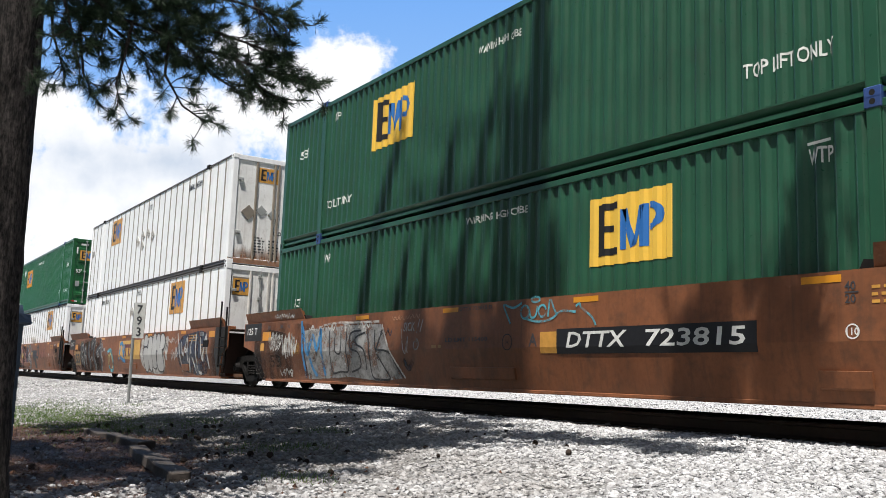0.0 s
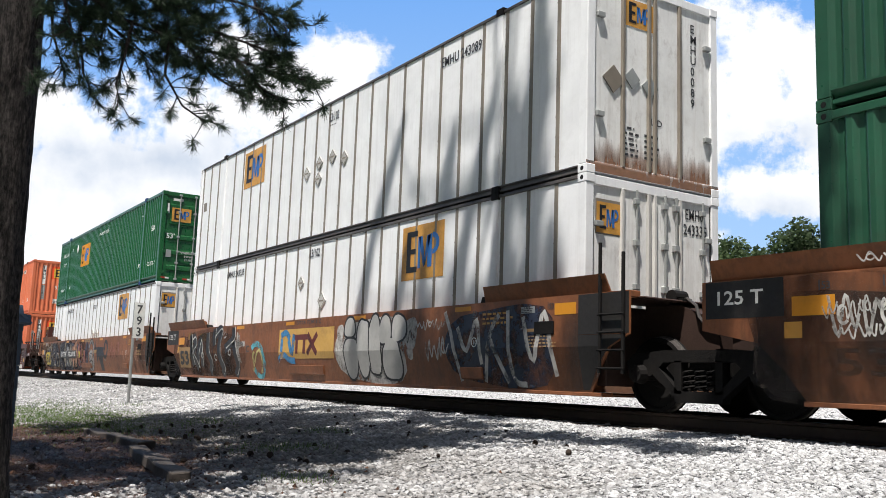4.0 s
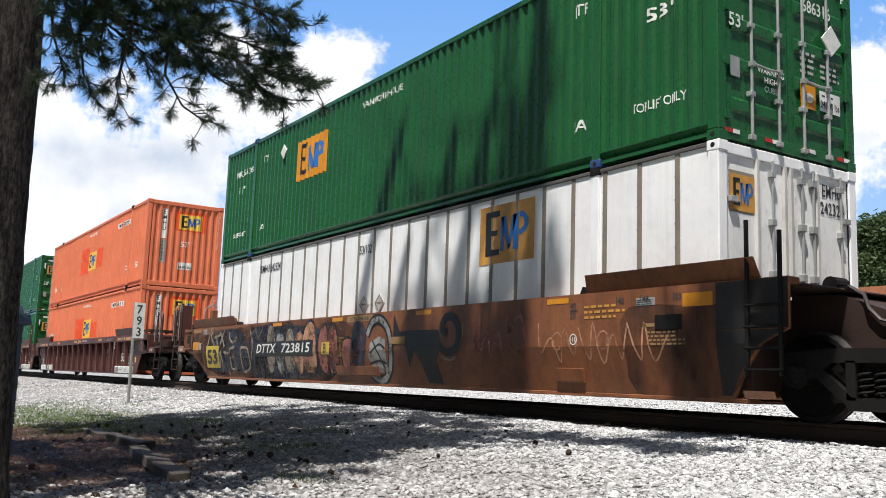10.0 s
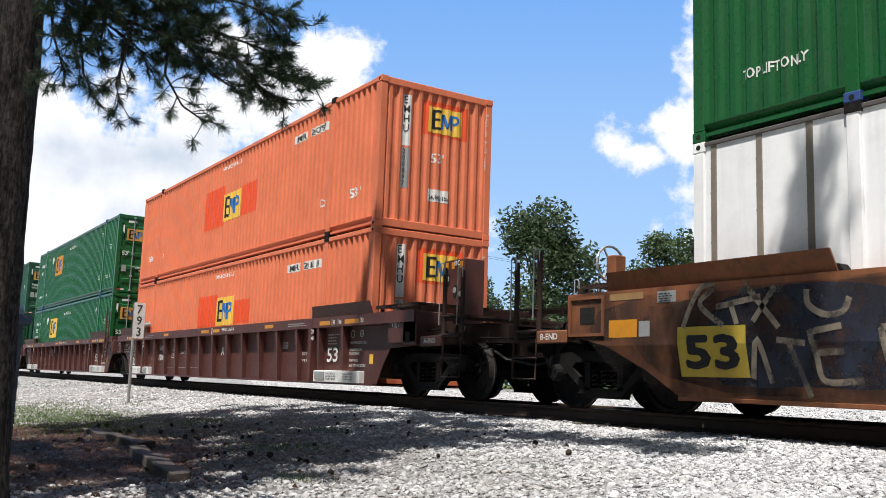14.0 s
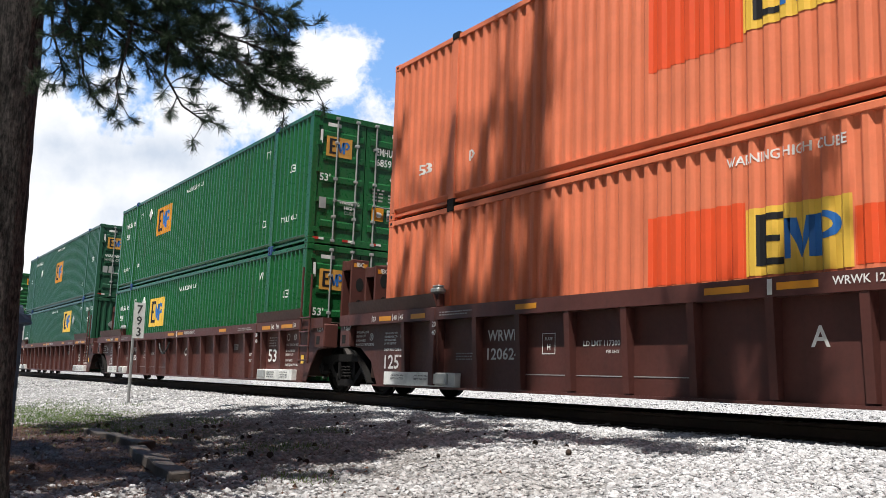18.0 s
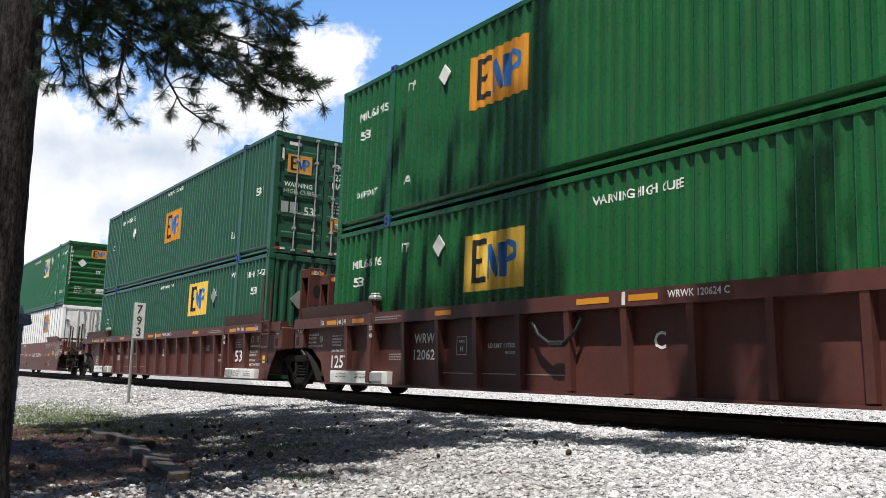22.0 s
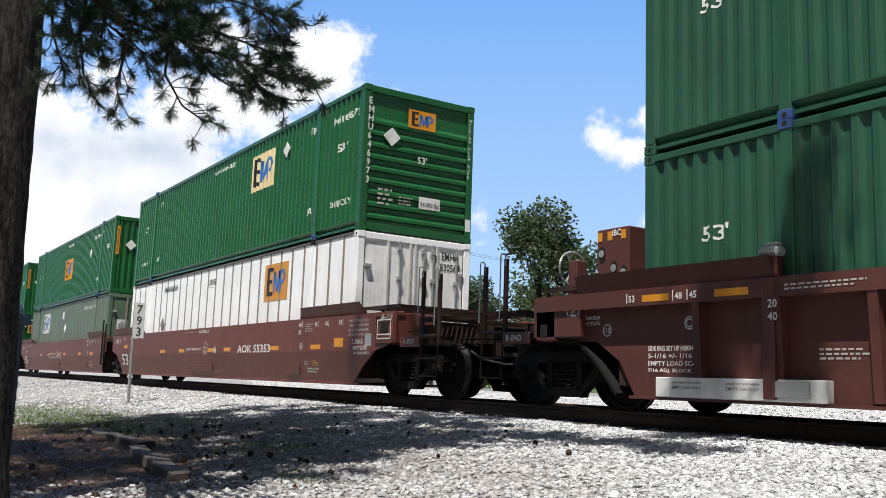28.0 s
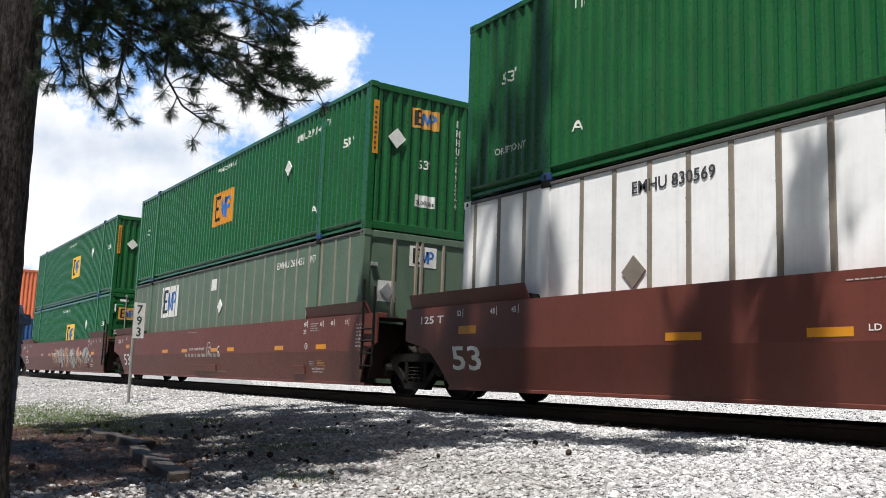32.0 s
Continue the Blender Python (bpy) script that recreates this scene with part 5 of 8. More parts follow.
for c in (UPPER[3], LOWER[3]):
    zt = 1.13 if c is UPPER[3] else 1.31
    patch(-9.83, -8.44, 1.04 if c is UPPER[3] else 1.30, 2.12, M["orange_fresh"], c, SIDE, True, name="fresh_patch")
    patch(-7.16, -6.08, 1.14 if c is UPPER[3] else 1.33, 1.90, M["orange_fresh"], c, SIDE, True, name="fresh_patch")
    emblem(-8.43, zt, 1.26, 0.72, "yellow", c, SIDE, True)
    fit_text("WARNING HIGH CUBE", -8.68, -7.2, 2.53, 0.11, W, c, SIDE, True)
    patch(-3.95, -3.25, 2.32, 2.50, W, c, SIDE, True)
    patch(-3.12, -2.28, 2.32, 2.50, W, c, SIDE, True)
    fit_text("EMHU", -3.86, -3.32, 2.345, 0.13, K, c, SIDE, True, 0.008)
    fit_text("201213" if c is LOWER[3] else "200897", -3.06, -2.34, 2.345, 0.13, K, c, SIDE, True, 0.008)
    for t, x0, x1, z, h in (("53'", -1.11, -0.72, 0.66, 0.20), ("D", -2.45, -2.25, 0.67, 0.17), ("53'", -15.2, -14.75, 0.67, 0.19), ("D", -13.74, -13.55, 0.67, 0.17)):
        fit_text(t, x0, x1, z, h, W, c, SIDE, True)

for c, k in ((UPPER[4], 0), (LOWER[4], 1)):
    side_green(c, (-11.68, 1.47, 1.48, 0.88, "yellow" if k else "reflector"), (("WARNING HIGH CUBE", -8.75, -7.2, 2.42, 0.12), ("53'", -15.36, -14.95, 1.80 if k else 1.75, 0.18), ("53'", -1.22, -0.86, 1.79 if k else 1.70, 0.18), ("WTP" if k else "ITP", -2.6, -2.35, 2.28, 0.18), ("ITP", -13.6, -13.35, 2.30, 0.15), ("EMHU 68" + ("6176" if k else "5985"), -15.5, -14.38, 2.14, 0.16)))
    diamond(-12.40, 2.28, 0.18, c, SIDE)
for t, x0, x1, z, h in (("DA", -2.59, -2.37, 0.62, 0.18), ("TOP LIFT ONLY", -1.51, -0.70, 0.60, 0.12), ("TOP LIFT ONLY", -15.47, -14.64, 0.60, 0.12), ("IA", -13.68, -13.44, 0.60, 0.16)):
    fit_text(t, x0, x1, z, h, W, UPPER[4], SIDE, True)

up6, lo6 = UPPER[5], LOWER[5]
side_green(up6, (-8.62, 1.12, 1.53, 0.94, "reflector"), (("WARNING HIGH CUBE", -8.6, -7.04, 2.60, 0.11), ("53'", -1.08, -0.72, 1.47, 0.20), ("IA", -2.6, -2.35, 0.60, 0.17), ("53'", -15.3, -14.9, 1.55, 0.18), ("EMHU 272773", -13.5, -12.4, 2.35, 0.15), ("ITP", -14.0, -13.7, 2.35, 0.13)))
side_green(lo6, (-5.72, 1.65, 1.45, 0.90, "yellow"), (("WARNING HIGH CUBE", -8.6, -7.27, 2.58, 0.11), ("EMHU 274722", -1.34, -0.2, 2.40, 0.14), ("53'", -1.04, -0.66, 1.98, 0.18), ("WTP", -2.40, -2.12, 2.47, 0.14), ("53'", -15.3, -14.9, 1.75, 0.18)))
diamond(-12.25, 1.86, 0.18, up6, SIDE)
diamond(-3.62, 2.10, 0.20, lo6, SIDE, material="galv")

up7, lo7 = UPPER[6], LOWER[6]
side_green(up7, (-5.85, 1.60, 1.47, 0.90, "cream"), (("WARNING HIGH CUBE", -8.67, -7.15, 2.52, 0.11), ("DA", -2.51, -2.27, 0.58, 0.17), ("TOP LIFT ONLY", -1.40, -0.5, 0.58, 0.13), ("53'", -1.1, -0.72, 1.70, 0.18), ("53'", -15.3, -14.9, 1.70, 0.18), ("EMHU 646973", -1.4, -0.25, 2.32, 0.15), ("ITP", -13.6, -13.35, 2.35, 0.15), ("TOP LIFT ONLY", -15.45, -14.65, 0.60, 0.11), ("IA", -13.68, -13.44, 0.60, 0.15), ("ITP", -2.5, -2.25, 2.35, 0.15)))
diamond(-3.70, 2.28, 0.18, up7, SIDE)
emblem(-4.57, 1.76, 1.32, 0.84, "reflector", lo7, FLAT)
fit_text("EMHU 830569", -12.5, -11.2, 2.46, 0.16, K, lo7, FLAT, lift=0.0095)
fit_text("53/102", -8.43, -7.93, 2.40, 0.16, K, lo7, FLAT, lift=0.0095)
bars(-8.42, -7.95, 2.33, 2.37, 1, K, lo7, FLAT)
diamond(-12.46, 1.50, 0.20, lo7, FLAT, material="rib")

up8, lo8 = UPPER[7], LOWER[7]
side_green(up8, (-8.85, 1.08, 1.53, 0.90, "reflector"), (("EMHU 269524", -3.43, -2.25, 2.34, 0.15), ("53'", -1.1, -0.72, 1.75, 0.19), ("ITP", -2.0, -1.8, 2.40, 0.14), ("WARNING HIGH CUBE", -8.7, -7.2, 2.55, 0.11), ("IA", -2.5, -2.25, 0.6, 0.16), ("53'", -15.3, -14.9, 1.6, 0.18)))
diamond(-3.78, 1.82, 0.18, up8, SIDE)
emblem(-12.95, 1.70, 1.6, 0.92, "ink", lo8, FLAT)
diamond(-7.73, 1.80, 0.18, lo8, FLAT)
fit_text("EMHU 261451", -4.11, -2.68, 2.44, 0.16, W, lo8, FLAT, lift=0.0095)
fit_text("WTP", -2.4, -2.1, 2.44, 0.16, W, lo8, FLAT)
patch(-8.6, -8.1, 2.25, 2.55, W, lo8, FLAT)

for c in (UPPER[8], LOWER[8]):
    side_green(c, (-7.5, 1.05, 1.5, 0.9, "yellow"), (("WARNING HIGH CUBE", -8.6, -7.1, 2.5, 0.11), ("53'", -1.1, -0.7, 1.7, 0.18)))
    diamond(-3.7, 1.85, 0.18, c, SIDE)

# ---- leading ends (y across, z from the box's floor)
def door_marks(c, number, placard=True):
    e = ("end", 0.0)
    emblem(-0.98, 1.94, 0.62, 0.44, "gold", c, e)
    if number == "272773":
        fit_text("WARNING", -1.04, -0.32, 1.60, 0.11, W, c, e)
        fit_text("HIGH CUBE", -1.04, -0.26, 1.44, 0.11, M["faded_ink"], c, e)
        letter("53'", -0.50, 0.96, 0.21, W, c, e)
        patch(-1.08, -0.90, 0.98, 1.24, M["galv"], c, e)
        patch(-0.86, -0.66, 0.98, 1.24, M["galv"], c, e)
        fit_text("HAO", 0.20, 0.62, 1.70, 0.15, W, c, e)
    else:
        letter("53'", -1.10, 1.38, 0.17, W, c, e)
        patch(-1.08, -0.92, 0.78, 1.02, M["galv"], c, e)
        for i, t in enumerate(("WARNING", "HIGH", "CUBE")):
            letter(t, -0.36, 0.92 - i * 0.11, 0.075, W, c, e, align="mid")
    fit_text("EMHU", 0.26, 0.66, 2.14, 0.17, W, c, e)
    fit_text(number, 0.26, 0.84, 1.90, 0.17, W, c, e)
    bars(0.20, 0.52, 1.10, 1.42, 4, W, c, e, seed=5)
    bars(0.60, 1.02, 1.10, 1.32, 3, W, c, e, seed=6)
    patch(0.20, 0.50, 0.66, 0.96, M["reflector"], c, e)
    blob(0.38, 0.80, 0.07, 0.06, "ink", None, c, e, 3)
    patch(0.58, 1.00, 0.68, 0.94, W, c, e)
    fit_text("24,000 lbs", 0.60, 0.98, 0.71, 0.11, K, c, e)
    bars(0.62, 0.96, 0.87, 0.92, 1, K, c, e)
    if placard:
        diamond(0.80, 1.62, 0.20, c, ("end", 0.02))
    for s in (-1, 1):
        patch(s * 0.80 - 0.16, s * 0.80 + 0.16, 2.60, 2.68, W, c, e)
        patch(s * 1.10 - 0.03, s * 1.10 + 0.03, 2.20, 2.50, W, c, e)


for i, num in ((2, "686316"), (4, "685985"), (5, "272773")):
    end_doors(UPPER[i], M["green_old"] if i == 5 else M["green"], M["galv"])
    door_marks(UPPER[i], num)
end_doors(LOWER[4], M["green"], M["galv"])
door_marks(LOWER[4], "686176")
end_doors(LOWER[8], M["green"], M["galv"])
door_marks(LOWER[8], "686002")
for c in (UPPER[8], UPPER[7]):
    end_corrugated(c, M["green"])
for c in (UPPER[0], LOWER[0], LOWER[5]):
    end_corrugated(c, M["green_old"])
for c in (UPPER[3], LOWER[3], UPPER[9]):
    end_corrugated(c, M["orange"])
end_corrugated(LOWER[9], M["blue_box"])
end_louvred(UPPER[6], M["green"])
end_plain(UPPER[1], M["white_end"], M["rib"])
for c in (LOWER[1], LOWER[2], LOWER[6]):
    end_plain(c, M["white_end"], M["pale_plate"])
end_plain(LOWER[7], M["sage"], M["rib"])

EC = ("end", -0.016)
for c, num in ((UPPER[3], "200897"), (LOWER[3], "201213")):
    patch(-0.34, 0.70, 1.93, 2.60, M["orange_fresh"], c, EC, True, name="fresh_patch")
    emblem(-0.22, 1.98, 0.80, 0.52, "yellow", c, EC, True)
    patch(-0.78, -0.62, 1.62, 2.62, W, c, EC, True)
    letter("EMHU", -0.755, 2.45, 0.15, K, c, EC, True, 0.008, 0.8, down=True)
    patch(-0.78, -0.62, 0.80, 1.58, M["galv"], c, EC, True)
    letter(num, -0.75, 1.46, 0.10, K, c, EC, True, 0.008, 0.9, down=True)
    letter("53'", -0.11, 1.38, 0.20, W, c, EC, True)
    patch(-0.17, 0.32, 0.62, 0.86, W, c, EC, True)
    fit_text("24,000 lbs", -0.14, 0.29, 0.65, 0.10, K, c, EC, True, 0.008)
    letter("WARNING HIGH CUBE", 1.12, 2.52, 0.055, W, c, ("end", 0.0), False, 0.006, 1.0, down=True)

c = UPPER[6]
EL = ("end", -0.012)
emblem(-0.30, 2.19, 0.65, 0.38, "reflector", c, EL)
diamond(-0.66, 1.92, 0.19, c, EL)
letter("EMHU646973", -1.20, 2.50, 0.14, W, c, END, False, 0.006, 0.9, down=True)
letter("53'", -0.05, 1.48, 0.15, W, c, EL)
bars(-0.92, -0.55, 0.55, 0.92, 4, W, c, EL, seed=8)
bars(-0.45, -0.08, 0.60, 0.80, 3, W, c, EL, seed=9)
patch(0.02, 0.52, 0.58, 0.82, W, c, EL)
fit_text("24,000 lbs", 0.05, 0.49, 0.61, 0.11, K, c, EL, False, 0.008)
letter("WARNING HIGH CUBE", 1.16, 2.56, 0.06, W, c, END, False, 0.006, 1.0, down=True)
patch(1.14, 1.27, 0.25, 0.50, W, c, END)

for c, lo_ in ((UPPER[7], LOWER[7]), (UPPER[8], None)):
    emblem(-0.35, 2.14, 0.64, 0.40, "gold", c, EC, True)
    diamond(-0.68, 1.84, 0.20, c, EC)
    patch(-1.22, -1.10, 1.46, 2.52, M["reflector"], c, END, name="number_strip")
    bars(-1.19, -1.13, 1.55, 2.45, 9, K, c, END, seed=4, lift=0.008)
    letter("53'", -0.16, 1.32, 0.19, W, c, EC, True)
    patch(-0.22, 0.25, 0.56, 0.80, W, c, EC, True)
    fit_text("24,000 lbs", -0.19, 0.22, 0.59, 0.10, K, c, EC, True, 0.008)
    letter("EMHU269524", 0.70, 2.30, 0.15, W, c, EC, True, 0.006, 0.9, down=True)
emblem(-0.28, 2.28, 0.62, 0.40, "ink", LOWER[7], ("end", -0.03))
patch(-0.95, -0.55, 1.55, 1.95, W, LOWER[7], ("end", -0.03))
diamond(-0.75, 1.75, 0.16, LOWER[7], ("end", -0.026), material="galv")

c = LOWER[5]
diamond(-0.50, 1.86, 0.22, c, EC, material="galv")
emblem(-0.10, 1.95, 0.62, 0.50, "yellow", c, EC, True)
letter("53", 0.12, 1.55, 0.19, W, c, EC, True)
letter("274722", 1.00, 2.3, 0.15, W, c, EC, True, down=True)

EW = ("end", -0.03)
for c, hgt in ((UPPER[1], 0.9), (LOWER[1], 0.9), (LOWER[2], 0.9)):
    patch(-1.14, 1.14, 0.17, 0.17 + hgt, M["rust_stain"], c, EW, lift=0.002, name="rust_stain")
    patch(-HALF, HALF, 0.03, 0.165, M["rust_stain"], c, ("end", -0.004), lift=0.004, name="rust_stain")
c = UPPER[1]
emblem(-0.58, 2.22, 0.55, 0.40, "gold", c, EW)
diamond(-0.80, 1.38, 0.20, c, EW, material="rib")
diamond(-0.45, 1.46, 0.15, c, EW, material="galv")
diamond(-0.10, 1.40, 0.16, c, EW, material="galv")
letter("EMHU0089", 0.74, 2.42, 0.13, K, c, EW, down=True)
letter("HAD", -0.14, 0.86, 0.10, K, c, EW)
bars(-0.62, -0.30, 0.35, 0.80, 6, K, c, EW, seed=2)
bars(-0.20, 0.10, 0.35, 0.75, 5, K, c, EW, seed=3)
for c, num in ((LOWER[1], "243335"), (LOWER[2], "242324"), (LOWER[6], "830569")):
    if c is not LOWER[6]:
        patch(-1.10, -0.62, 2.10, 2.58, M["rib"], c, EW)
        emblem(-1.08, 2.12, 0.44, 0.42, "gold", c, EW)
    fit_text("EMHU", 0.62, 1.02, 2.50, 0.16, K, c, EW)
    fit_text(num, 0.58, 1.06, 2.28, 0.16, K, c, EW)
    for y in (0.18, 0.40):
        bm = bmesh.new()
        tube(bm, [(0.012, y, 0.15), (0.012, y, TALL - 0.12)], 0.018, 8)
        for z in (0.24, 0.80, 1.45, 2.05, 2.62):
            box(bm, -0.03, 0.034, y - 0.05, y + 0.05, z - 0.045, z + 0.045, 0.006)
        part("lock_bar", bm, M["galv"], c)
    for y in (-0.37, 0.95):
        bm = bmesh.new()
        tube(bm, [(0.012, y, 0.15), (0.012, y, 2.0), (0.012, y, TALL - 0.12)], 0.016, 8)
        for z in (0.24, 0.80, 1.45, 2.05, 2.62):
            box(bm, -0.03, 0.034, y - 0.045, y + 0.045, z - 0.04, z + 0.04, 0.006)
        part("lock_bar", bm, M["galv"], c)
    for y in (-HALF + 0.155, HALF - 0.155):
        boxed("door_seal", (-0.032, -0.024, y - 0.012, y + 0.012, 0.18, TALL - 0.15), M["hose"], c)

# ---- brown cars
def brown_marks(car, tag_plate, x_plate):
    reflectors(car, CHORD, ((-11.94, -11.45), (-9.05, -8.62), (-6.0, -5.54), (-2.68, -2.25)), 1.37)
    if not x_plate < -10:
        patch(-17.40, -16.42, 1.04, 1.43, M["black_end"], car, CHORD, lift=0.003, name="black_panel")
        fit_text("125 T", -17.24, -16.66, 1.18, 0.15, W, car, CHORD)
    if not x_plate < -10:
        reflectors(car, CHORD, ((-16.33, -15.86),), 1.13, 0.19)
    for x, w in ((-15.8, 1.0), (-0.4, 0.9)):
        blob(x, 0.72, w, 0.52, "soot", None, car, CARSIDE, int(-x * 3), lift=0.001, square=5.0)
    if not x_plate < -10:
        patch(-16.42, -16.22, 0.82, 0.98, M["gold"], car, CARSIDE)
    for i, (t, x) in enumerate((("45", -1.35), ("48", -0.95), ("53", -0.45), ("53", -16.0), ("48", -15.35), ("45", -14.95))):
        letter(t, x, 1.28, 0.075, K, car, CHORD)
        patch(x - 0.03, x - 0.015, 1.27, 1.37, K, car, CHORD, lift=0.005)
    letter("40", -2.22, 1.25, 0.085, K, car, CHORD)
    letter("20", -2.22, 1.13, 0.085, K, car, CHORD)
    patch(-2.22, -2.08, 1.225, 1.24, K, car, CHORD, lift=0.005)
    ring_mark(-2.15, 0.87, 0.065, car, CARSIDE, "110")
    bars(-1.95, -1.2, 1.12, 1.32, 3, M["gold"], car, CHORD, seed=3)
    if tag_plate:
        patch(x_plate, x_plate + 3.12, 0.69, 1.01, M["black"], car, CARSIDE, lift=0.007, name="number_panel")
        fit_text("DTTX", x_plate + 0.19, x_plate + 1.28, 0.765, 0.20, W, car, CARSIDE, lift=0.010, shear=0.18)
        fit_text("723815", x_plate + 1.58, x_plate + 2.98, 0.765, 0.20, W, car, CARSIDE, lift=0.010, shear=0.06)


A, C, B = CARS[0], CARS[1], CARS[2]
brown_marks(A, True, -6.32)
letter("A", -6.90, 0.79, 0.18, K, A, CARSIDE)
patch(-6.66, -6.30, 0.70, 0.98, M["gold"], A, CARSIDE)
fit_text("DTTX 723815 D", -8.58, -7.75, 1.345, 0.055, K, A, CHORD)
fit_text("LD LMT 115400", -8.95, -7.85, 0.885, 0.06, K, A, CARSIDE)
ring_mark(-7.38, 0.86, 0.11, A, CARSIDE, "H", "black")
bars(-9.35, -9.05, 0.80, 0.90, 1, M["size_panel"], A, CARSIDE, seed=6)
for p in ([(-7.31, 1.11), (-7.40, 1.25), (-7.47, 1.38), (-7.25, 1.33), (-7.06, 1.39)], curl(-6.99, 1.26, 0.09, 0.5, 6.6, 12), [(-6.90, 1.34), (-6.86, 1.19), (-6.76, 1.20), (-6.72, 1.33)], curl(-6.62, 1.26, 0.08, 0.2, 6.0, 12),
          [(-6.50, 1.18), (-6.46, 1.40), (-6.38, 1.28), (-6.32, 1.20)], [(-6.98, 1.17), (-6.70, 1.12), (-6.42, 1.15), (-6.25, 1.24), (-5.95, 1.22)], [(-5.95, 1.29), (-5.88, 1.32), (-5.84, 1.26), (-5.66, 1.15), (-5.58, 1.04)], curl(-6.76, 1.42, 0.035, 0, 6.2, 12, 2.6)):
    ribbon(p, 0.032, "spray_cyan", A, CARSIDE, 0.007)
# the silver piece at the trailing end: filled letters with black outlines, blue behind
blob(-15.2, 0.82, 1.7, 0.58, "soot", None, A, CARSIDE, 8, lift=0.0012, square=5.0)
poly([(-14.18, 1.20), (-13.10, 1.24), (-13.05, 0.27), (-14.02, 0.24)], M["spray_grey"], A, CARSIDE, lift=0.003, name="spray_patch")
poly([(-13.10, 1.22), (-12.20, 1.25), (-11.00, 1.23), (-10.75, 0.85), (-10.35, 0.31), (-11.10, 0.25), (-12.20, 0.31), (-13.05, 0.27)], M["spray_grey"], A, CARSIDE, lift=0.0045, name="spray_patch")
for p in ([(-12.98, 1.17), (-12.95, 0.70), (-12.91, 0.39), (-12.58, 0.40), (-12.26, 0.43), (-12.28, 0.80), (-12.26, 1.15)], [(-12.74, 1.12), (-12.72, 0.78), (-12.50, 0.76), (-12.50, 1.12)], [(-11.70, 1.14), (-12.10, 1.10), (-12.12, 0.84), (-11.80, 0.74), (-11.76, 0.50), (-12.12, 0.40)],
          [(-11.56, 1.10), (-11.90, 1.02), (-11.88, 0.90), (-11.58, 0.78), (-11.55, 0.44)], [(-11.46, 1.16), (-11.40, 0.75), (-11.36, 0.34), (-11.10, 0.28)], [(-11.20, 1.14), (-11.16, 0.80), (-10.92, 1.16)], [(-11.16, 0.80), (-10.69, 0.74), (-10.50, 0.52), (-10.30, 0.33)], [(-11.12, 0.72), (-10.90, 0.48), (-10.75, 0.30), (-11.08, 0.28)]):
    ribbon(p, 0.035, "black", A, CARSIDE, 0.0075)
for p in ([(-13.25, 1.28), (-12.60, 1.31), (-12.00, 1.29), (-11.05, 1.28)], [(-12.90, 1.29), (-12.88, 1.17)], [(-12.35, 1.29), (-12.33, 1.14)], [(-11.55, 1.28), (-11.53, 1.12)], [(-10.95, 1.22), (-10.66, 0.76), (-10.24, 0.32)]):
    ribbon(p, 0.04, "spray_white", A, CARSIDE, 0.009)
for p in ([(-14.26, 1.40), (-14.20, 0.90), (-14.12, 0.26)], [(-14.20, 1.28), (-13.95, 0.72), (-13.72, 1.10), (-13.52, 0.80), (-13.36, 1.22)], [(-13.36, 1.22), (-13.32, 0.80), (-13.24, 0.32)], [(-13.95, 0.95), (-13.80, 0.50), (-13.60, 0.30)]):
    ribbon(p, 0.085, "spray_blue", A, CARSIDE, 0.010)
scrawl(-15.95, -14.57, 0.80, 1.22, "spray_white", A, CARSIDE, 15, 8, 0.032)
scrawl(-15.40, -14.75, 0.28, 0.46, "spray_white", A, CARSIDE, 16, 4, 0.03)
scrawl(-16.00, -15.30, 0.98, 1.20, "spray_white", A, CARSIDE, 51, 9, 0.016)
scrawl(-15.25, -14.50, 0.62, 1.16, "spray_white", A, CARSIDE, 52, 6, 0.05)
scrawl(-15.90, -15.35, 0.80, 0.96, "spray_white", A, CARSIDE, 53, 6, 0.018)
scrawl(-15.60, -14.60, 1.46, 1.60, "spray_white", A, ("side", -1.53), 54, 8, 0.016)
scrawl(-13.9, -11.2, 1.16, 1.30, "spray_white", A, CARSIDE, 55, 16, 0.03)
patch(-14.72, -14.36, 0.74, 0.96, M["spray_yellow"], A, CARSIDE, lift=0.004)
scrawl(-10.62, -9.72, 1.27, 1.36, "spray_peach", A, CARSIDE, 18, 8, 0.016)
fit_text("SICK", -10.22, -9.86, 1.08, 0.15, M["spray_white"], A, CARSIDE, lift=0.008, shear=0.1)
scrawl(-11.0, -10.62, 1.02, 1.16, "spray_navy", A, CARSIDE, 28, 3, 0.022)
for p in ([(-9.80, 1.05), (-9.72, 1.27)], [(-9.70, 1.06), (-9.62, 1.26)], [(-10.30, 1.16), (-10.24, 0.86), (-10.16, 0.72), (-10.10, 0.98)], [(-10.08, 1.00), (-10.09, 0.73)], curl(-9.82, 0.86, 0.05, 0, 8, 12, 1.0, 0.05)):
    ribbon(p, 0.024, "spray_white", A, CARSIDE, 0.007)
ribbon([(-10.25, 0.62), (-10.10, 0.48), (-9.95, 0.60)], 0.10, "spray_navy", A, CARSIDE, 0.004)
fit_text("53", -15.9, -15.3, 0.46, 0.26, M["soot"], A, CARSIDE, lift=0.009)

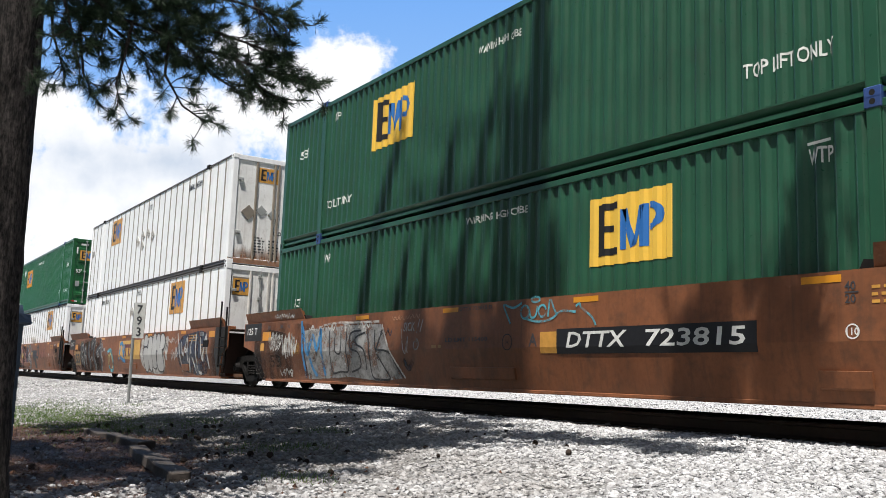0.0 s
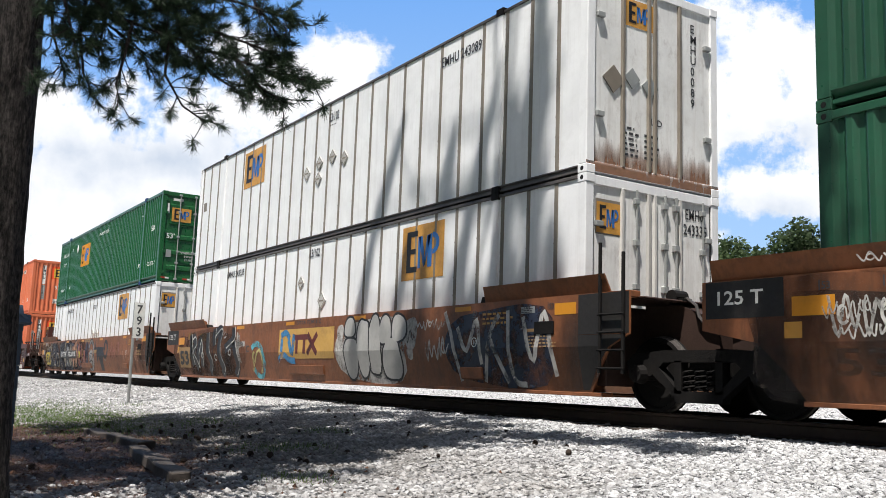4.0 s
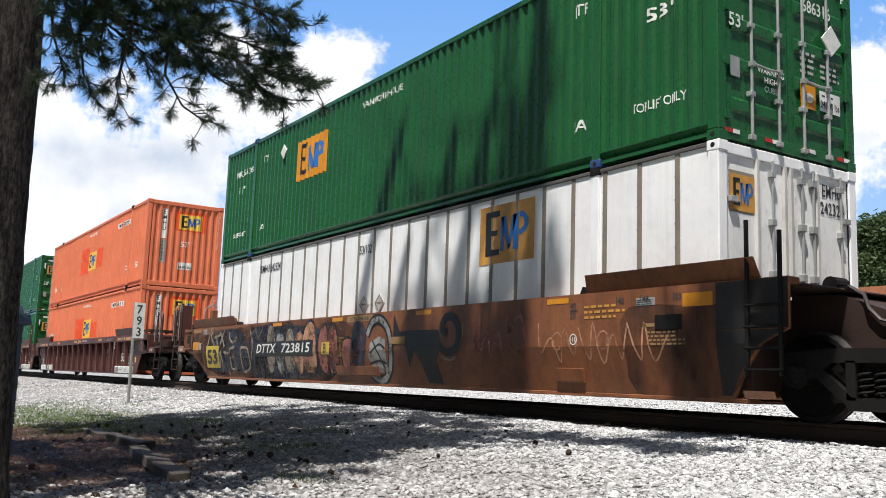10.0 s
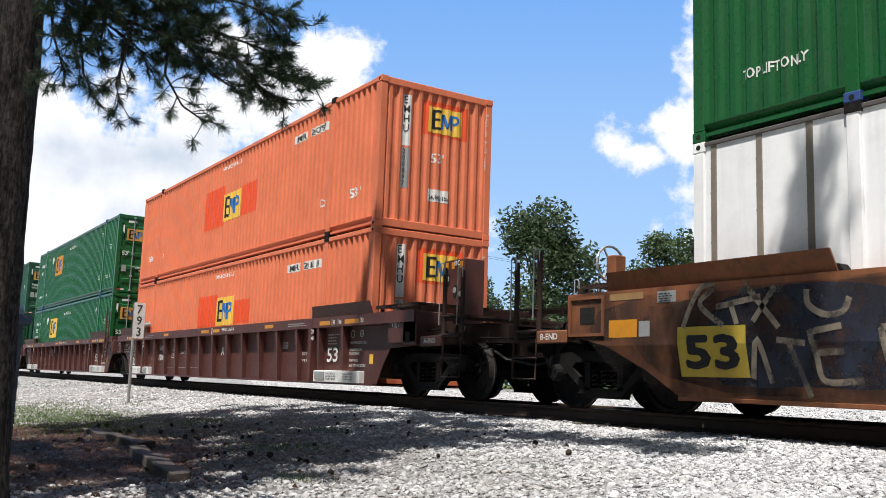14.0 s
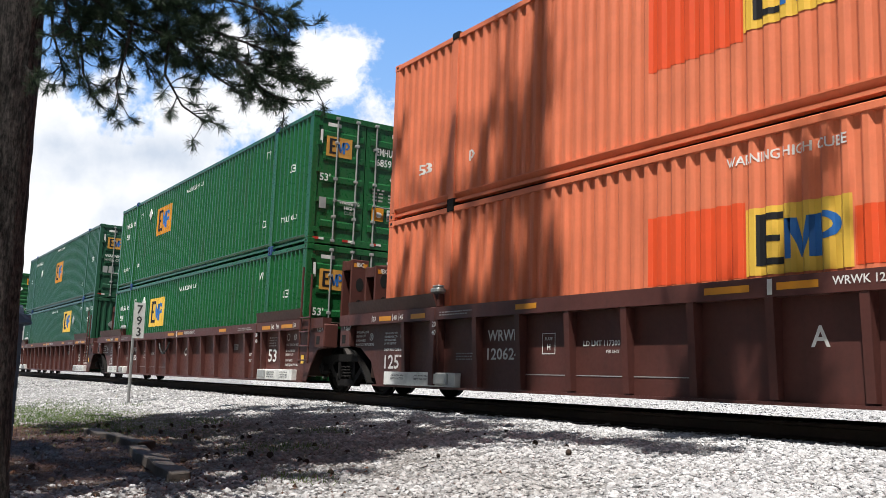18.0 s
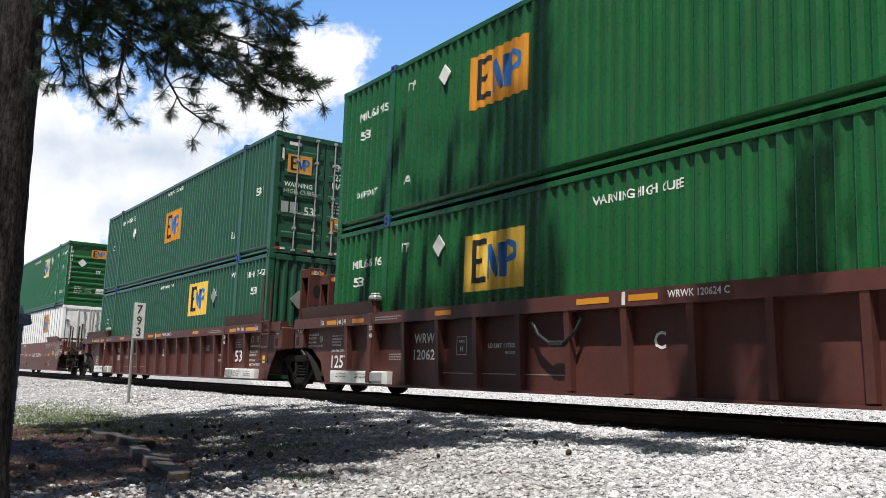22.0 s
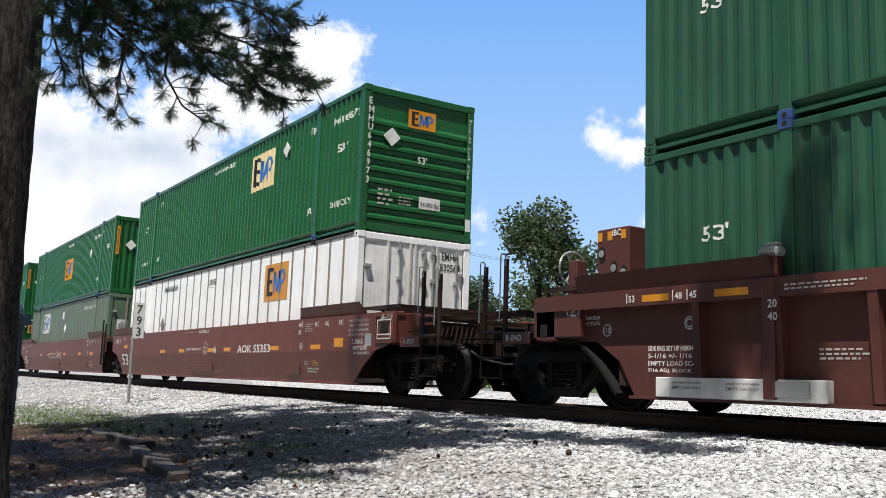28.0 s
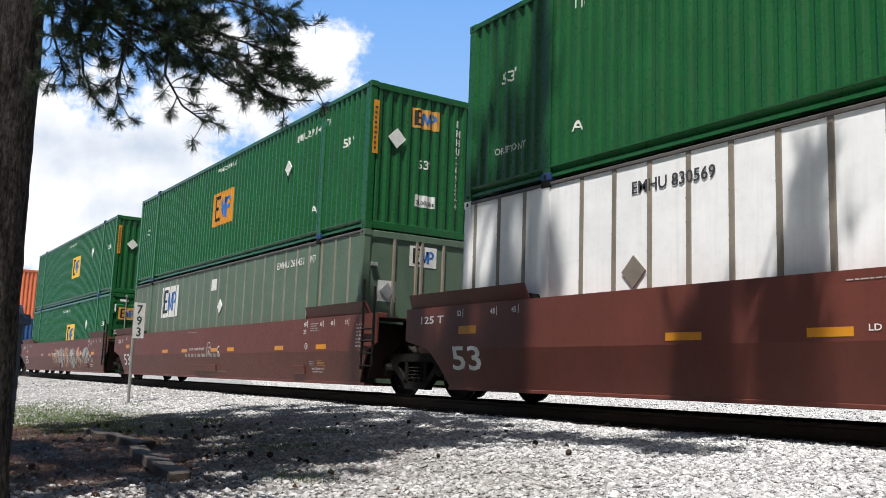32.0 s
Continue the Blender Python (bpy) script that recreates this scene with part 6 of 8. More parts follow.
brown_marks(C, False, 0)
fit_text("DTTX 723815 C", -8.50, -7.35, 1.335, 0.07, K, C, CHORD)
patch(-9.37, -6.76, 0.645, 1.25, M["maker_tan"], C, CARSIDE, lift=0.004, name="maker_panel")
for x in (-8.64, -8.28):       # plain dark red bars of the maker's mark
    patch(x, x + 0.36, 1.02, 1.13, M["dark_red"], C, CARSIDE, lift=0.007)
    patch(x + 0.13, x + 0.25, 0.74, 1.02, M["dark_red"], C, CARSIDE, lift=0.007)
ribbon([(-7.94, 0.74), (-7.50, 1.13)], 0.12, "dark_red", C, CARSIDE, 0.007)
ribbon([(-7.94, 1.13), (-7.50, 0.74)], 0.12, "dark_red", C, CARSIDE, 0.009)
ribbon([(-7.94, 0.74), (-7.73, 0.93), (-7.94, 1.13)], 0.025, "black", C, CARSIDE, 0.011, "stencil_line")
for p in ([(-9.4, 0.62), (-9.1, 0.72), (-8.85, 0.62), (-8.55, 0.60)], [(-9.25, 1.12), (-9.0, 1.18), (-8.8, 1.05)], [(-9.2, 1.05), (-9.22, 0.78)], [(-8.85, 1.02), (-8.66, 0.75), (-8.6, 1.15)]):
    ribbon(p, 0.13, "spray_blue", C, CARSIDE, 0.010)
ribbon([(-10.91, 0.88), (-10.72, 0.97), (-10.50, 0.95), (-10.28, 0.81), (-10.20, 0.52), (-10.40, 0.25), (-10.66, 0.30), (-10.82, 0.42)], 0.13, "spray_cyan", C, CARSIDE, 0.008)
ribbon([(-10.72, 0.80), (-10.84, 0.70), (-10.82, 0.48), (-10.90, 0.38)], 0.07, "spray_lemon", C, CARSIDE, 0.010)
ribbon([(-10.76, 0.56), (-10.62, 0.74), (-10.44, 0.84), (-10.32, 0.66), (-10.40, 0.34)], 0.065, "spray_lemon", C, CARSIDE, 0.010)
blob(-5.35, 0.78, 1.28, 0.56, "spray_white", None, C, CARSIDE, 77, lift=0.002, square=3.4)
for i, (x, z, rx, rz) in enumerate(((-6.12, 1.20, 0.20, 0.17), (-6.06, 0.66, 0.26, 0.36), (-5.58, 0.84, 0.24, 0.50), (-5.18, 0.86, 0.23, 0.51), (-4.80, 1.12, 0.20, 0.24), (-4.57, 0.62, 0.31, 0.34), (-4.34, 1.14, 0.23, 0.22))):
    blob(x, z, rx, rz, "silver", "black", C, CARSIDE, 30 + i, lift=0.006 + i * 0.0012, rim=0.040)
for x, z, rx, rz in ((-6.50, 1.12, 0.13, 0.15), (-6.48, 0.80, 0.12, 0.12), (-3.96, 1.05, 0.20, 0.26), (-3.98, 0.72, 0.10, 0.10)):
    blob(x, z, rx, rz, "spray_white", None, C, CARSIDE, 70, lift=0.0025)
ribbon([(-5.40, 1.30), (-5.36, 0.70), (-5.34, 0.45)], 0.028, "black", C, CARSIDE, 0.016)
scrawl(-4.80, -4.36, 0.48, 0.68, "black", C, CARSIDE, 41, 4, 0.022)
scrawl(-4.50, -4.20, 1.06, 1.22, "black", C, CARSIDE, 42, 3, 0.018)
scrawl(-4.08, -3.86, 0.86, 1.16, "black", C, CARSIDE, 45, 2, 0.018)
scrawl(-3.8, -2.95, 1.08, 1.26, "spray_white", C, CARSIDE, 43, 7, 0.025)
scrawl(-3.5, -2.85, 0.58, 0.98, "spray_white", C, CARSIDE, 44, 5, 0.03)
blob(-1.6, 0.80, 1.25, 0.55, "spray_navy", None, C, CARSIDE, 78, lift=0.002, square=4.0)
for i, p in enumerate(([(-2.95, 1.35), (-2.75, 0.95), (-2.55, 0.30)], [(-2.6, 1.1), (-2.35, 0.75), (-2.1, 1.2), (-2.0, 0.55)], [(-1.95, 0.30), (-1.75, 1.0), (-1.55, 1.25)], [(-1.75, 0.90), (-1.40, 0.30)], [(-1.35, 1.30), (-1.28, 0.40), (-1.0, 0.28)], [(-1.0, 1.2), (-0.8, 0.6), (-0.55, 1.25), (-0.35, 0.4)])):
    ribbon(p, 0.08, "spray_white", C, CARSIDE, 0.006)
patch(-16.24, -15.34, 0.42, 0.96, M["size_panel"], C, CARSIDE, lift=0.006, name="size_panel")
bold("53", -16.15, -15.45, 0.50, 0.36, C)
# black-bodied letters with thin pale outlines over sooty brown
blob(-13.9, 0.80, 2.3, 0.62, "soot", None, C, CARSIDE, 6, lift=0.002, square=4.0)
blob(-13.3, 0.75, 1.9, 0.55, "soot", None, C, CARSIDE, 7, lift=0.003, square=3.0)
for p in ([(-15.20, 1.30), (-15.10, 0.85), (-14.96, 0.50)], [(-15.20, 1.12), (-14.92, 1.22), (-14.78, 1.02), (-15.02, 0.86), (-14.76, 0.60), (-14.60, 0.42)], [(-14.62, 0.50), (-14.45, 1.12), (-14.33, 0.95), (-14.25, 0.70), (-14.29, 0.47)], [(-13.85, 1.33), (-13.80, 0.90), (-13.57, 0.57), (-13.71, 0.33)],
          [(-13.34, 1.40), (-13.36, 1.20), (-13.31, 1.00)], [(-13.34, 1.22), (-12.98, 1.38), (-12.86, 1.30), (-13.00, 1.00), (-12.91, 0.69), (-12.70, 0.42), (-12.84, 0.28)], [(-12.02, 1.40), (-12.01, 1.13), (-12.30, 1.00), (-12.56, 0.90)], [(-12.00, 1.09), (-11.85, 0.80), (-11.72, 0.51), (-11.83, 0.36), (-11.94, 0.26)]):
    ribbon([(x - 0.10, z - 0.02) for x, z in p], 0.24, "black", C, CARSIDE, 0.005)
    ribbon(p, 0.038, "spray_white", C, CARSIDE, 0.008)
for k, (x, z) in enumerate(((-14.30, 0.74), (-13.30, 0.68), (-12.32, 0.80), (-12.70, 1.22))):
    ribbon(curl(x, z, 0.07, 0, 6, 12, 1.2), 0.03, "spray_white", C, CARSIDE, 0.008)
poly([(-11.89, 1.27), (-11.72, 1.20), (-11.70, 1.04), (-11.37, 1.05), (-11.35, 0.95), (-11.72, 0.90), (-11.58, 0.54), (-11.75, 0.60), (-11.90, 0.85), (-11.95, 1.05)], M["spray_white"], C, CARSIDE, lift=0.0045, name="spray_patch")
fit_text("2011", -11.82, -11.46, 0.945, 0.09, K, C, CARSIDE, lift=0.009, shear=0.15)
ribbon([(-11.48, 0.94), (-11.15, 0.93)], 0.02, "spray_white", C, CARSIDE, 0.007)
patch(-15.55, -14.95, 1.16, 1.34, M["spray_yellow"], C, CHORD, lift=0.003)
patch(-14.60, -13.95, 1.10, 1.30, M["spray_yellow"], C, CHORD, lift=0.003)
fit_text("C", -11.26, -11.07, 0.79, 0.16, K, C, CARSIDE, lift=0.008)

brown_marks(B, True, -12.98)
patch(-16.2, -15.28, 0.43, 0.97, M["size_yellow"], B, CARSIDE, lift=0.006, name="size_panel")
bold("53", -16.09, -15.39, 0.52, 0.35, B)
patch(-9.46, -9.12, 0.72, 0.96, M["size_yellow"], B, CARSIDE, lift=0.010, name="letter_panel")
letter("B", -9.38, 0.75, 0.18, K, B, CARSIDE, lift=0.013)
patch(-8.42, -7.45, 1.30, 1.41, M["size_panel"], B, CHORD, lift=0.004, name="number_panel")
fit_text("DTTX 723815 B", -8.30, -7.60, 1.325, 0.06, K, B, CHORD, lift=0.008)
patch(-6.78, -6.32, 0.88, 1.00, M["size_panel"], B, CARSIDE, lift=0.010, name="notice_panel")
patch(-8.95, -8.55, 0.68, 1.04, M["yellow"], B, CARSIDE, name="notice_panel")
ribbon(curl(-8.75, 0.87, 0.14, 0, math.tau, 18), 0.012, "black", B, CARSIDE, 0.006, "stencil_ring")
for text, z, h in (("EXCEEDS", 0.915, 0.028), ("PLATE", 0.868, 0.030), ("H", 0.785, 0.060)):
    letter(text, -8.75, z, h, M["black"], B, CARSIDE, align="mid", lift=0.006)
blob(-11.3, 0.78, 2.0, 0.57, "spray_navy", None, B, CARSIDE, 80, lift=0.002, square=5.0)
blob(-14.6, 0.82, 1.25, 0.50, "spray_navy", None, B, CARSIDE, 81, lift=0.002, square=4.0)
for i, (x, z, rx, rz, ink) in enumerate(((-12.0, 0.86, 0.22, 0.50, "spray_tan"), (-11.5, 0.78, 0.22, 0.42, "spray_grey"), (-11.0, 0.80, 0.24, 0.44, "spray_tan"), (-10.55, 0.78, 0.20, 0.42, "spray_peach"), (-10.05, 0.84, 0.33, 0.50, "spray_peach"), (-9.42, 0.82, 0.20, 0.44, "spray_rose"), (-9.0, 0.80, 0.22, 0.44, "spray_rose"), (-8.3, 0.70, 0.32, 0.30, "spray_rose"))):
    blob(x, z, rx, rz, ink, "spray_navy", B, CARSIDE, 90 + i, lift=0.003, rim=0.05)
blob(-7.95, 0.86, 0.28, 0.46, "spray_navy", None, B, CARSIDE, 102, lift=0.003)
ring = [(-7.63, 1.05), (-7.45, 1.28), (-7.15, 1.30), (-6.88, 1.10), (-6.78, 0.78), (-6.90, 0.42), (-7.20, 0.26), (-7.55, 0.38)]
ribbon(ring, 0.19, "black", B, CARSIDE, 0.005)
ribbon(ring, 0.10, "spray_grey", B, CARSIDE, 0.007)
poly([(-7.50, 0.92), (-7.20, 1.02), (-6.98, 0.96), (-6.95, 0.40), (-7.40, 0.40), (-7.60, 0.68)], M["spray_grey"], B, CARSIDE, lift=0.006, name="spray_patch")
for p in ([(-7.52, 0.72), (-7.20, 0.88), (-6.98, 0.80)], [(-7.42, 0.95), (-7.20, 0.70), (-7.02, 0.45)], [(-7.55, 0.55), (-7.20, 0.60), (-6.96, 0.55)]):
    ribbon(p, 0.04, "black", B, CARSIDE, 0.0085)
poly([(-6.72, 1.38), (-6.50, 1.08), (-6.10, 1.10), (-5.30, 1.08), (-5.24, 0.78), (-5.40, 0.62), (-5.26, 0.25), (-5.68, 0.25), (-5.86, 0.58), (-6.02, 0.76), (-6.22, 0.50), (-6.30, 0.84), (-6.71, 1.00)], M["black"], B, CARSIDE, lift=0.004, name="spray_patch")
ribbon([(-5.30, 0.86), (-5.10, 0.74), (-4.84, 0.78), (-4.74, 1.02), (-4.88, 1.24), (-5.12, 1.26), (-5.22, 1.10), (-5.08, 1.02)], 0.13, "black", B, CARSIDE, 0.006)
ribbon([(-5.25, 0.66), (-4.93, 0.62), (-4.66, 0.86), (-4.64, 1.16)], 0.03, "spray_tan", B, CARSIDE, 0.007)
blob(-11.2, 0.76, 2.6, 0.6, "soot", None, B, CARSIDE, 113, lift=0.0015, square=5.0)
blob(-14.0, 0.80, 3.4, 0.61, "soot", None, B, CARSIDE, 115, lift=0.0008, square=6.0)
blob(-12.4, 0.80, 4.2, 0.60, "soot", None, B, CARSIDE, 116, lift=0.0024, square=6.0)
for p in ([(-4.40, 1.18), (-4.32, 0.85), (-4.21, 0.70)], [(-4.21, 1.25), (-4.18, 0.72), (-4.00, 1.07), (-3.92, 0.69), (-3.75, 1.00), (-3.64, 0.69)], [(-3.55, 1.20), (-3.45, 0.80), (-3.25, 0.72)], [(-3.50, 0.98), (-3.25, 1.22), (-3.10, 0.80)]):
    ribbon(p, 0.055, "spray_rose", B, CARSIDE, 0.006)
scrawl(-2.9, -0.6, 0.55, 1.10, "spray_peach", B, CARSIDE, 106, 8, 0.025)
for car in (C, B):
    patch(0.12, 1.015, 0.93, 1.43, M["black_end"], car, CHORD, lift=0.003, name="black_panel")
    poly([(0.12, 0.24), (0.24, 0.24), (0.40, 0.50), (0.66, 0.765), (0.98, 0.92), (0.12, 0.92)], M["black_end"], car, CARSIDE, lift=0.003, name="black_panel")
    reflectors(car, CHORD, ((-0.34, 0.08),), 1.27, 0.15)
    patch(-1.05, -0.75, 1.24, 1.33, M["galv"], car, CHORD, lift=0.005, name="notice_plate")
    bars(-1.04, -0.76, 1.25, 1.32, 3, K, car, CHORD, seed=61, lift=0.008)
    patch(-0.95, -0.42, 0.99, 1.03, M["size_panel"], car, CARSIDE, lift=0.005, name="notice_plate")
    bars(-0.88, -0.30, 0.78, 0.96, 4, M["size_panel"], car, CARSIDE, seed=62)
for car in (A, C, B, CARS[9]):
    boxed("door_stop", (-0.75, -0.35, -1.515, -1.50, 0.95, 1.12), M["iron"], car, 0.004)
brown_marks(CARS[9], False, 0)

# ---- maroon cars
def maroon_marks(car, tag):
    reflectors(car, CHORD, ((-8.79, -8.2), (-7.87, -7.4), (-4.49, -4.0), (-12.12, -11.66)), 1.34, 0.075)
    for a, b in ((-1.69, -1.23), (-0.62, -0.05), (-15.98, -15.57), (-14.92, -14.48)):
        patch(a, b, 1.28, 1.36, M["reflector"], car, CHORD, lift=0.004, name="reflector")
    for t, x in (("45", -1.12), ("48", -0.86), ("53", 0.02), ("53", -16.20), ("48", -15.48), ("45", -15.27)):
        letter(t, x, 1.285, 0.08, W, car, CHORD)
        patch(x - 0.035, x - 0.02, 1.27, 1.39, W, car, CHORD, lift=0.005)
    for x in (-2.02, -14.24):
        letter("20", x, 1.13, 0.085, W, car, ("side", -1.512))
        letter("40", x, 1.00, 0.085, W, car, ("side", -1.512))
    fit_text("53", -1.58, -1.12, 0.58, 0.28, W, car, ("side", -1.355))
    bars(-1.58, -1.1, 0.92, 1.15, 4, W, car, WEB, seed=11)
    for text, z, k in (("2 INCH TREAD COND. SHOES", 0.915, 1.0), ("SPECIAL BRAKE BEAM", 0.79, 0.74), ("SEE BADGE PLATE", 0.71, 0.62), ("38 INCH WHEELS", 0.59, 0.56), ("MINER TCC-IV-45LT SIDE BRG", 0.495, 1.0)):
        fit_text(text, -0.66, -0.66 + 0.64 * k, z, 0.05, W, car, WEB)
    for x0 in (1.06, -17.38):
        for i, text in enumerate(("JACK", "LIFT", "HERE")):
            letter(text, x0 + 0.16, 1.26 - i * 0.05, 0.034, W, car, ("side", -1.47), align="mid")
        for k in (-1, 1):
            ribbon([(x0 + 0.16 + k * 0.13, 1.25), (x0 + 0.16 + k * 0.09, 1.17)], 0.016, "ink", car, ("side", -1.47), 0.005, "stencil_line")
    ring_mark(-0.55, 1.10, 0.07, car, WEB)
    ring_mark(-0.20, 1.10, 0.06, car, WEB, "110")
    letter("IL 53' 1\"", -2.78, 0.72, 0.065, W, car, WEB)
    letter("IW 8' 9\"", -2.78, 0.58, 0.065, W, car, WEB)
    patch(-4.05, -3.5, 0.86, 1.0, M["galv"], car, WEB, name="notice_plate")
    bars(-4.03, -3.52, 0.875, 0.99, 5, K, car, WEB, seed=13)
    if tag == "B":
        for i, t in enumerate(("SIDE BRG SET UP HEIGHT", "5-1/16 +/- 1/16", "EMPTY LOAD SC-1", "7/16 ADJ. BLOCK")):
            fit_text(t, -16.02, -15.30 - 0.06 * (i % 2), 0.72 - i * 0.085, 0.055, W, car, ("side", -1.355))
    else:
        fit_text("125T", -15.98, -15.24, 0.47, 0.24, W, car, ("side", -1.355))
    fit_text("WRWK", -12.96, -12.18, 0.89, 0.16, W, car, WEB)
    fit_text("120624", -12.96, -12.18, 0.62, 0.17, W, car, WEB)
    ribbon([(-11.7, 0.70), (-11.44, 0.70), (-11.44, 0.97), (-11.7, 0.97), (-11.7, 0.70)], 0.014, "ink", car, WEB, 0.005, "stencil_frame")
    letter("PLATE", -11.57, 0.88, 0.04, W, car, WEB, align="mid")
    letter("H", -11.57, 0.75, 0.08, W, car, WEB, align="mid")
    fit_text("LD LMT 117300", -10.88, -10.22, 0.79, 0.07, W, car, WEB)
    letter("PER UNIT", -10.35, 0.70, 0.04, W, car, WEB, align="mid")
    bars(-13.78, -13.2, 0.62, 0.75, 3, W, car, WEB, seed=14)
    if tag != "B":
        for i, text in enumerate(("TRUCK EQUIPPED WITH", "NON-METALLIC CTR", "PLT WEAR LINER", "DO NOT LUBRICATE")):
            fit_text(text, -16.02, -15.58 - 0.04 * (i > 1), 1.06 - i * 0.058, 0.036, W, car, WEB)
        fit_text("2 INCH TREAD COND. SHOES", -16.02, -15.32, 0.775, 0.05, W, car, WEB)
        for text, x1, z in (("SPECIAL BRAKE BEAM", -16.62, 1.10), ("SEE BADGE PLATE", -16.72, 1.03), ("38 INCH WHEELS", -16.72, 0.95), ("MINER TCC-IV-45LT SIDE BRG", -16.40, 0.875)):
            fit_text(text, -17.08, x1, z, 0.045, W, car, WEB)
        ring_mark(-16.50, 1.03, 0.06, car, WEB, "110")
    ring_mark(-15.40, 1.03, 0.07, car, WEB)
    ring_mark(-15.40, 1.03, 0.045, car, WEB)
    bars(-14.05, -13.1, 1.30, 1.38, 2, W, car, CHORD, seed=16)
    bars(-3.2, -2.15, 1.30, 1.38, 2, W, car, CHORD, seed=17)
    letter(tag, -7.60, 0.74, 0.21, W, car, WEB)
    fit_text("WRWK 120624 " + tag, -7.25, -6.38, 1.31, 0.085, W, car, CHORD)
    patch(-7.98, -7.92, 1.26, 1.42, W, car, CHORD, lift=0.005)
    for x0, x1 in ((-1.95, -0.05), (-15.81, -13.64)):
        words = ("DO NOT LIFT BOTH", "UNITS FROM THIS AREA", "WHEN EMPTY CAR ONLY") if x0 > -5 else ("JACK IN THIS AREA", "EMPTY CAR ONLY")
        for xa in (x0 + 0.55, x0 + 1.25) if x0 > -5 else (x0 + 0.25, x0 + 1.0):
            for i, text in enumerate(words):
                fit_text(text, xa, xa + 0.42, 0.345 - i * 0.05, 0.032, K, car, ("side", -1.46))
        boxed("jacking_lug", (x0 + (0.12 if x0 > -5 else 1.60), x0 + (0.5 if x0 > -5 else 2.0), -1.50, -1.46, 0.24, 0.40), M["galv"], car, 0.01)
    ribbon([(-12.2, 0.42), (-9.0, 0.42)], 0.012, "galv", car, WEB, 0.005, "weld_line")
    patch(0.12, 0.26, 0.55, 0.72, M["yellow"], car, WEB, name="notice_panel")


for car, tag in zip(CARS[3:6], "ACB"):
    maroon_marks(car, tag)
bm = bmesh.new()
tube(bm, [(-9.75, -1.44, 1.12), (-9.6, -1.46, 0.95), (-9.35, -1.47, 0.83), (-9.2, -1.47, 0.81), (-9.05, -1.47, 0.84), (-8.85, -1.46, 0.98), (-8.75, -1.44, 1.15)], 0.024, 8)
box(bm, -9.32, -9.08, -1.50, -1.44, 0.79, 0.86, 0.01)
part("air_hose", bm, M["hose"], CARS[4])
for car, spots in ((CARS[3], ((-17.96, -0.45, 2.5), (-17.96, 0.45, 2.4))), (CARS[4], ((0.62, -0.45, 2.72), (0.62, 0.45, 2.72), (-17.96, -0.45, 2.5), (-17.96, 0.45, 2.4))), (CARS[5], ((0.62, -0.45, 2.72), (0.62, 0.45, 2.72)))):
    for x, y, h in spots:
        rack = stacking_rack(car, x, y, M["maroon"], h)
        letter("IBC", y, h - 0.15, 0.09, W, rack, ("end", x + 0.22), align="mid")

# ---- red-brown cars
def redbrown_marks(car, tag):
    reflectors(car, CARSIDE, ((-11.74, -11.22), (-9.93, -9.44), (-7.54, -7.06), (-6.37, -5.91), (-3.46, -3.0), (-1.41, -0.96)), 0.87, 0.09)
    patch(-15.9, -15.45, 1.0, 1.12, M["reflector"], car, CARSIDE, name="reflector")
    letter(tag, -7.09, 0.79, 0.18, W, car, CARSIDE)
    fit_text("53", -16.09, -15.34, 0.46, 0.36, W, car, CARSIDE)
    fit_text("125 T", -16.98, -16.32, 1.18, 0.12, W, car, CHORD)
    fit_text("LD LMT 115,600 PER UNIT", -9.29, -8.04, 0.86, 0.075, W, car, CARSIDE)
    ring_mark(-7.72, 0.91, 0.15, car, CARSIDE)
    letter("PLATE", -7.72, 0.91, 0.045, W, car, CARSIDE, align="mid")
    letter("H", -7.72, 0.80, 0.07, W, car, CARSIDE, align="mid")
    letter("40", -2.02, 1.28, 0.095, W, car, CHORD)
    letter("20", -2.02, 1.13, 0.095, W, car, CHORD)
    patch(-1.86, -1.84, 1.26, 1.40, W, car, CHORD, lift=0.005)
    for t, x in (("45", -1.27), ("48", -0.80), ("53", -0.2), ("53", -15.95), ("48", -15.1), ("45", -14.6)):
        letter(t, x, 1.27, 0.085, W, car, CHORD)
        patch(x + 0.15, x + 0.165, 1.25, 1.38, W, car, CHORD, lift=0.005)
    ring_mark(-1.86, 0.89, 0.06, car, CARSIDE, "110")
    bars(-1.77, -1.5, 0.51, 0.61, 3, W, car, CARSIDE, seed=21)
    bars(-1.40, -1.05, 0.51, 0.62, 4, M["gold"], car, CARSIDE, seed=22)
    letter("NON INTERCHANGE CAR", -1.68, 0.43, 0.035, W, car, CARSIDE)
    letter("SEE EQUIPMENT REGISTER", -1.68, 0.37, 0.035, W, car, CARSIDE)
    bars(-1.70, -1.32, 1.18, 1.36, 4, W, car, CHORD, seed=23)
    bars(-9.5, -8.6, 1.34, 1.37, 1, W, car, CHORD, seed=24)
    if tag != "A":
        bars(0.25, 0.6, 0.85, 1.30, 7, W, car, CHORD, seed=25)
    ribbon([(-8.4, 0.35), (-6.6, 0.35)], 0.012, "galv", car, CARSIDE, 0.005, "weld_line")


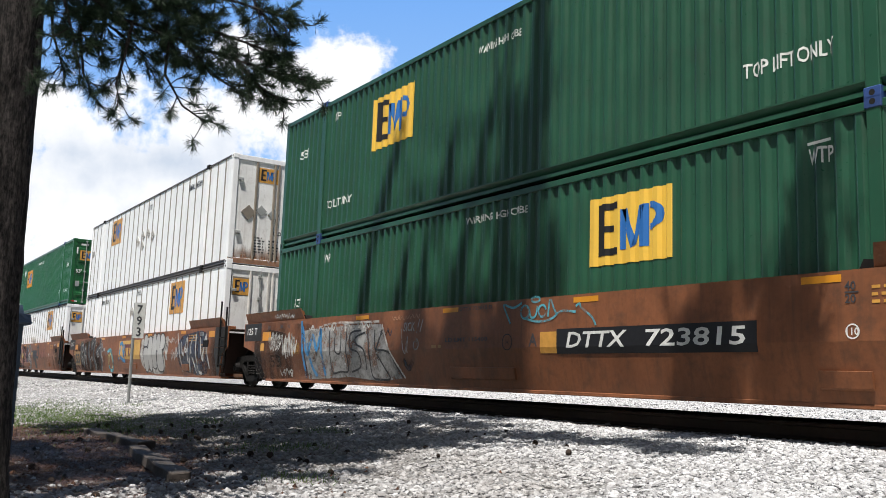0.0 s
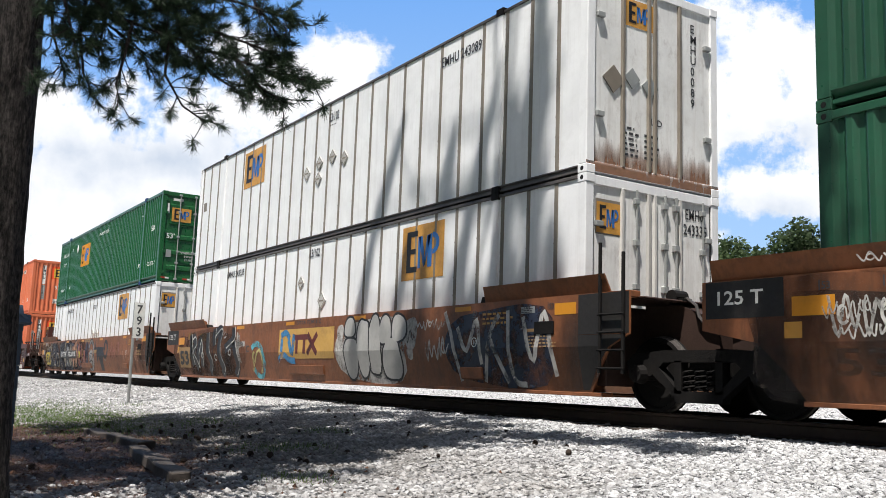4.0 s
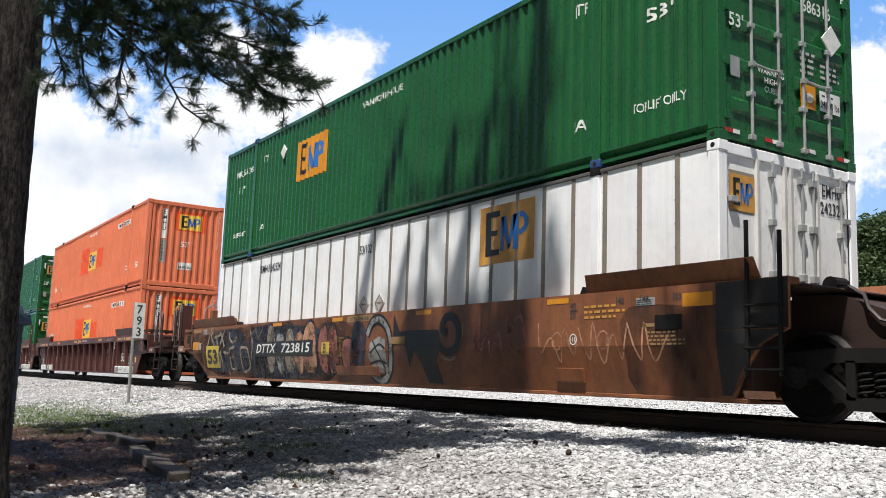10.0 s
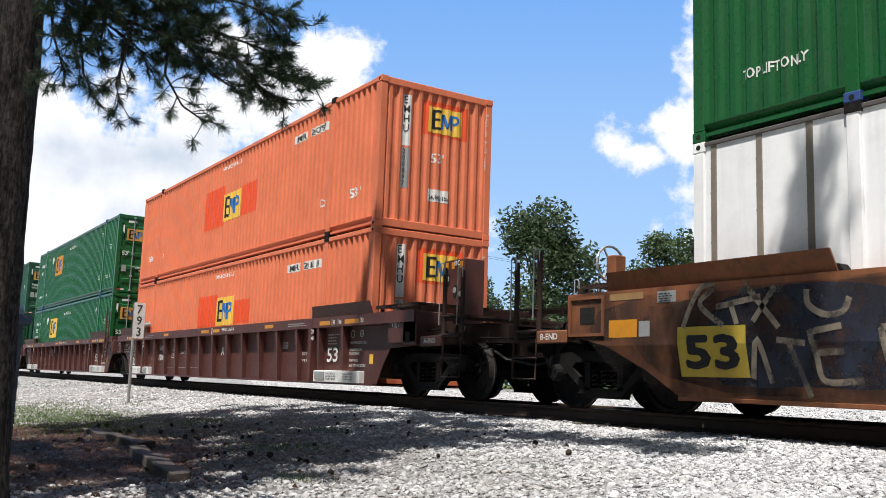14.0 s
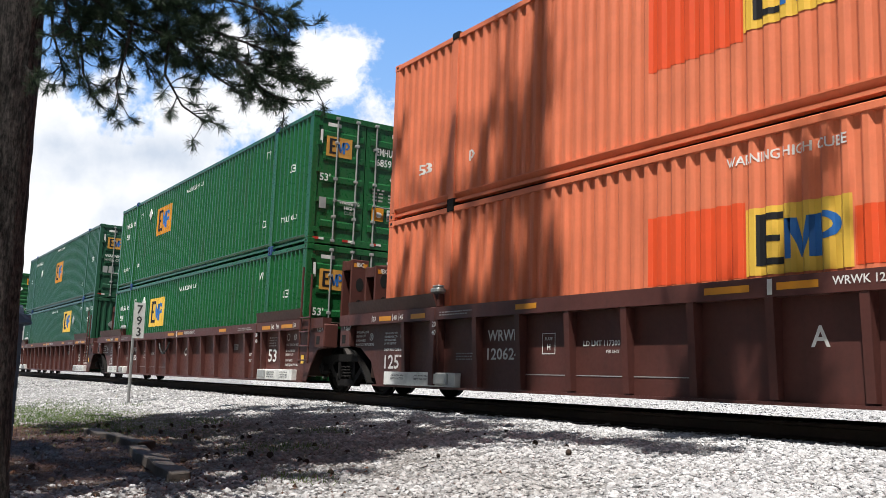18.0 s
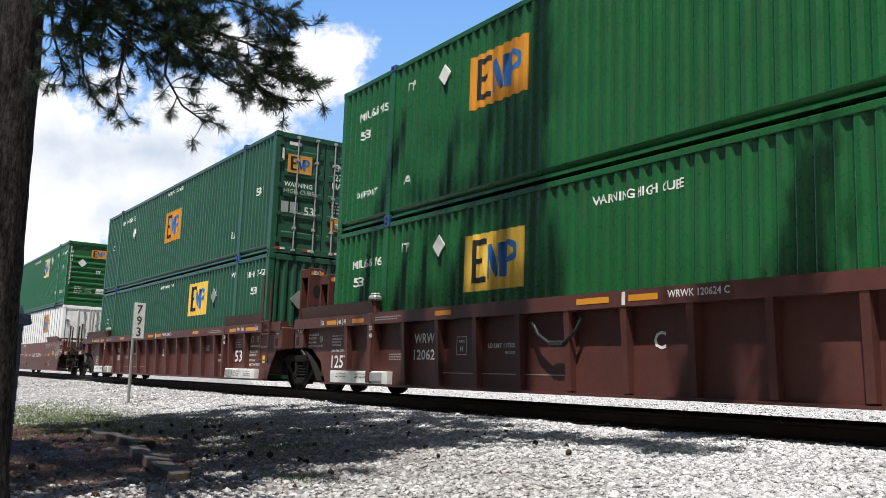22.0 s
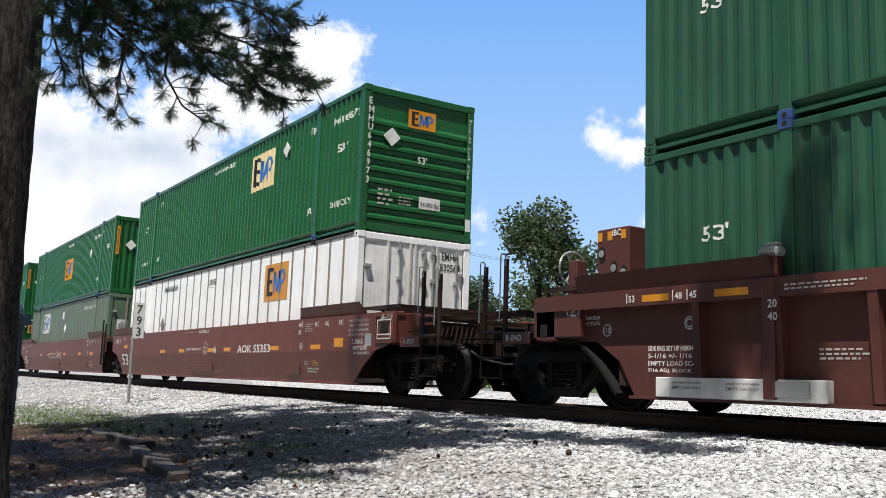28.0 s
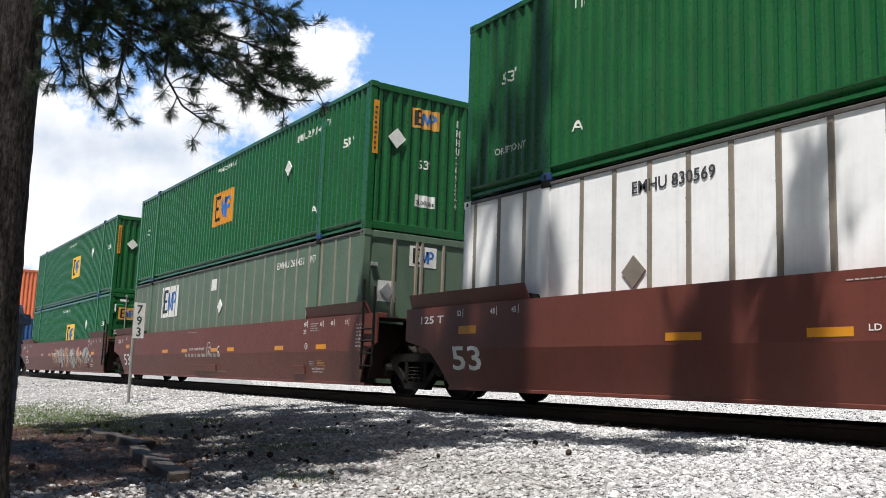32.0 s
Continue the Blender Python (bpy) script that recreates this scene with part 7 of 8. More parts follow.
for car, tag in zip(CARS[6:9], "ACB"):
    redbrown_marks(car, tag)
fit_text("AOK 55353", -5.43, -3.47, 0.78, 0.18, W, CARS[6], CARSIDE)
fit_text("AOK 55353 A", -8.32, -7.53, 1.31, 0.07, W, CARS[6], CHORD)
for a, b in (((1.30, 0.98), (1.76, 0.98)), ((1.76, 0.98), (1.76, 1.30)), ((1.76, 1.30), (1.30, 1.30)), ((1.30, 1.30), (1.30, 0.98)), ((1.30, 1.05), (1.76, 1.05))):
    ribbon([a, b], 0.022, "ink", CARS[6], ("side", -1.508), 0.006, "stencil_frame")
bars(-9.6, -6.6, 0.70, 0.88, 1, W, CARS[7], CARSIDE, seed=26)
scrawl(-9.0, -1.0, 0.40, 1.05, "spray_white", CARS[8], CARSIDE, 30, 14, 0.06)
for i in range(6):
    blob(-8.4 + i * 1.2, 0.72, 0.5, 0.40, "spray_grey" if i % 2 else "spray_peach", None, CARS[8], CARSIDE, 110 + i, lift=0.003)
for car, x0, y in ((CARS[5], -17.46, -0.85), (CARS[3], 1.28, -0.55)):
    rack = side_rack(car, x0, x0 + 0.60, y, y + 0.42, 1.22, 2.38, M["maroon"])
    letter("IBC", x0 + 0.38, 2.27, 0.085, W, rack, ("side", y - 0.002), align="mid")

# ---- writing on the coupler ends
ENDSIDE = ("side", -1.45)
for car, x, tag in ((CARS[6], 2.05, "A-END"), (CARS[3], 2.05, "A-END"), (CARS[5], -18.70, "B-END"), (CARS[2], -18.70, "B-END"), (CARS[8], -18.70, "B-END"), (CARS[9], 2.05, "A-END")):
    fit_text(tag, x + 0.05, x + 0.40, 0.88, 0.08, W, car, ENDSIDE)
P7 = CARS[6]
reflectors(P7, CHORD, ((-0.38, 0.00),), 0.94, 0.17)
for i, t in enumerate(("SPRG 7 OC D-5 & IC D-6", "1 INCH H F COMP SHOES", "UX 10 BRAKE BEAMS", "SIDE BRG SET-UP HGT 5-1/8")):
    fit_text(t, 0.20, 0.98, 1.30 - i * 0.085, 0.05, M["faded_ink"], P7, CHORD)
fit_text("L 200-5", 0.36, 0.76, 0.90, 0.09, W, P7, CHORD)
fit_text("EMPTY LOAD", 0.40, 0.94, 0.795, 0.075, W, P7, CHORD)
fit_text("5/8\" ADJ BLOCK", 0.40, 1.02, 0.70, 0.065, W, P7, CARSIDE)
patch(0.84, 1.08, 0.86, 1.08, M["galv"], P7, CHORD, name="notice_plate")
fit_text("6-15", 1.45, 1.85, 1.30, 0.10, M["spray_white"], P7, ("side", -1.522), shear=0.2)
P6 = CARS[5]
for i, t in enumerate(("SPECIAL BRAKE BEAM", "SEE BADGE PLATE")):
    fit_text(t, -17.32, -16.85, 1.12 - i * 0.07, 0.045, W, P6, WEB)
ring_mark(-16.72, 0.98, 0.07, P6, WEB, "110")
B3 = CARS[2]
reflectors(B3, CHORD, ((-17.29, -16.82),), 0.98, 0.21)
patch(-16.79, -16.62, 0.88, 1.06, M["galv"], B3, CHORD, lift=0.004, name="notice_plate")
patch(-17.28, -16.72, 1.32, 1.40, M["size_panel"], B3, CHORD, lift=0.004, name="notice_panel")
patch(-16.50, -16.22, 1.26, 1.39, M["galv"], B3, CHORD, lift=0.004, name="notice_plate")
bars(-16.48, -16.24, 1.27, 1.38, 4, K, B3, CHORD, seed=21, lift=0.007)
blob(-17.6, 1.14, 0.44, 0.30, "soot", None, B3, CHORD, 33, lift=0.002, square=5.0)
for p in ([(-16.12, 0.96), (-15.98, 1.24), (-15.84, 1.40), (-15.68, 1.38), (-15.88, 1.21), (-15.57, 0.97)], [(-15.65, 1.17), (-15.09, 1.25)], [(-15.47, 1.21), (-15.39, 0.98)], [(-15.29, 1.40), (-14.88, 0.93)], [(-14.92, 1.34), (-15.19, 1.00)], [(-14.56, 1.29), (-14.54, 1.14), (-14.37, 1.04), (-14.18, 1.06), (-14.11, 1.19)],
          [(-15.24, 0.42), (-15.14, 0.82), (-15.02, 0.38)], [(-14.91, 0.81), (-14.59, 0.77)], [(-14.77, 0.77), (-14.60, 0.26)], [(-14.54, 0.90), (-14.48, 0.64), (-14.42, 0.41), (-14.03, 0.43)], [(-14.53, 0.88), (-14.20, 0.93)], [(-14.46, 0.68), (-14.19, 0.69)], [(-13.81, 0.90), (-13.69, 0.38), (-13.29, 0.43), (-13.26, 0.70), (-13.40, 0.89), (-13.81, 0.90)], [(-13.28, 1.37), (-13.06, 0.97), (-13.12, 0.66)], [(-12.95, 1.32), (-12.75, 1.13), (-12.55, 1.25)]):
    ribbon(p, 0.062, "spray_tan", B3, CARSIDE, 0.008)


# ---------------------------------------------------------------- trees
def bark_material():
    m, nt, bsdf = nodes_of("pine_bark")
    ridge = fbm(nt, coords(nt, (1, 1, 0.16), False), 34.0, 6.0, 0.7)
    flake = fbm(nt, coords(nt, (1, 1, 0.40), False), 48.0, 5.0, 0.7)
    col = mixed(nt, ramp(nt, flake, 0.36, 0.64), (0.010, 0.009, 0.009), (0.082, 0.070, 0.066))
    col = mixed(nt, ramp(nt, ridge, 0.40, 0.52, 0.9, 0.0), col, (0.010, 0.009, 0.009))
    nt.links.new(col, bsdf.inputs["Base Color"])
    bsdf.inputs["Roughness"].default_value = 0.95
    bsdf.inputs["Specular IOR Level"].default_value = 0.15
    b = put(nt, "ShaderNodeBump", Strength=1.0, Distance=0.05)
    nt.links.new(mixed(nt, 0.35, ridge, flake), b.inputs["Height"])
    nt.links.new(b.outputs[0], bsdf.inputs["Normal"])
    return m


def leaf_material(name, dark, light, clear=0.25):
    m, nt, bsdf = nodes_of(name)
    ge = nt.nodes.new("ShaderNodeNewGeometry")
    col = mixed(nt, ge.outputs["Random Per Island"], dark, light)
    nt.links.new(col, bsdf.inputs["Base Color"])
    bsdf.inputs["Roughness"].default_value = 0.6
    bsdf.inputs["Specular IOR Level"].default_value = 0.3
    tr = nt.nodes.new("ShaderNodeBsdfTranslucent")
    nt.links.new(col, tr.inputs[0])
    mx = nt.nodes.new("ShaderNodeMixShader")
    mx.inputs[0].default_value = clear
    nt.links.new(bsdf.outputs[0], mx.inputs[1])
    nt.links.new(tr.outputs[0], mx.inputs[2])
    nt.links.new(mx.outputs[0], nt.nodes["Material Output"].inputs[0])
    return m


BARK = bark_material()
NEEDLE = leaf_material("pine_needles", (0.013, 0.027, 0.015), (0.034, 0.060, 0.028), 0.10)
LEAF = leaf_material("broad_leaves", (0.045, 0.080, 0.030), (0.115, 0.160, 0.068), 0.3)
LEAF_DARK = leaf_material("dark_broad_leaves", (0.034, 0.060, 0.026), (0.085, 0.122, 0.055), 0.3)


def tuft(verts, faces, at, along, rng, count, length, width):
    """A spray of needles round the end of a twig."""
    along = along.normalized()
    for _ in range(count):
        d = (along * rng.uniform(-0.3, 1.1) + Vector((rng.gauss(0, 1), rng.gauss(0, 1), rng.gauss(0, 1))) * 0.80).normalized()
        p = at - along * rng.uniform(0, length * 0.7)
        s = d.cross(Vector((rng.gauss(0, 1), rng.gauss(0, 1), rng.gauss(0, 1)))).normalized() * width * 0.5
        ln = length * rng.uniform(0.7, 1.1)
        droop = Vector((0, 0, -ln * 0.06))
        k = len(verts)
        verts += [p - s, p + s, p + d * ln * 0.6 + s * 0.8, p + d * ln + droop, p + d * ln * 0.6 - s * 0.8]
        faces.append((k, k + 1, k + 2, k + 3, k + 4))


def brush(verts, faces, at, along, rng, count, length, width):
    """A full brush of needles along the last hand's breadth of a twig, leaning forwards."""
    along = along.normalized()
    for _ in range(count):
        k = rng.random()
        d = (along * rng.uniform(0.15, 1.1) + Vector((rng.gauss(0, 1), rng.gauss(0, 1), rng.gauss(0, 1))) * (0.75 - 0.35 * k)).normalized()
        p = at - along * 0.050 * (1 - k)
        s = d.cross(Vector((rng.gauss(0, 1), rng.gauss(0, 1), rng.gauss(0, 1)))).normalized() * width * 0.5
        ln = length * rng.uniform(0.6, 1.0)
        n = len(verts)
        verts += [p - s, p + s, p + d * ln * 0.6 + s * 0.8, p + d * ln + Vector((0, 0, -ln * 0.05)), p + d * ln * 0.6 - s * 0.8]
        faces.append((n, n + 1, n + 2, n + 3, n + 4))


def raw(name, verts, faces, material, parent, label=""):
    me = bpy.data.meshes.new(name)
    me.from_pydata([tuple(v) for v in verts], [], faces)
    me.materials.append(material)
    ob = new(name, me)
    ob.parent = parent
    if label:
        tagged(ob, label)
    return ob


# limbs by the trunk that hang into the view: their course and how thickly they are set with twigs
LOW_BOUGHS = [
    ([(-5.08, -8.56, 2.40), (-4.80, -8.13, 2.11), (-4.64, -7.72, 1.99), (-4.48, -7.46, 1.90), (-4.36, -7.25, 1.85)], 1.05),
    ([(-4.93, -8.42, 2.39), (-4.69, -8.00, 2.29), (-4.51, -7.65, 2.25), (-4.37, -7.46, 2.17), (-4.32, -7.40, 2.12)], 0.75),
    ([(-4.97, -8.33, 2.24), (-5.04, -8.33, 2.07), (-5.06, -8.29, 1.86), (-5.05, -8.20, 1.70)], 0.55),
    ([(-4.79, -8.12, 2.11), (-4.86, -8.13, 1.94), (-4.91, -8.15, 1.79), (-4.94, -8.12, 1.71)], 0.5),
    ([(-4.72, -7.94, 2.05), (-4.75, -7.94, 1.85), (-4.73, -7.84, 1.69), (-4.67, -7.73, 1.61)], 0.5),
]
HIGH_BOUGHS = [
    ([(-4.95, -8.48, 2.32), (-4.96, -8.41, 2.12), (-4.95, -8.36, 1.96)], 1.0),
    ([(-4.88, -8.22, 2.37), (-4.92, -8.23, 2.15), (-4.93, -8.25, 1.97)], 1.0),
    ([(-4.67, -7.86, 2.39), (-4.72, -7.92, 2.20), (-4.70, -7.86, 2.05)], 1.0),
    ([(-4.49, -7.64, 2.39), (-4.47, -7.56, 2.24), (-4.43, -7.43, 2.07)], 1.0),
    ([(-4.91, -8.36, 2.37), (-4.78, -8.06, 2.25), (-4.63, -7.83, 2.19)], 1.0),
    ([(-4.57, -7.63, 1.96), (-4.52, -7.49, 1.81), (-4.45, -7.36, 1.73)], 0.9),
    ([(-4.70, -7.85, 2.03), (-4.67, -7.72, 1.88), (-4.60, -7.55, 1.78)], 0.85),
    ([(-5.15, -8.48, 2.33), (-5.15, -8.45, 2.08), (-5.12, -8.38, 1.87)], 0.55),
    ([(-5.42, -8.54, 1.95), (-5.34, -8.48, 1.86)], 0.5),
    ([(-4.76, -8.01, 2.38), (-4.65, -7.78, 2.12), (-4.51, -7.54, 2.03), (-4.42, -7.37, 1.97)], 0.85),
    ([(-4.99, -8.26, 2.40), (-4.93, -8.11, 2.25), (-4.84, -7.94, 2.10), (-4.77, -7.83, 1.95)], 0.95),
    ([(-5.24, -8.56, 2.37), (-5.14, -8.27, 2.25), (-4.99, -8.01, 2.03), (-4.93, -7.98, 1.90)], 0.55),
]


LONG_LIMBS = [
    [(-6.3, -8.4, 10.2), (-5.3, -7.2, 11.2), (-4.5, -5.5, 11.2), (-3.9, -4.5, 11.4)],
    [(-6.3, -8.4, 9.2), (-5.0, -6.6, 10.6), (-4.1, -5.3, 11.2), (-3.4, -4.6, 11.4)],
    [(-6.4, -8.5, 8.4), (-6.2, -7.2, 9.4), (-6.0, -6.4, 9.9), (-5.6, -5.9, 10.1)],
    [(-6.4, -8.5, 8.9), (-5.3, -6.9, 9.6), (-4.9, -6.2, 10.0), (-3.6, -6.0, 10.2)],
    [(-6.4, -8.5, 4.4), (-5.8, -9.9, 4.9), (-5.6, -10.6, 5.2), (-5.9, -11.2, 5.4)],
]
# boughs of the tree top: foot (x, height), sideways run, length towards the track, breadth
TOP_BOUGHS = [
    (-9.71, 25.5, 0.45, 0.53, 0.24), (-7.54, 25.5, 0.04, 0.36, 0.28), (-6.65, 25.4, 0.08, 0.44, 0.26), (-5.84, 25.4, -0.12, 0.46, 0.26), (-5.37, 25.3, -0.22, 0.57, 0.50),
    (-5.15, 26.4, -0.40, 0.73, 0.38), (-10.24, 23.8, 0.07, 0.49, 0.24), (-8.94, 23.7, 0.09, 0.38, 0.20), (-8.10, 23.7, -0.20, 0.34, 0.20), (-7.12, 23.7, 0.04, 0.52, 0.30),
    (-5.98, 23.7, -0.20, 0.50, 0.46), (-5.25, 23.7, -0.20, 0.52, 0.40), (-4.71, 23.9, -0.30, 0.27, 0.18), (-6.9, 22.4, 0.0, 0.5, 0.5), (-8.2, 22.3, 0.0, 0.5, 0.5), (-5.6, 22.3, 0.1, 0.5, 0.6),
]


def pine(x, y, base, top, radius, first, seed, label, low=(), girth=0.15, density=1.0, squeeze=1.0, tilt=-0.03, reach=(), tops=()):
    """Tall pine: furrowed trunk, spreading limbs with needle sprays, low boughs where there are any."""
    rng = random.Random(seed)
    t = thing("pine_tree", label, "tree", "pines by the track")
    t.location = (x, y, base)
    o = Vector((x, y, base))

    def lean(h):
        return tilt * max(0.0, h - 3.0)
    bm = bmesh.new()
    n, sides = 110, 40
    rings = []
    for i in range(n):
        k = i / (n - 1)
        z = (top - base) * k ** 1.6
        r = girth * (1.0 - 0.85 * z / (top - base)) + 0.07 * math.exp(-z * 2.4)
        cx, cy = lean(z), -0.012 * min(z, 3.0)
        ring = []
        for s in range(sides):
            a = s * math.tau / sides
            ridge = 1 + 0.09 * noise.noise(Vector((math.cos(a) * 4.5, math.sin(a) * 4.5, z * 1.3 + seed))) + 0.07 * noise.noise(Vector((math.cos(a) * 9, math.sin(a) * 9, z * 5.0 + seed)))
            ring.append(bm.verts.new((cx + r * ridge * math.cos(a), cy + r * ridge * math.sin(a), z - 0.15)))
        rings.append(ring)
    for p, q in zip(rings, rings[1:]):
        for s in range(sides):
            bm.faces.new((p[s], p[(s + 1) % sides], q[(s + 1) % sides], q[s]))
    part("trunk", bm, BARK, t, "dark furrowed pine bark", smooth=True)
    nv, nf = [], []
    limbs = bmesh.new()
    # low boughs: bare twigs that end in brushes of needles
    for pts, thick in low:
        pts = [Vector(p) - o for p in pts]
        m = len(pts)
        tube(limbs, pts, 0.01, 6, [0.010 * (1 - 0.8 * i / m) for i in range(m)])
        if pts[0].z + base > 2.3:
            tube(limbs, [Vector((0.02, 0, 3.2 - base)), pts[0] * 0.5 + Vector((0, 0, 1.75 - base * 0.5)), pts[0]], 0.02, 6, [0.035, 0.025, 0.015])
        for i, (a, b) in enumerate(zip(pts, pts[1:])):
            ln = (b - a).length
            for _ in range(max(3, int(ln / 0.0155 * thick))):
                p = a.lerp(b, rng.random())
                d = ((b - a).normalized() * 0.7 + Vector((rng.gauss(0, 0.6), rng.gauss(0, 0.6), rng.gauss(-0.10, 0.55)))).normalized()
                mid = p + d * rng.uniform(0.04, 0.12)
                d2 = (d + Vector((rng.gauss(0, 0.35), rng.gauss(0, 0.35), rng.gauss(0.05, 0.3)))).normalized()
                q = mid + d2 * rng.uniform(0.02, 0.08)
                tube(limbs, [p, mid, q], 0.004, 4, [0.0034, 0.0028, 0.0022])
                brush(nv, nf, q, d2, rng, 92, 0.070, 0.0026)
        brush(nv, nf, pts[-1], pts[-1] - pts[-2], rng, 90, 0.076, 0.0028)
    # crown: limbs that end in dense pads of needles, longer to one side
    z, a = first, rng.random() * 6
    while z < top - base - 0.3:
        k = (z - first) / max(0.1, top - base - first)
        lat = (math.cos(a) + 0.625 * math.sin(a)) / 1.18
        ln = radius * (0.85 + 0.15 * k if k < 0.6 else min(1.30, 0.2 + 5.4 * (1 - k))) * rng.uniform(0.75, 1.05)
        ln *= 1.0 - (1.0 - squeeze * (1.0 if k < 0.6 else 0.5)) * min(1.0, max(0.0, lat * 1.15 + 0.18))
        d = Vector((math.cos(a), math.sin(a), 0.10))
        side = Vector((-d.y, d.x, 0))
        p0 = Vector((lean(z), -0.012 * min(z, 3.0), z))
        bend = [p0 + d * ln * u + Vector((0, 0, 0.25 * ln * u * u - 0.1 * ln * u)) for u in (0, 0.35, 0.7, 1.0)]
        tube(limbs, bend, 0.03, 5, [0.05, 0.035, 0.022, 0.01])
        spots = [rng.uniform(0.30, 1.0) for _ in range(int(2 + ln * 1.9))] if k < 0.5 else [rng.uniform(0.12, 1.0) for _ in range(int(1.6 + ln * 0.75))]
        for u in spots:
            j = min(2, int(u * 2.999))
            c = bend[j].lerp(bend[j + 1], min(1.0, u * 3 - j)) + side * rng.uniform(-0.75, 0.75) * u + Vector((0, 0, rng.uniform(-0.15, 0.2)))
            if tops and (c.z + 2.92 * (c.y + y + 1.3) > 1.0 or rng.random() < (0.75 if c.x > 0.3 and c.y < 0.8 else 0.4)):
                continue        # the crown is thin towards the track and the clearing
            tube(limbs, [bend[j], c], 0.012, 4)
            rad = rng.uniform(0.15, 0.30)
            for i in range(int(19 * density)):
                off = Vector((rng.gauss(0, 0.55), rng.gauss(0, 0.55), rng.gauss(0, 0.30))) * rad
                tuft(nv, nf, c + off, off + d * 0.2, rng, 16, 0.20, 0.024)
        z += rng.uniform(0.26, 0.46) * (0.36 if k < 0.4 else 0.6 if k < 0.6 else 0.85)
        a += 2.4 + rng.uniform(-0.3, 0.3)
    for path in reach:
        path = [Vector(q) - o for q in path]
        tube(limbs, path, 0.03, 5, [0.06, 0.045, 0.03, 0.012])
        for i in range(12):
            c = path[-2].lerp(path[-1], rng.uniform(-0.2, 1.0)) + Vector((rng.gauss(0, 0.3), rng.gauss(0, 0.15), rng.gauss(0, 0.18)))
            for _ in range(15):
                off = Vector((rng.gauss(0, 0.14), rng.gauss(0, 0.14), rng.gauss(0, 0.07)))
                tuft(nv, nf, c + off, off, rng, 16, 0.20, 0.024)
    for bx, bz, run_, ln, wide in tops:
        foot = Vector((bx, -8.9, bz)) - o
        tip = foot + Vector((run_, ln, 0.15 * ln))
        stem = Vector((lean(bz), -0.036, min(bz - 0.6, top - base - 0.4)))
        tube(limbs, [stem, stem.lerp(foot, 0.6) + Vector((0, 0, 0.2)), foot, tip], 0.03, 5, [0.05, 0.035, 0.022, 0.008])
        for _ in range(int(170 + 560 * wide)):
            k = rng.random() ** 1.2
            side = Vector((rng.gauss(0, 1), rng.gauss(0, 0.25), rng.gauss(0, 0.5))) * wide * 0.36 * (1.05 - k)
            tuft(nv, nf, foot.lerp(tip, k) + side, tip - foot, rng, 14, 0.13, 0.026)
    part("limb", limbs, BARK, t)
    raw("needle_crown", nv, nf, NEEDLE, t, "long dark green pine needles")
    return t


def broadleaf(x, y, base, height, radius, seed, leaf, label, count=12500, size=0.34):
    """Round-headed tree: trunk, limbs and a ragged crown of leaf sprays."""
    rng = random.Random(seed)
    t = thing("broadleaf_tree", label, "tree", "trees beyond the track")
    t.location = (x, y, base)
    bm = bmesh.new()
    tube(bm, [(0, 0, -0.3), (0.1, 0, height * 0.3), (0.0, 0.15, height * 0.6), (0.1, 0.1, height * 0.85)], 0.2, 8, [0.28, 0.22, 0.15, 0.05])
    lumps = []
    for i in range(19):
        a, k = rng.random() * math.tau, rng.random()
        h = height * (0.16 + 0.76 * k)
        rr = radius * (1.0 - 0.75 * max(0, k - 0.45)) * rng.uniform(0.35, 0.85)
        c = Vector((rr * math.cos(a), rr * math.sin(a), h))
        lumps.append((c, radius * rng.uniform(0.26, 0.46)))
        tube(bm, [(0, 0, h * 0.6), tuple(c * 0.6 + Vector((0, 0, h * 0.3))), tuple(c)], 0.05, 5, [0.09, 0.06, 0.02])
    part("trunk", bm, BARK, t)
    nv, nf = [], []
    for i in range(count):
        c, r = rng.choice(lumps)
        d = Vector((rng.gauss(0, 1), rng.gauss(0, 1), rng.gauss(0, 1))).normalized()
        p = c + d * r * rng.uniform(0.45, 1.12) * (1 + 0.25 * noise.noise(d * 3 + c))
        u = Vector((rng.gauss(0, 1), rng.gauss(0, 1), rng.gauss(0, 0.6))).normalized() * size * rng.uniform(0.5, 1.1)
        w = u.cross(Vector((rng.gauss(0, 1), rng.gauss(0, 1), rng.gauss(0, 1)))).normalized() * size * rng.uniform(0.3, 0.6)
        k = len(nv)
        nv += [p - u * 0.5, p + w * 0.5, p + u * 0.5, p - w * 0.5]
        nf.append((k, k + 1, k + 2, k + 3))
    raw("leaf_crown", nv, nf, leaf, t, "dense green summer leaves")
    return t


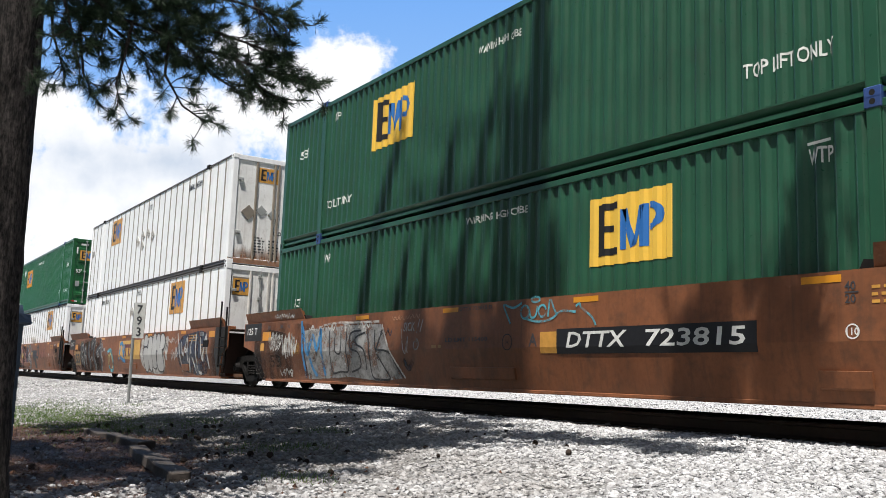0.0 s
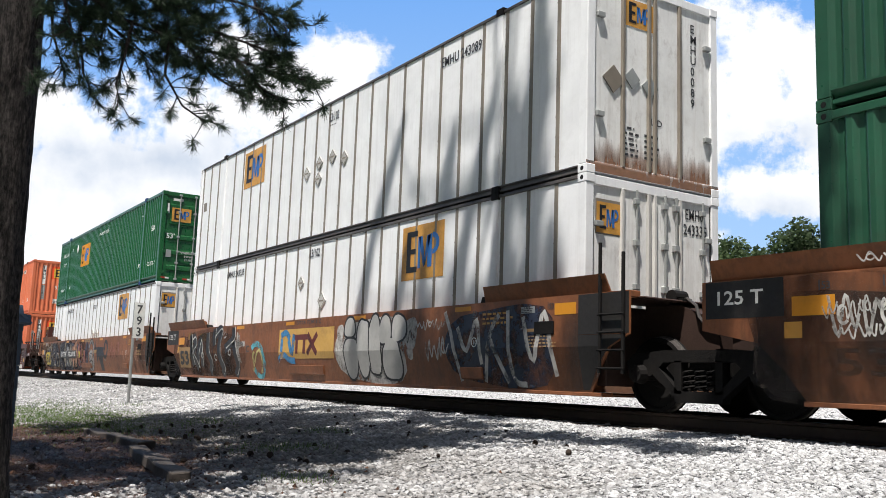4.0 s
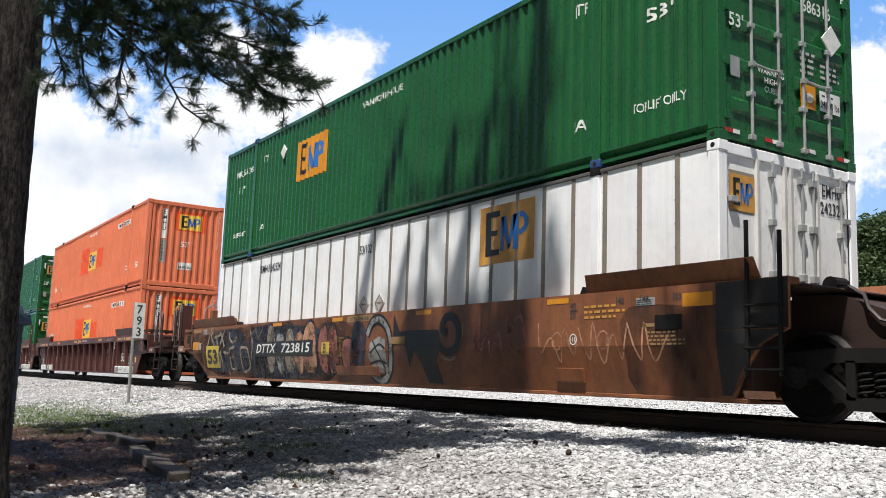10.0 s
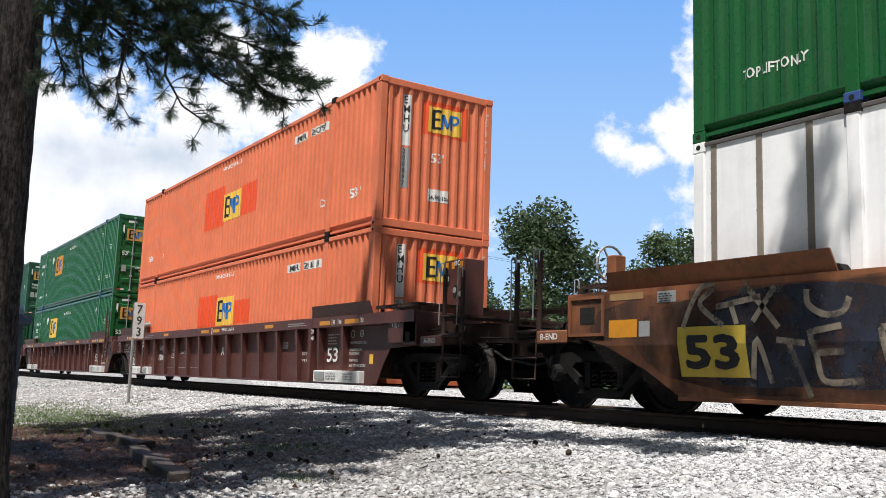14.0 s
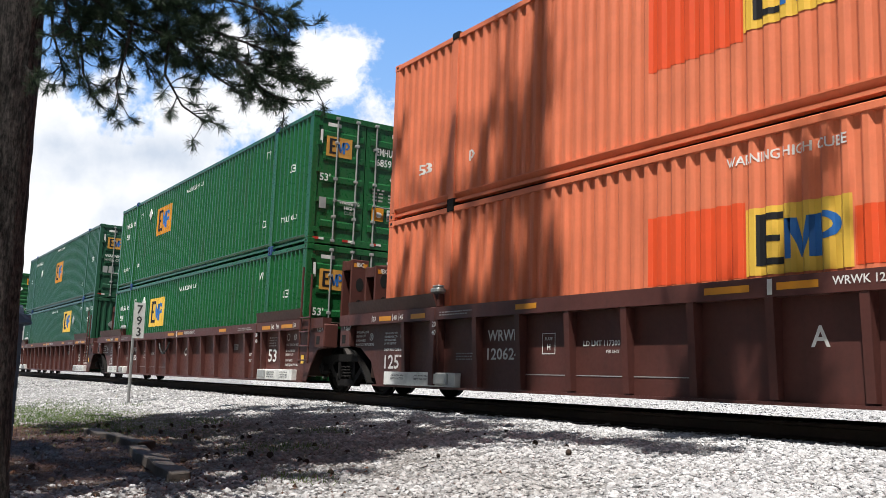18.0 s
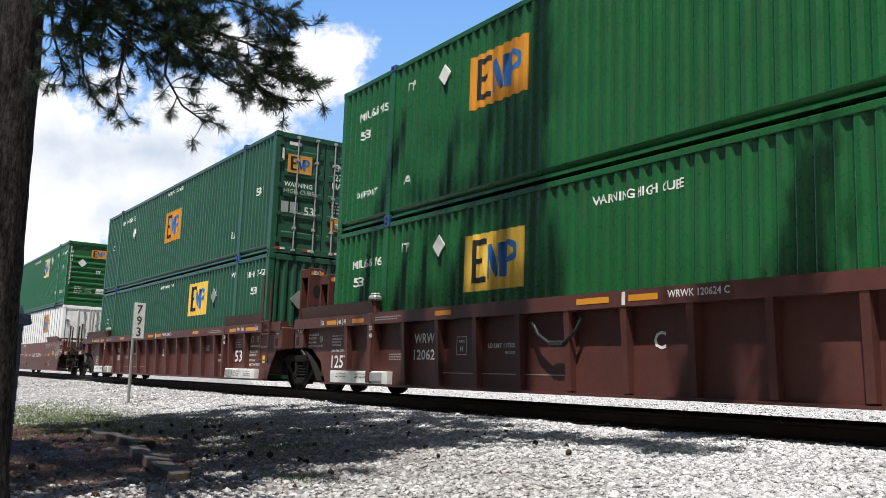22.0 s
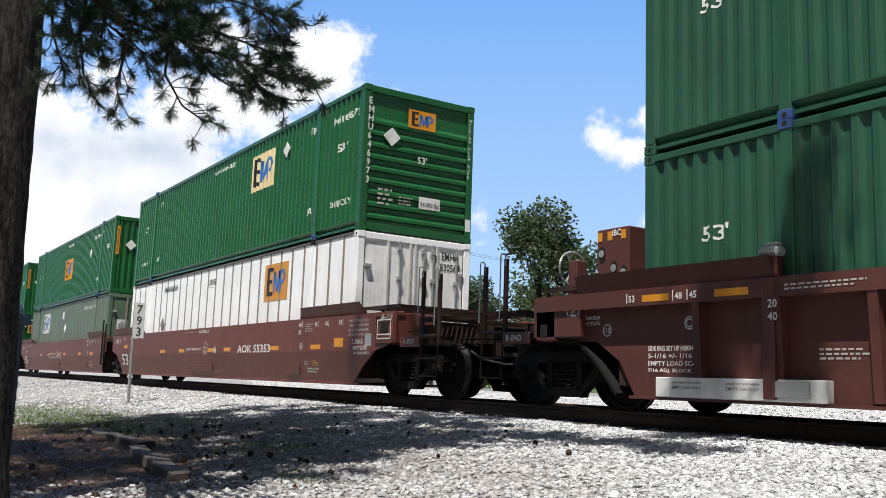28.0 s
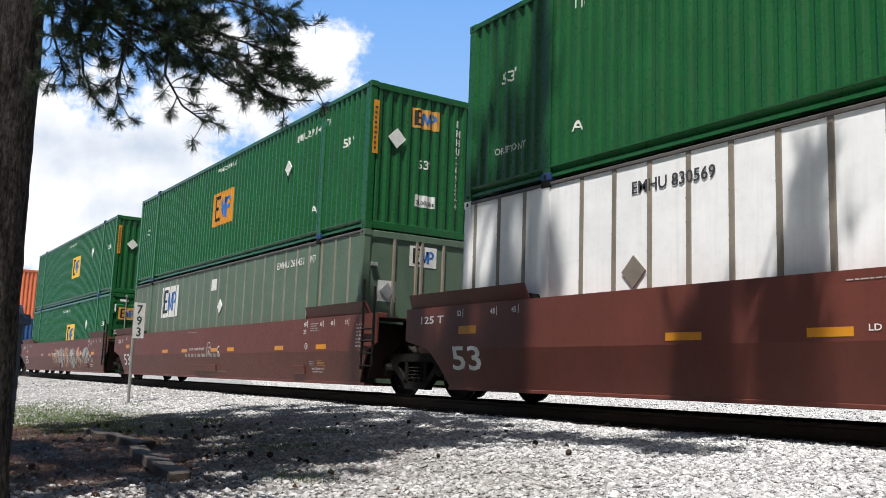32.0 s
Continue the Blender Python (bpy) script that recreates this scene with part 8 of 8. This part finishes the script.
def build_trees():
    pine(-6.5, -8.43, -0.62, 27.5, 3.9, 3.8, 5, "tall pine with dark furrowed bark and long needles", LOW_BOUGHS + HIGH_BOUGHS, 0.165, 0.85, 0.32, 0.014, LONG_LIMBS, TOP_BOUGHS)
    pine(-9.2, -10.9, -0.7, 24.5, 2.6, 16.6, 6, "second tall pine at the edge of the yard", (), 0.15, 1.2, 1.0, 0.0)
    for i, (x, y, h, r, dark) in enumerate(((-58.5, 38, 15.6, 5.6, 1), (-57.5, 52, 14.0, 4.2, 0), (-51.5, 50, 13.3, 4.0, 0), (-46.0, 50, 12.9, 4.0, 0), (-41.0, 50, 13.0, 3.8, 1), (-36.5, 51, 12.9, 4.2, 0), (-31.0, 52, 12.5, 4.2, 0),
                                          (-80, 46, 11.0, 4.0, 1), (-72, 50, 10.5, 4.4, 0), (-90, 52, 13.0, 5.0, 0), (-25, 54, 12.0, 4.6, 0), (-104, 50, 13.0, 5.4, 1), (-120, 48, 13.5, 5.5, 0), (-64, 56, 11.0, 4.5, 0))):
        broadleaf(x, y, -0.5, h * 1.06, r * 1.05, 40 + i, LEAF_DARK if dark else LEAF, "broad-leaved tree in full summer leaf beyond the track", size=0.50 if dark else 0.46)
    # far woods, and an unseen belt added behind the camera to darken reflections
    rng = random.Random(77)
    nv, nf = [], []
    for i in range(28000):
        x = rng.uniform(-330, 40)
        y = 75 + rng.uniform(0, 25) + abs(x + 80) * 0.02
        # the added belt, which also cuts skylight on the train's near side
        if i >= 16000:
            x, y = rng.uniform(-130, 70), -34 - rng.uniform(0, 14)
        top = 9 + 3.5 * noise.noise(Vector((x * 0.07, y * 0.1, 2))) + 2 * noise.noise(Vector((x * 0.3, 0, 5)))
        p = Vector((x, y, -0.5 + top * rng.random() ** 0.7))
        u = Vector((rng.gauss(0, 1), rng.gauss(0, 1), rng.gauss(0, 0.7))).normalized() * rng.uniform(0.5, 1.2)
        w = u.cross(Vector((rng.gauss(0, 1), rng.gauss(0, 1), rng.gauss(0, 1)))).normalized() * rng.uniform(0.3, 0.8)
        k = len(nv)
        nv += [p - u, p + w, p + u, p - w]
        nf.append((k, k + 1, k + 2, k + 3))
    woods = raw("far_and_added_woods", nv, nf, LEAF_DARK, None)
    tagged(woods, "dark green belt of far summer woods, and an unseen belt added behind the camera", "woods", kind="stuff")


# ---------------------------------------------------------------- things by the track
def build_sign():
    s = thing("milepost_sign", "narrow white track sign with black numerals on a steel post", "sign")
    s.location = (-20.0, -4.05, ground_height(-20, -4.05) - 0.05)
    s.rotation_euler = (0, radians(-1.2), radians(8))
    bm = bmesh.new()
    box(bm, -0.02, 0.02, -0.05, -0.015, -0.3, 2.17, 0.004)
    box(bm, -0.02, -0.01, -0.05, 0.015, -0.3, 2.17)
    part("post", bm, M["galv"], s)
    boxed("plate", (0.021, 0.026, -0.045, 0.195, 1.42, 2.18), M["ink"], s, 0.0, "white sign plate")
    for ch, z in (("7", 1.94), ("9", 1.70), ("3", 1.46)):
        letter(ch, 0.075, z, 0.19, M["grey_ink"], s, ("end", 0.026), align="mid", lift=0.003)


def build_edging():
    for k, (a, b, w, h) in enumerate((((-12.1, -6.52), (-9.75, -6.47), 0.17, 0.10), ((-9.5, -6.66), (-7.0, -6.97), 0.17, 0.10))):
        o = thing("edging_timber", "weathered grey garden timber lying on the needle litter", "timber", "old edging timbers")
        bm = bmesh.new()
        a, b = Vector((*a, 0)), Vector((*b, 0))
        ln = (b - a).length
        n = 14
        box(bm, 0, ln, -w / 2, w / 2, 0, h, 0.010)
        bmesh.ops.subdivide_edges(bm, edges=[e for e in bm.edges if e.calc_length() > ln * 0.8], cuts=n)
        for v in bm.verts:
            v.co += Vector((0, noise.noise(v.co * 2.7 + Vector((k * 9, 0, 0))) * 0.022, noise.noise(v.co * 2.3) * 0.024))
        part("beam", bm, M["timber"], o)
        ang = math.atan2(b.y - a.y, b.x - a.x)
        za, zb = ground_height(a.x, a.y), ground_height(b.x, b.y)
        o.matrix_basis = Matrix.Translation((a.x, a.y, za - 0.012)) @ Matrix.Rotation(ang, 4, "Z") @ Matrix.Rotation(-math.atan2(zb - za, ln), 4, "Y")


def build_pump_house():
    """Small boarded well cover with a shingled roof."""
    h = thing("pump_house", "small blue-grey boarded well cover with a shingled roof", "shed")
    h.location = (-10.5, -8.26, -0.66)
    bm = bmesh.new()
    prism(bm, [(-0.52, 0.0), (0.52, 0.0), (0.50, 1.40), (-0.50, 1.40)], -0.5, 0.5, "x")
    body = part("wall", bm, M["tower"], h)
    for k in range(12):
        for s in (-1, 1):
            bm = bmesh.new()
            z = 0.03 + k * 0.115
            prism(bm, [(s * 0.530, z), (s * 0.524, z + 0.113), (s * 0.515, z + 0.113), (s * 0.515, z)], -0.51, 0.51, "x")
            part("board", bm, M["tower"], body)
        bm = bmesh.new()
        prism(bm, [(0.512, z), (0.506, z + 0.113), (0.49, z + 0.113), (0.49, z)], -0.52, 0.52, "y")
        part("board", bm, M["tower"], body)
    for s in (-1, 1):
        for k in range(7):
            u0, u1 = k / 7, (k + 1) / 7
            bm = bmesh.new()
            prism(bm, [(s * (0.58 - 0.58 * u0), 1.36 + 0.75 * u0), (s * (0.60 - 0.58 * u0), 1.38 + 0.75 * u0), (s * (0.585 - 0.58 * u1), 1.37 + 0.75 * u1), (s * (0.57 - 0.58 * u1), 1.36 + 0.75 * u1)], -0.60, 0.58 - 0.55 * u0, "x")
            part("shingle_course", bm, M["shingle"], h)
    for k in range(8):
        u0, u1 = k / 8, (k + 1) / 8
        bm = bmesh.new()
        w = 0.58 * (1 - 0.95 * u0)
        prism(bm, [(0.60 - 0.55 * u0, 1.36 + 0.75 * u0), (0.62 - 0.55 * u0, 1.38 + 0.75 * u0), (0.60 - 0.55 * u1, 1.37 + 0.75 * u1), (0.58 - 0.55 * u1, 1.36 + 0.75 * u1)], -w, w, "y")
        part("shingle_course", bm, M["shingle"], h)


def build_cones():
    """Fallen pine cones on the gravel and the litter."""
    rng = random.Random(23)
    bm = bmesh.new()
    for i in range(9):
        z = i / 8
        r = 0.030 * math.sin(math.pi * (0.12 + 0.8 * z)) + 0.004
        for k in range(7):
            a = k * math.tau / 7 + i * 0.45
            c = Vector((r * math.cos(a), r * math.sin(a), 0.075 * z))
            t = Vector((math.cos(a) * 0.020, math.sin(a) * 0.020, 0.010))
            s = Vector((-math.sin(a) * 0.011, math.cos(a) * 0.011, 0))
            vs = [bm.verts.new(q) for q in (c * 0.4 - s, c * 0.4 + s, c + t + s * 0.7, c + t - s * 0.7)]
            vs2 = [bm.verts.new(v.co + Vector((0, 0, 0.006))) for v in vs]
            bm.faces.new(vs)
            bm.faces.new(vs2[::-1])
            bm.faces.new((vs[2], vs[3], vs2[3], vs2[2]))
    tmp = part("pine_cone", bm, surface("pine_cone_scales", (0.050, 0.032, 0.022), 0.8, var=0.3, random_tone=0.1))
    label = "dry dark brown pine cone lying on the gravel"
    first = True
    spots = [(-rng.uniform(6.4, 13.8), rng.uniform(-8.2, -2.4)) for _ in range(88)] + [(-4.55, -5.55), (-4.9, -5.9)]
    for x, y in spots:
        if y > -3 and rng.random() < 0.5:
            continue
        ob = tmp if first else new("pine_cone", tmp.data)
        first = False
        s = rng.uniform(0.36, 0.66)
        ob.matrix_basis = Matrix.Translation((x, y, ground_height(x, y) + bumps(x, y) + 0.035 * s)) @ Euler((radians(90 + rng.uniform(-25, 25)), 0, rng.random() * 6.3)).to_matrix().to_4x4() @ Matrix.Diagonal((s * rng.uniform(0.7, 1), s, s * rng.uniform(1.0, 1.3), 1))
        tagged(ob, label, "pine cone", "fallen pine cones")


def build_weeds():
    """Grass blades in the thin patches and fallen needles under the pine."""
    rng = random.Random(31)
    nv, nf = [], []
    patches = [(-15.8, -6.2, 4.0, 1.1, 6500), (-8.9, -5.1, 0.5, 0.3, 160), (-13.2, -4.6, 0.8, 0.4, 260), (-10.4, -4.1, 0.6, 0.3, 200), (-9.2, -5.4, 0.6, 0.4, 220), (-20, -5.2, 3.5, 0.8, 900), (-19, -4.2, 0.6, 0.3, 120), (-6.6, -6.2, 0.5, 0.3, 120)]
    for cx, cy, rx, ry, n in patches:
        for _ in range(n):
            x, y = cx + rng.gauss(0, rx * 0.5), cy + rng.gauss(0, ry * 0.5)
            z = ground_height(x, y) + bumps(x, y)
            h, a = rng.uniform(0.03, 0.10), rng.random() * 6.3
            lean = Vector((rng.gauss(0, 0.4), rng.gauss(0, 0.4), 1)) * h
            s = Vector((math.cos(a), math.sin(a), 0)) * 0.004
            p = Vector((x, y, z - 0.005))
            k = len(nv)
            nv += [p - s, p + s, p + lean]
            nf.append((k, k + 1, k + 2))
    g = raw("grass_tufts", nv, nf, leaf_material("thin_grass", (0.05, 0.10, 0.02), (0.15, 0.22, 0.06)), None)
    tagged(g, "thin green grass tufts in the gravel", "grass", kind="stuff")
    nv, nf = [], []
    for _ in range(16000):
        x, y = -10.0 + rng.gauss(0, 1.8), -7.3 + rng.gauss(0, 0.7)
        z = ground_height(x, y) + bumps(x, y) + rng.uniform(0.004, 0.03)
        a = rng.random() * 6.3
        d = Vector((math.cos(a), math.sin(a), rng.gauss(0, 0.12))) * rng.uniform(0.05, 0.10)
        s = Vector((-math.sin(a), math.cos(a), 0)) * 0.0016
        p = Vector((x, y, z))
        k = len(nv)
        nv += [p - d - s, p - d + s, p + d + s, p + d - s]
        nf.append((k, k + 1, k + 2, k + 3))
    # crumbs of bark and rotten cones
    for _ in range(1500):
        x, y = -10.0 + rng.gauss(0, 2.0), -7.3 + rng.gauss(0, 0.8)
        z = ground_height(x, y) + bumps(x, y)
        r = rng.uniform(0.008, 0.026)
        p = Vector((x, y, z + r * 0.2))
        k = len(nv)
        nv += [p + Vector(q) * r * rng.uniform(0.6, 1.4) for q in ((1, 0, 0), (-0.6, 0.9, 0), (-0.6, -0.9, 0), (0.1, 0, 0.9))]
        nf += [(k, k + 1, k + 3), (k + 1, k + 2, k + 3), (k + 2, k, k + 3)]
    g = raw("needle_litter", nv, nf, leaf_material("dry_needles", (0.030, 0.014, 0.009), (0.15, 0.075, 0.044), 0.05), None)
    tagged(g, "dry brown fallen pine needles under the pine", "needle litter", kind="stuff")


def build_poles():
    for x, y, h in ((-79.6, 45, 15.0), (-62.2, 60, 12.2)):
        p = thing("utility_pole", "weathered wooden utility pole with crossarm and wires", "pole", "utility poles")
        p.location = (x, y, -0.5)
        bm = bmesh.new()
        tube(bm, [(0, 0, -0.5), (0, 0, h)], 0.15, 8, [0.17, 0.11])
        part("post", bm, M["timber"], p)
        boxed("crossarm", (-1.2, 1.2, -0.06, 0.06, h - 0.7, h - 0.58), M["timber"], p)
        for k in (-1.05, -0.5, 0.5, 1.05):
            bm = bmesh.new()
            tube(bm, [(k, 0, h - 0.58), (k, 0, h - 0.42)], 0.05, 8)
            part("insulator", bm, M["galv"], p)
    w = thing("overhead_wires", "thin dark overhead wires between the utility poles", "wire")
    for k in (-0.5, 0.5):
        bm = bmesh.new()
        a, b = Vector((-79.6 + k, 45, 14.0)), Vector((-62.2 + k, 60, 11.3))
        pts = [a.lerp(b, i / 8) + Vector((0, 0, -0.5 * math.sin(math.pi * i / 8))) for i in range(9)]
        tube(bm, pts, 0.015, 4)
        part("wire", bm, M["hose"], w)


# ---------------------------------------------------------------- build
build_ground()
build_track()
CLOUD_BANK = build_clouds()
build_trees()
build_sign()
build_edging()
build_pump_house()
build_poles()
build_cones()
build_weeds()
build_ballast()


# ---------------------------------------------------------------- movement
def run(t):
    """How far the train has come at t seconds, from its middle time."""
    u = (t - 16.0) / 16.0
    return 4.16222 * (t - 16.0) + 16.0 * (0.44009 * u * u - 0.00517 * (u ** 3 - u))


def motions():
    times = [i * 2.0 for i in range(17)]
    for ux, car, up, low in zip([u[0] for u in UNITS], CARS, UPPER, LOWER):
        walk(car, [(t, pose(ux + run(t), 0, 0)) for t in times])
        walk(low, [(t, pose(ux + run(t), 0, FLOOR)) for t in times])
        walk(up, [(t, pose(ux + run(t), 0, FLOOR + TALL + 0.004)) for t in times])
    steps = [i * 4 / 30 for i in range(241)]
    for ws in SPINNING:
        at = ws.location.copy()
        walk(ws, [(t, pose(at.x, at.y, at.z, 0, math.degrees(run(t) / WHEEL_R) % 360.0, 0)) for t in steps])
    # the clouds drift slowly up and to the side
    axis_up = STAND.to_3x3() @ Vector((0, 1, 0))
    axis_side = STAND.to_3x3() @ Vector((1, 0, 0))
    rows = []
    for t in (0.0, 16.0, 32.0):
        turn = Matrix.Rotation(radians(1.46) * t / 32, 4, axis_up) @ Matrix.Rotation(radians(0.85) * t / 32, 4, axis_side)
        rows.append((t, Matrix.Translation(EYE) @ turn @ Matrix.Translation(-EYE) @ STAND @ Matrix.Translation((0, 0, -2400.0))))
    walk(CLOUD_BANK, rows)


motions()
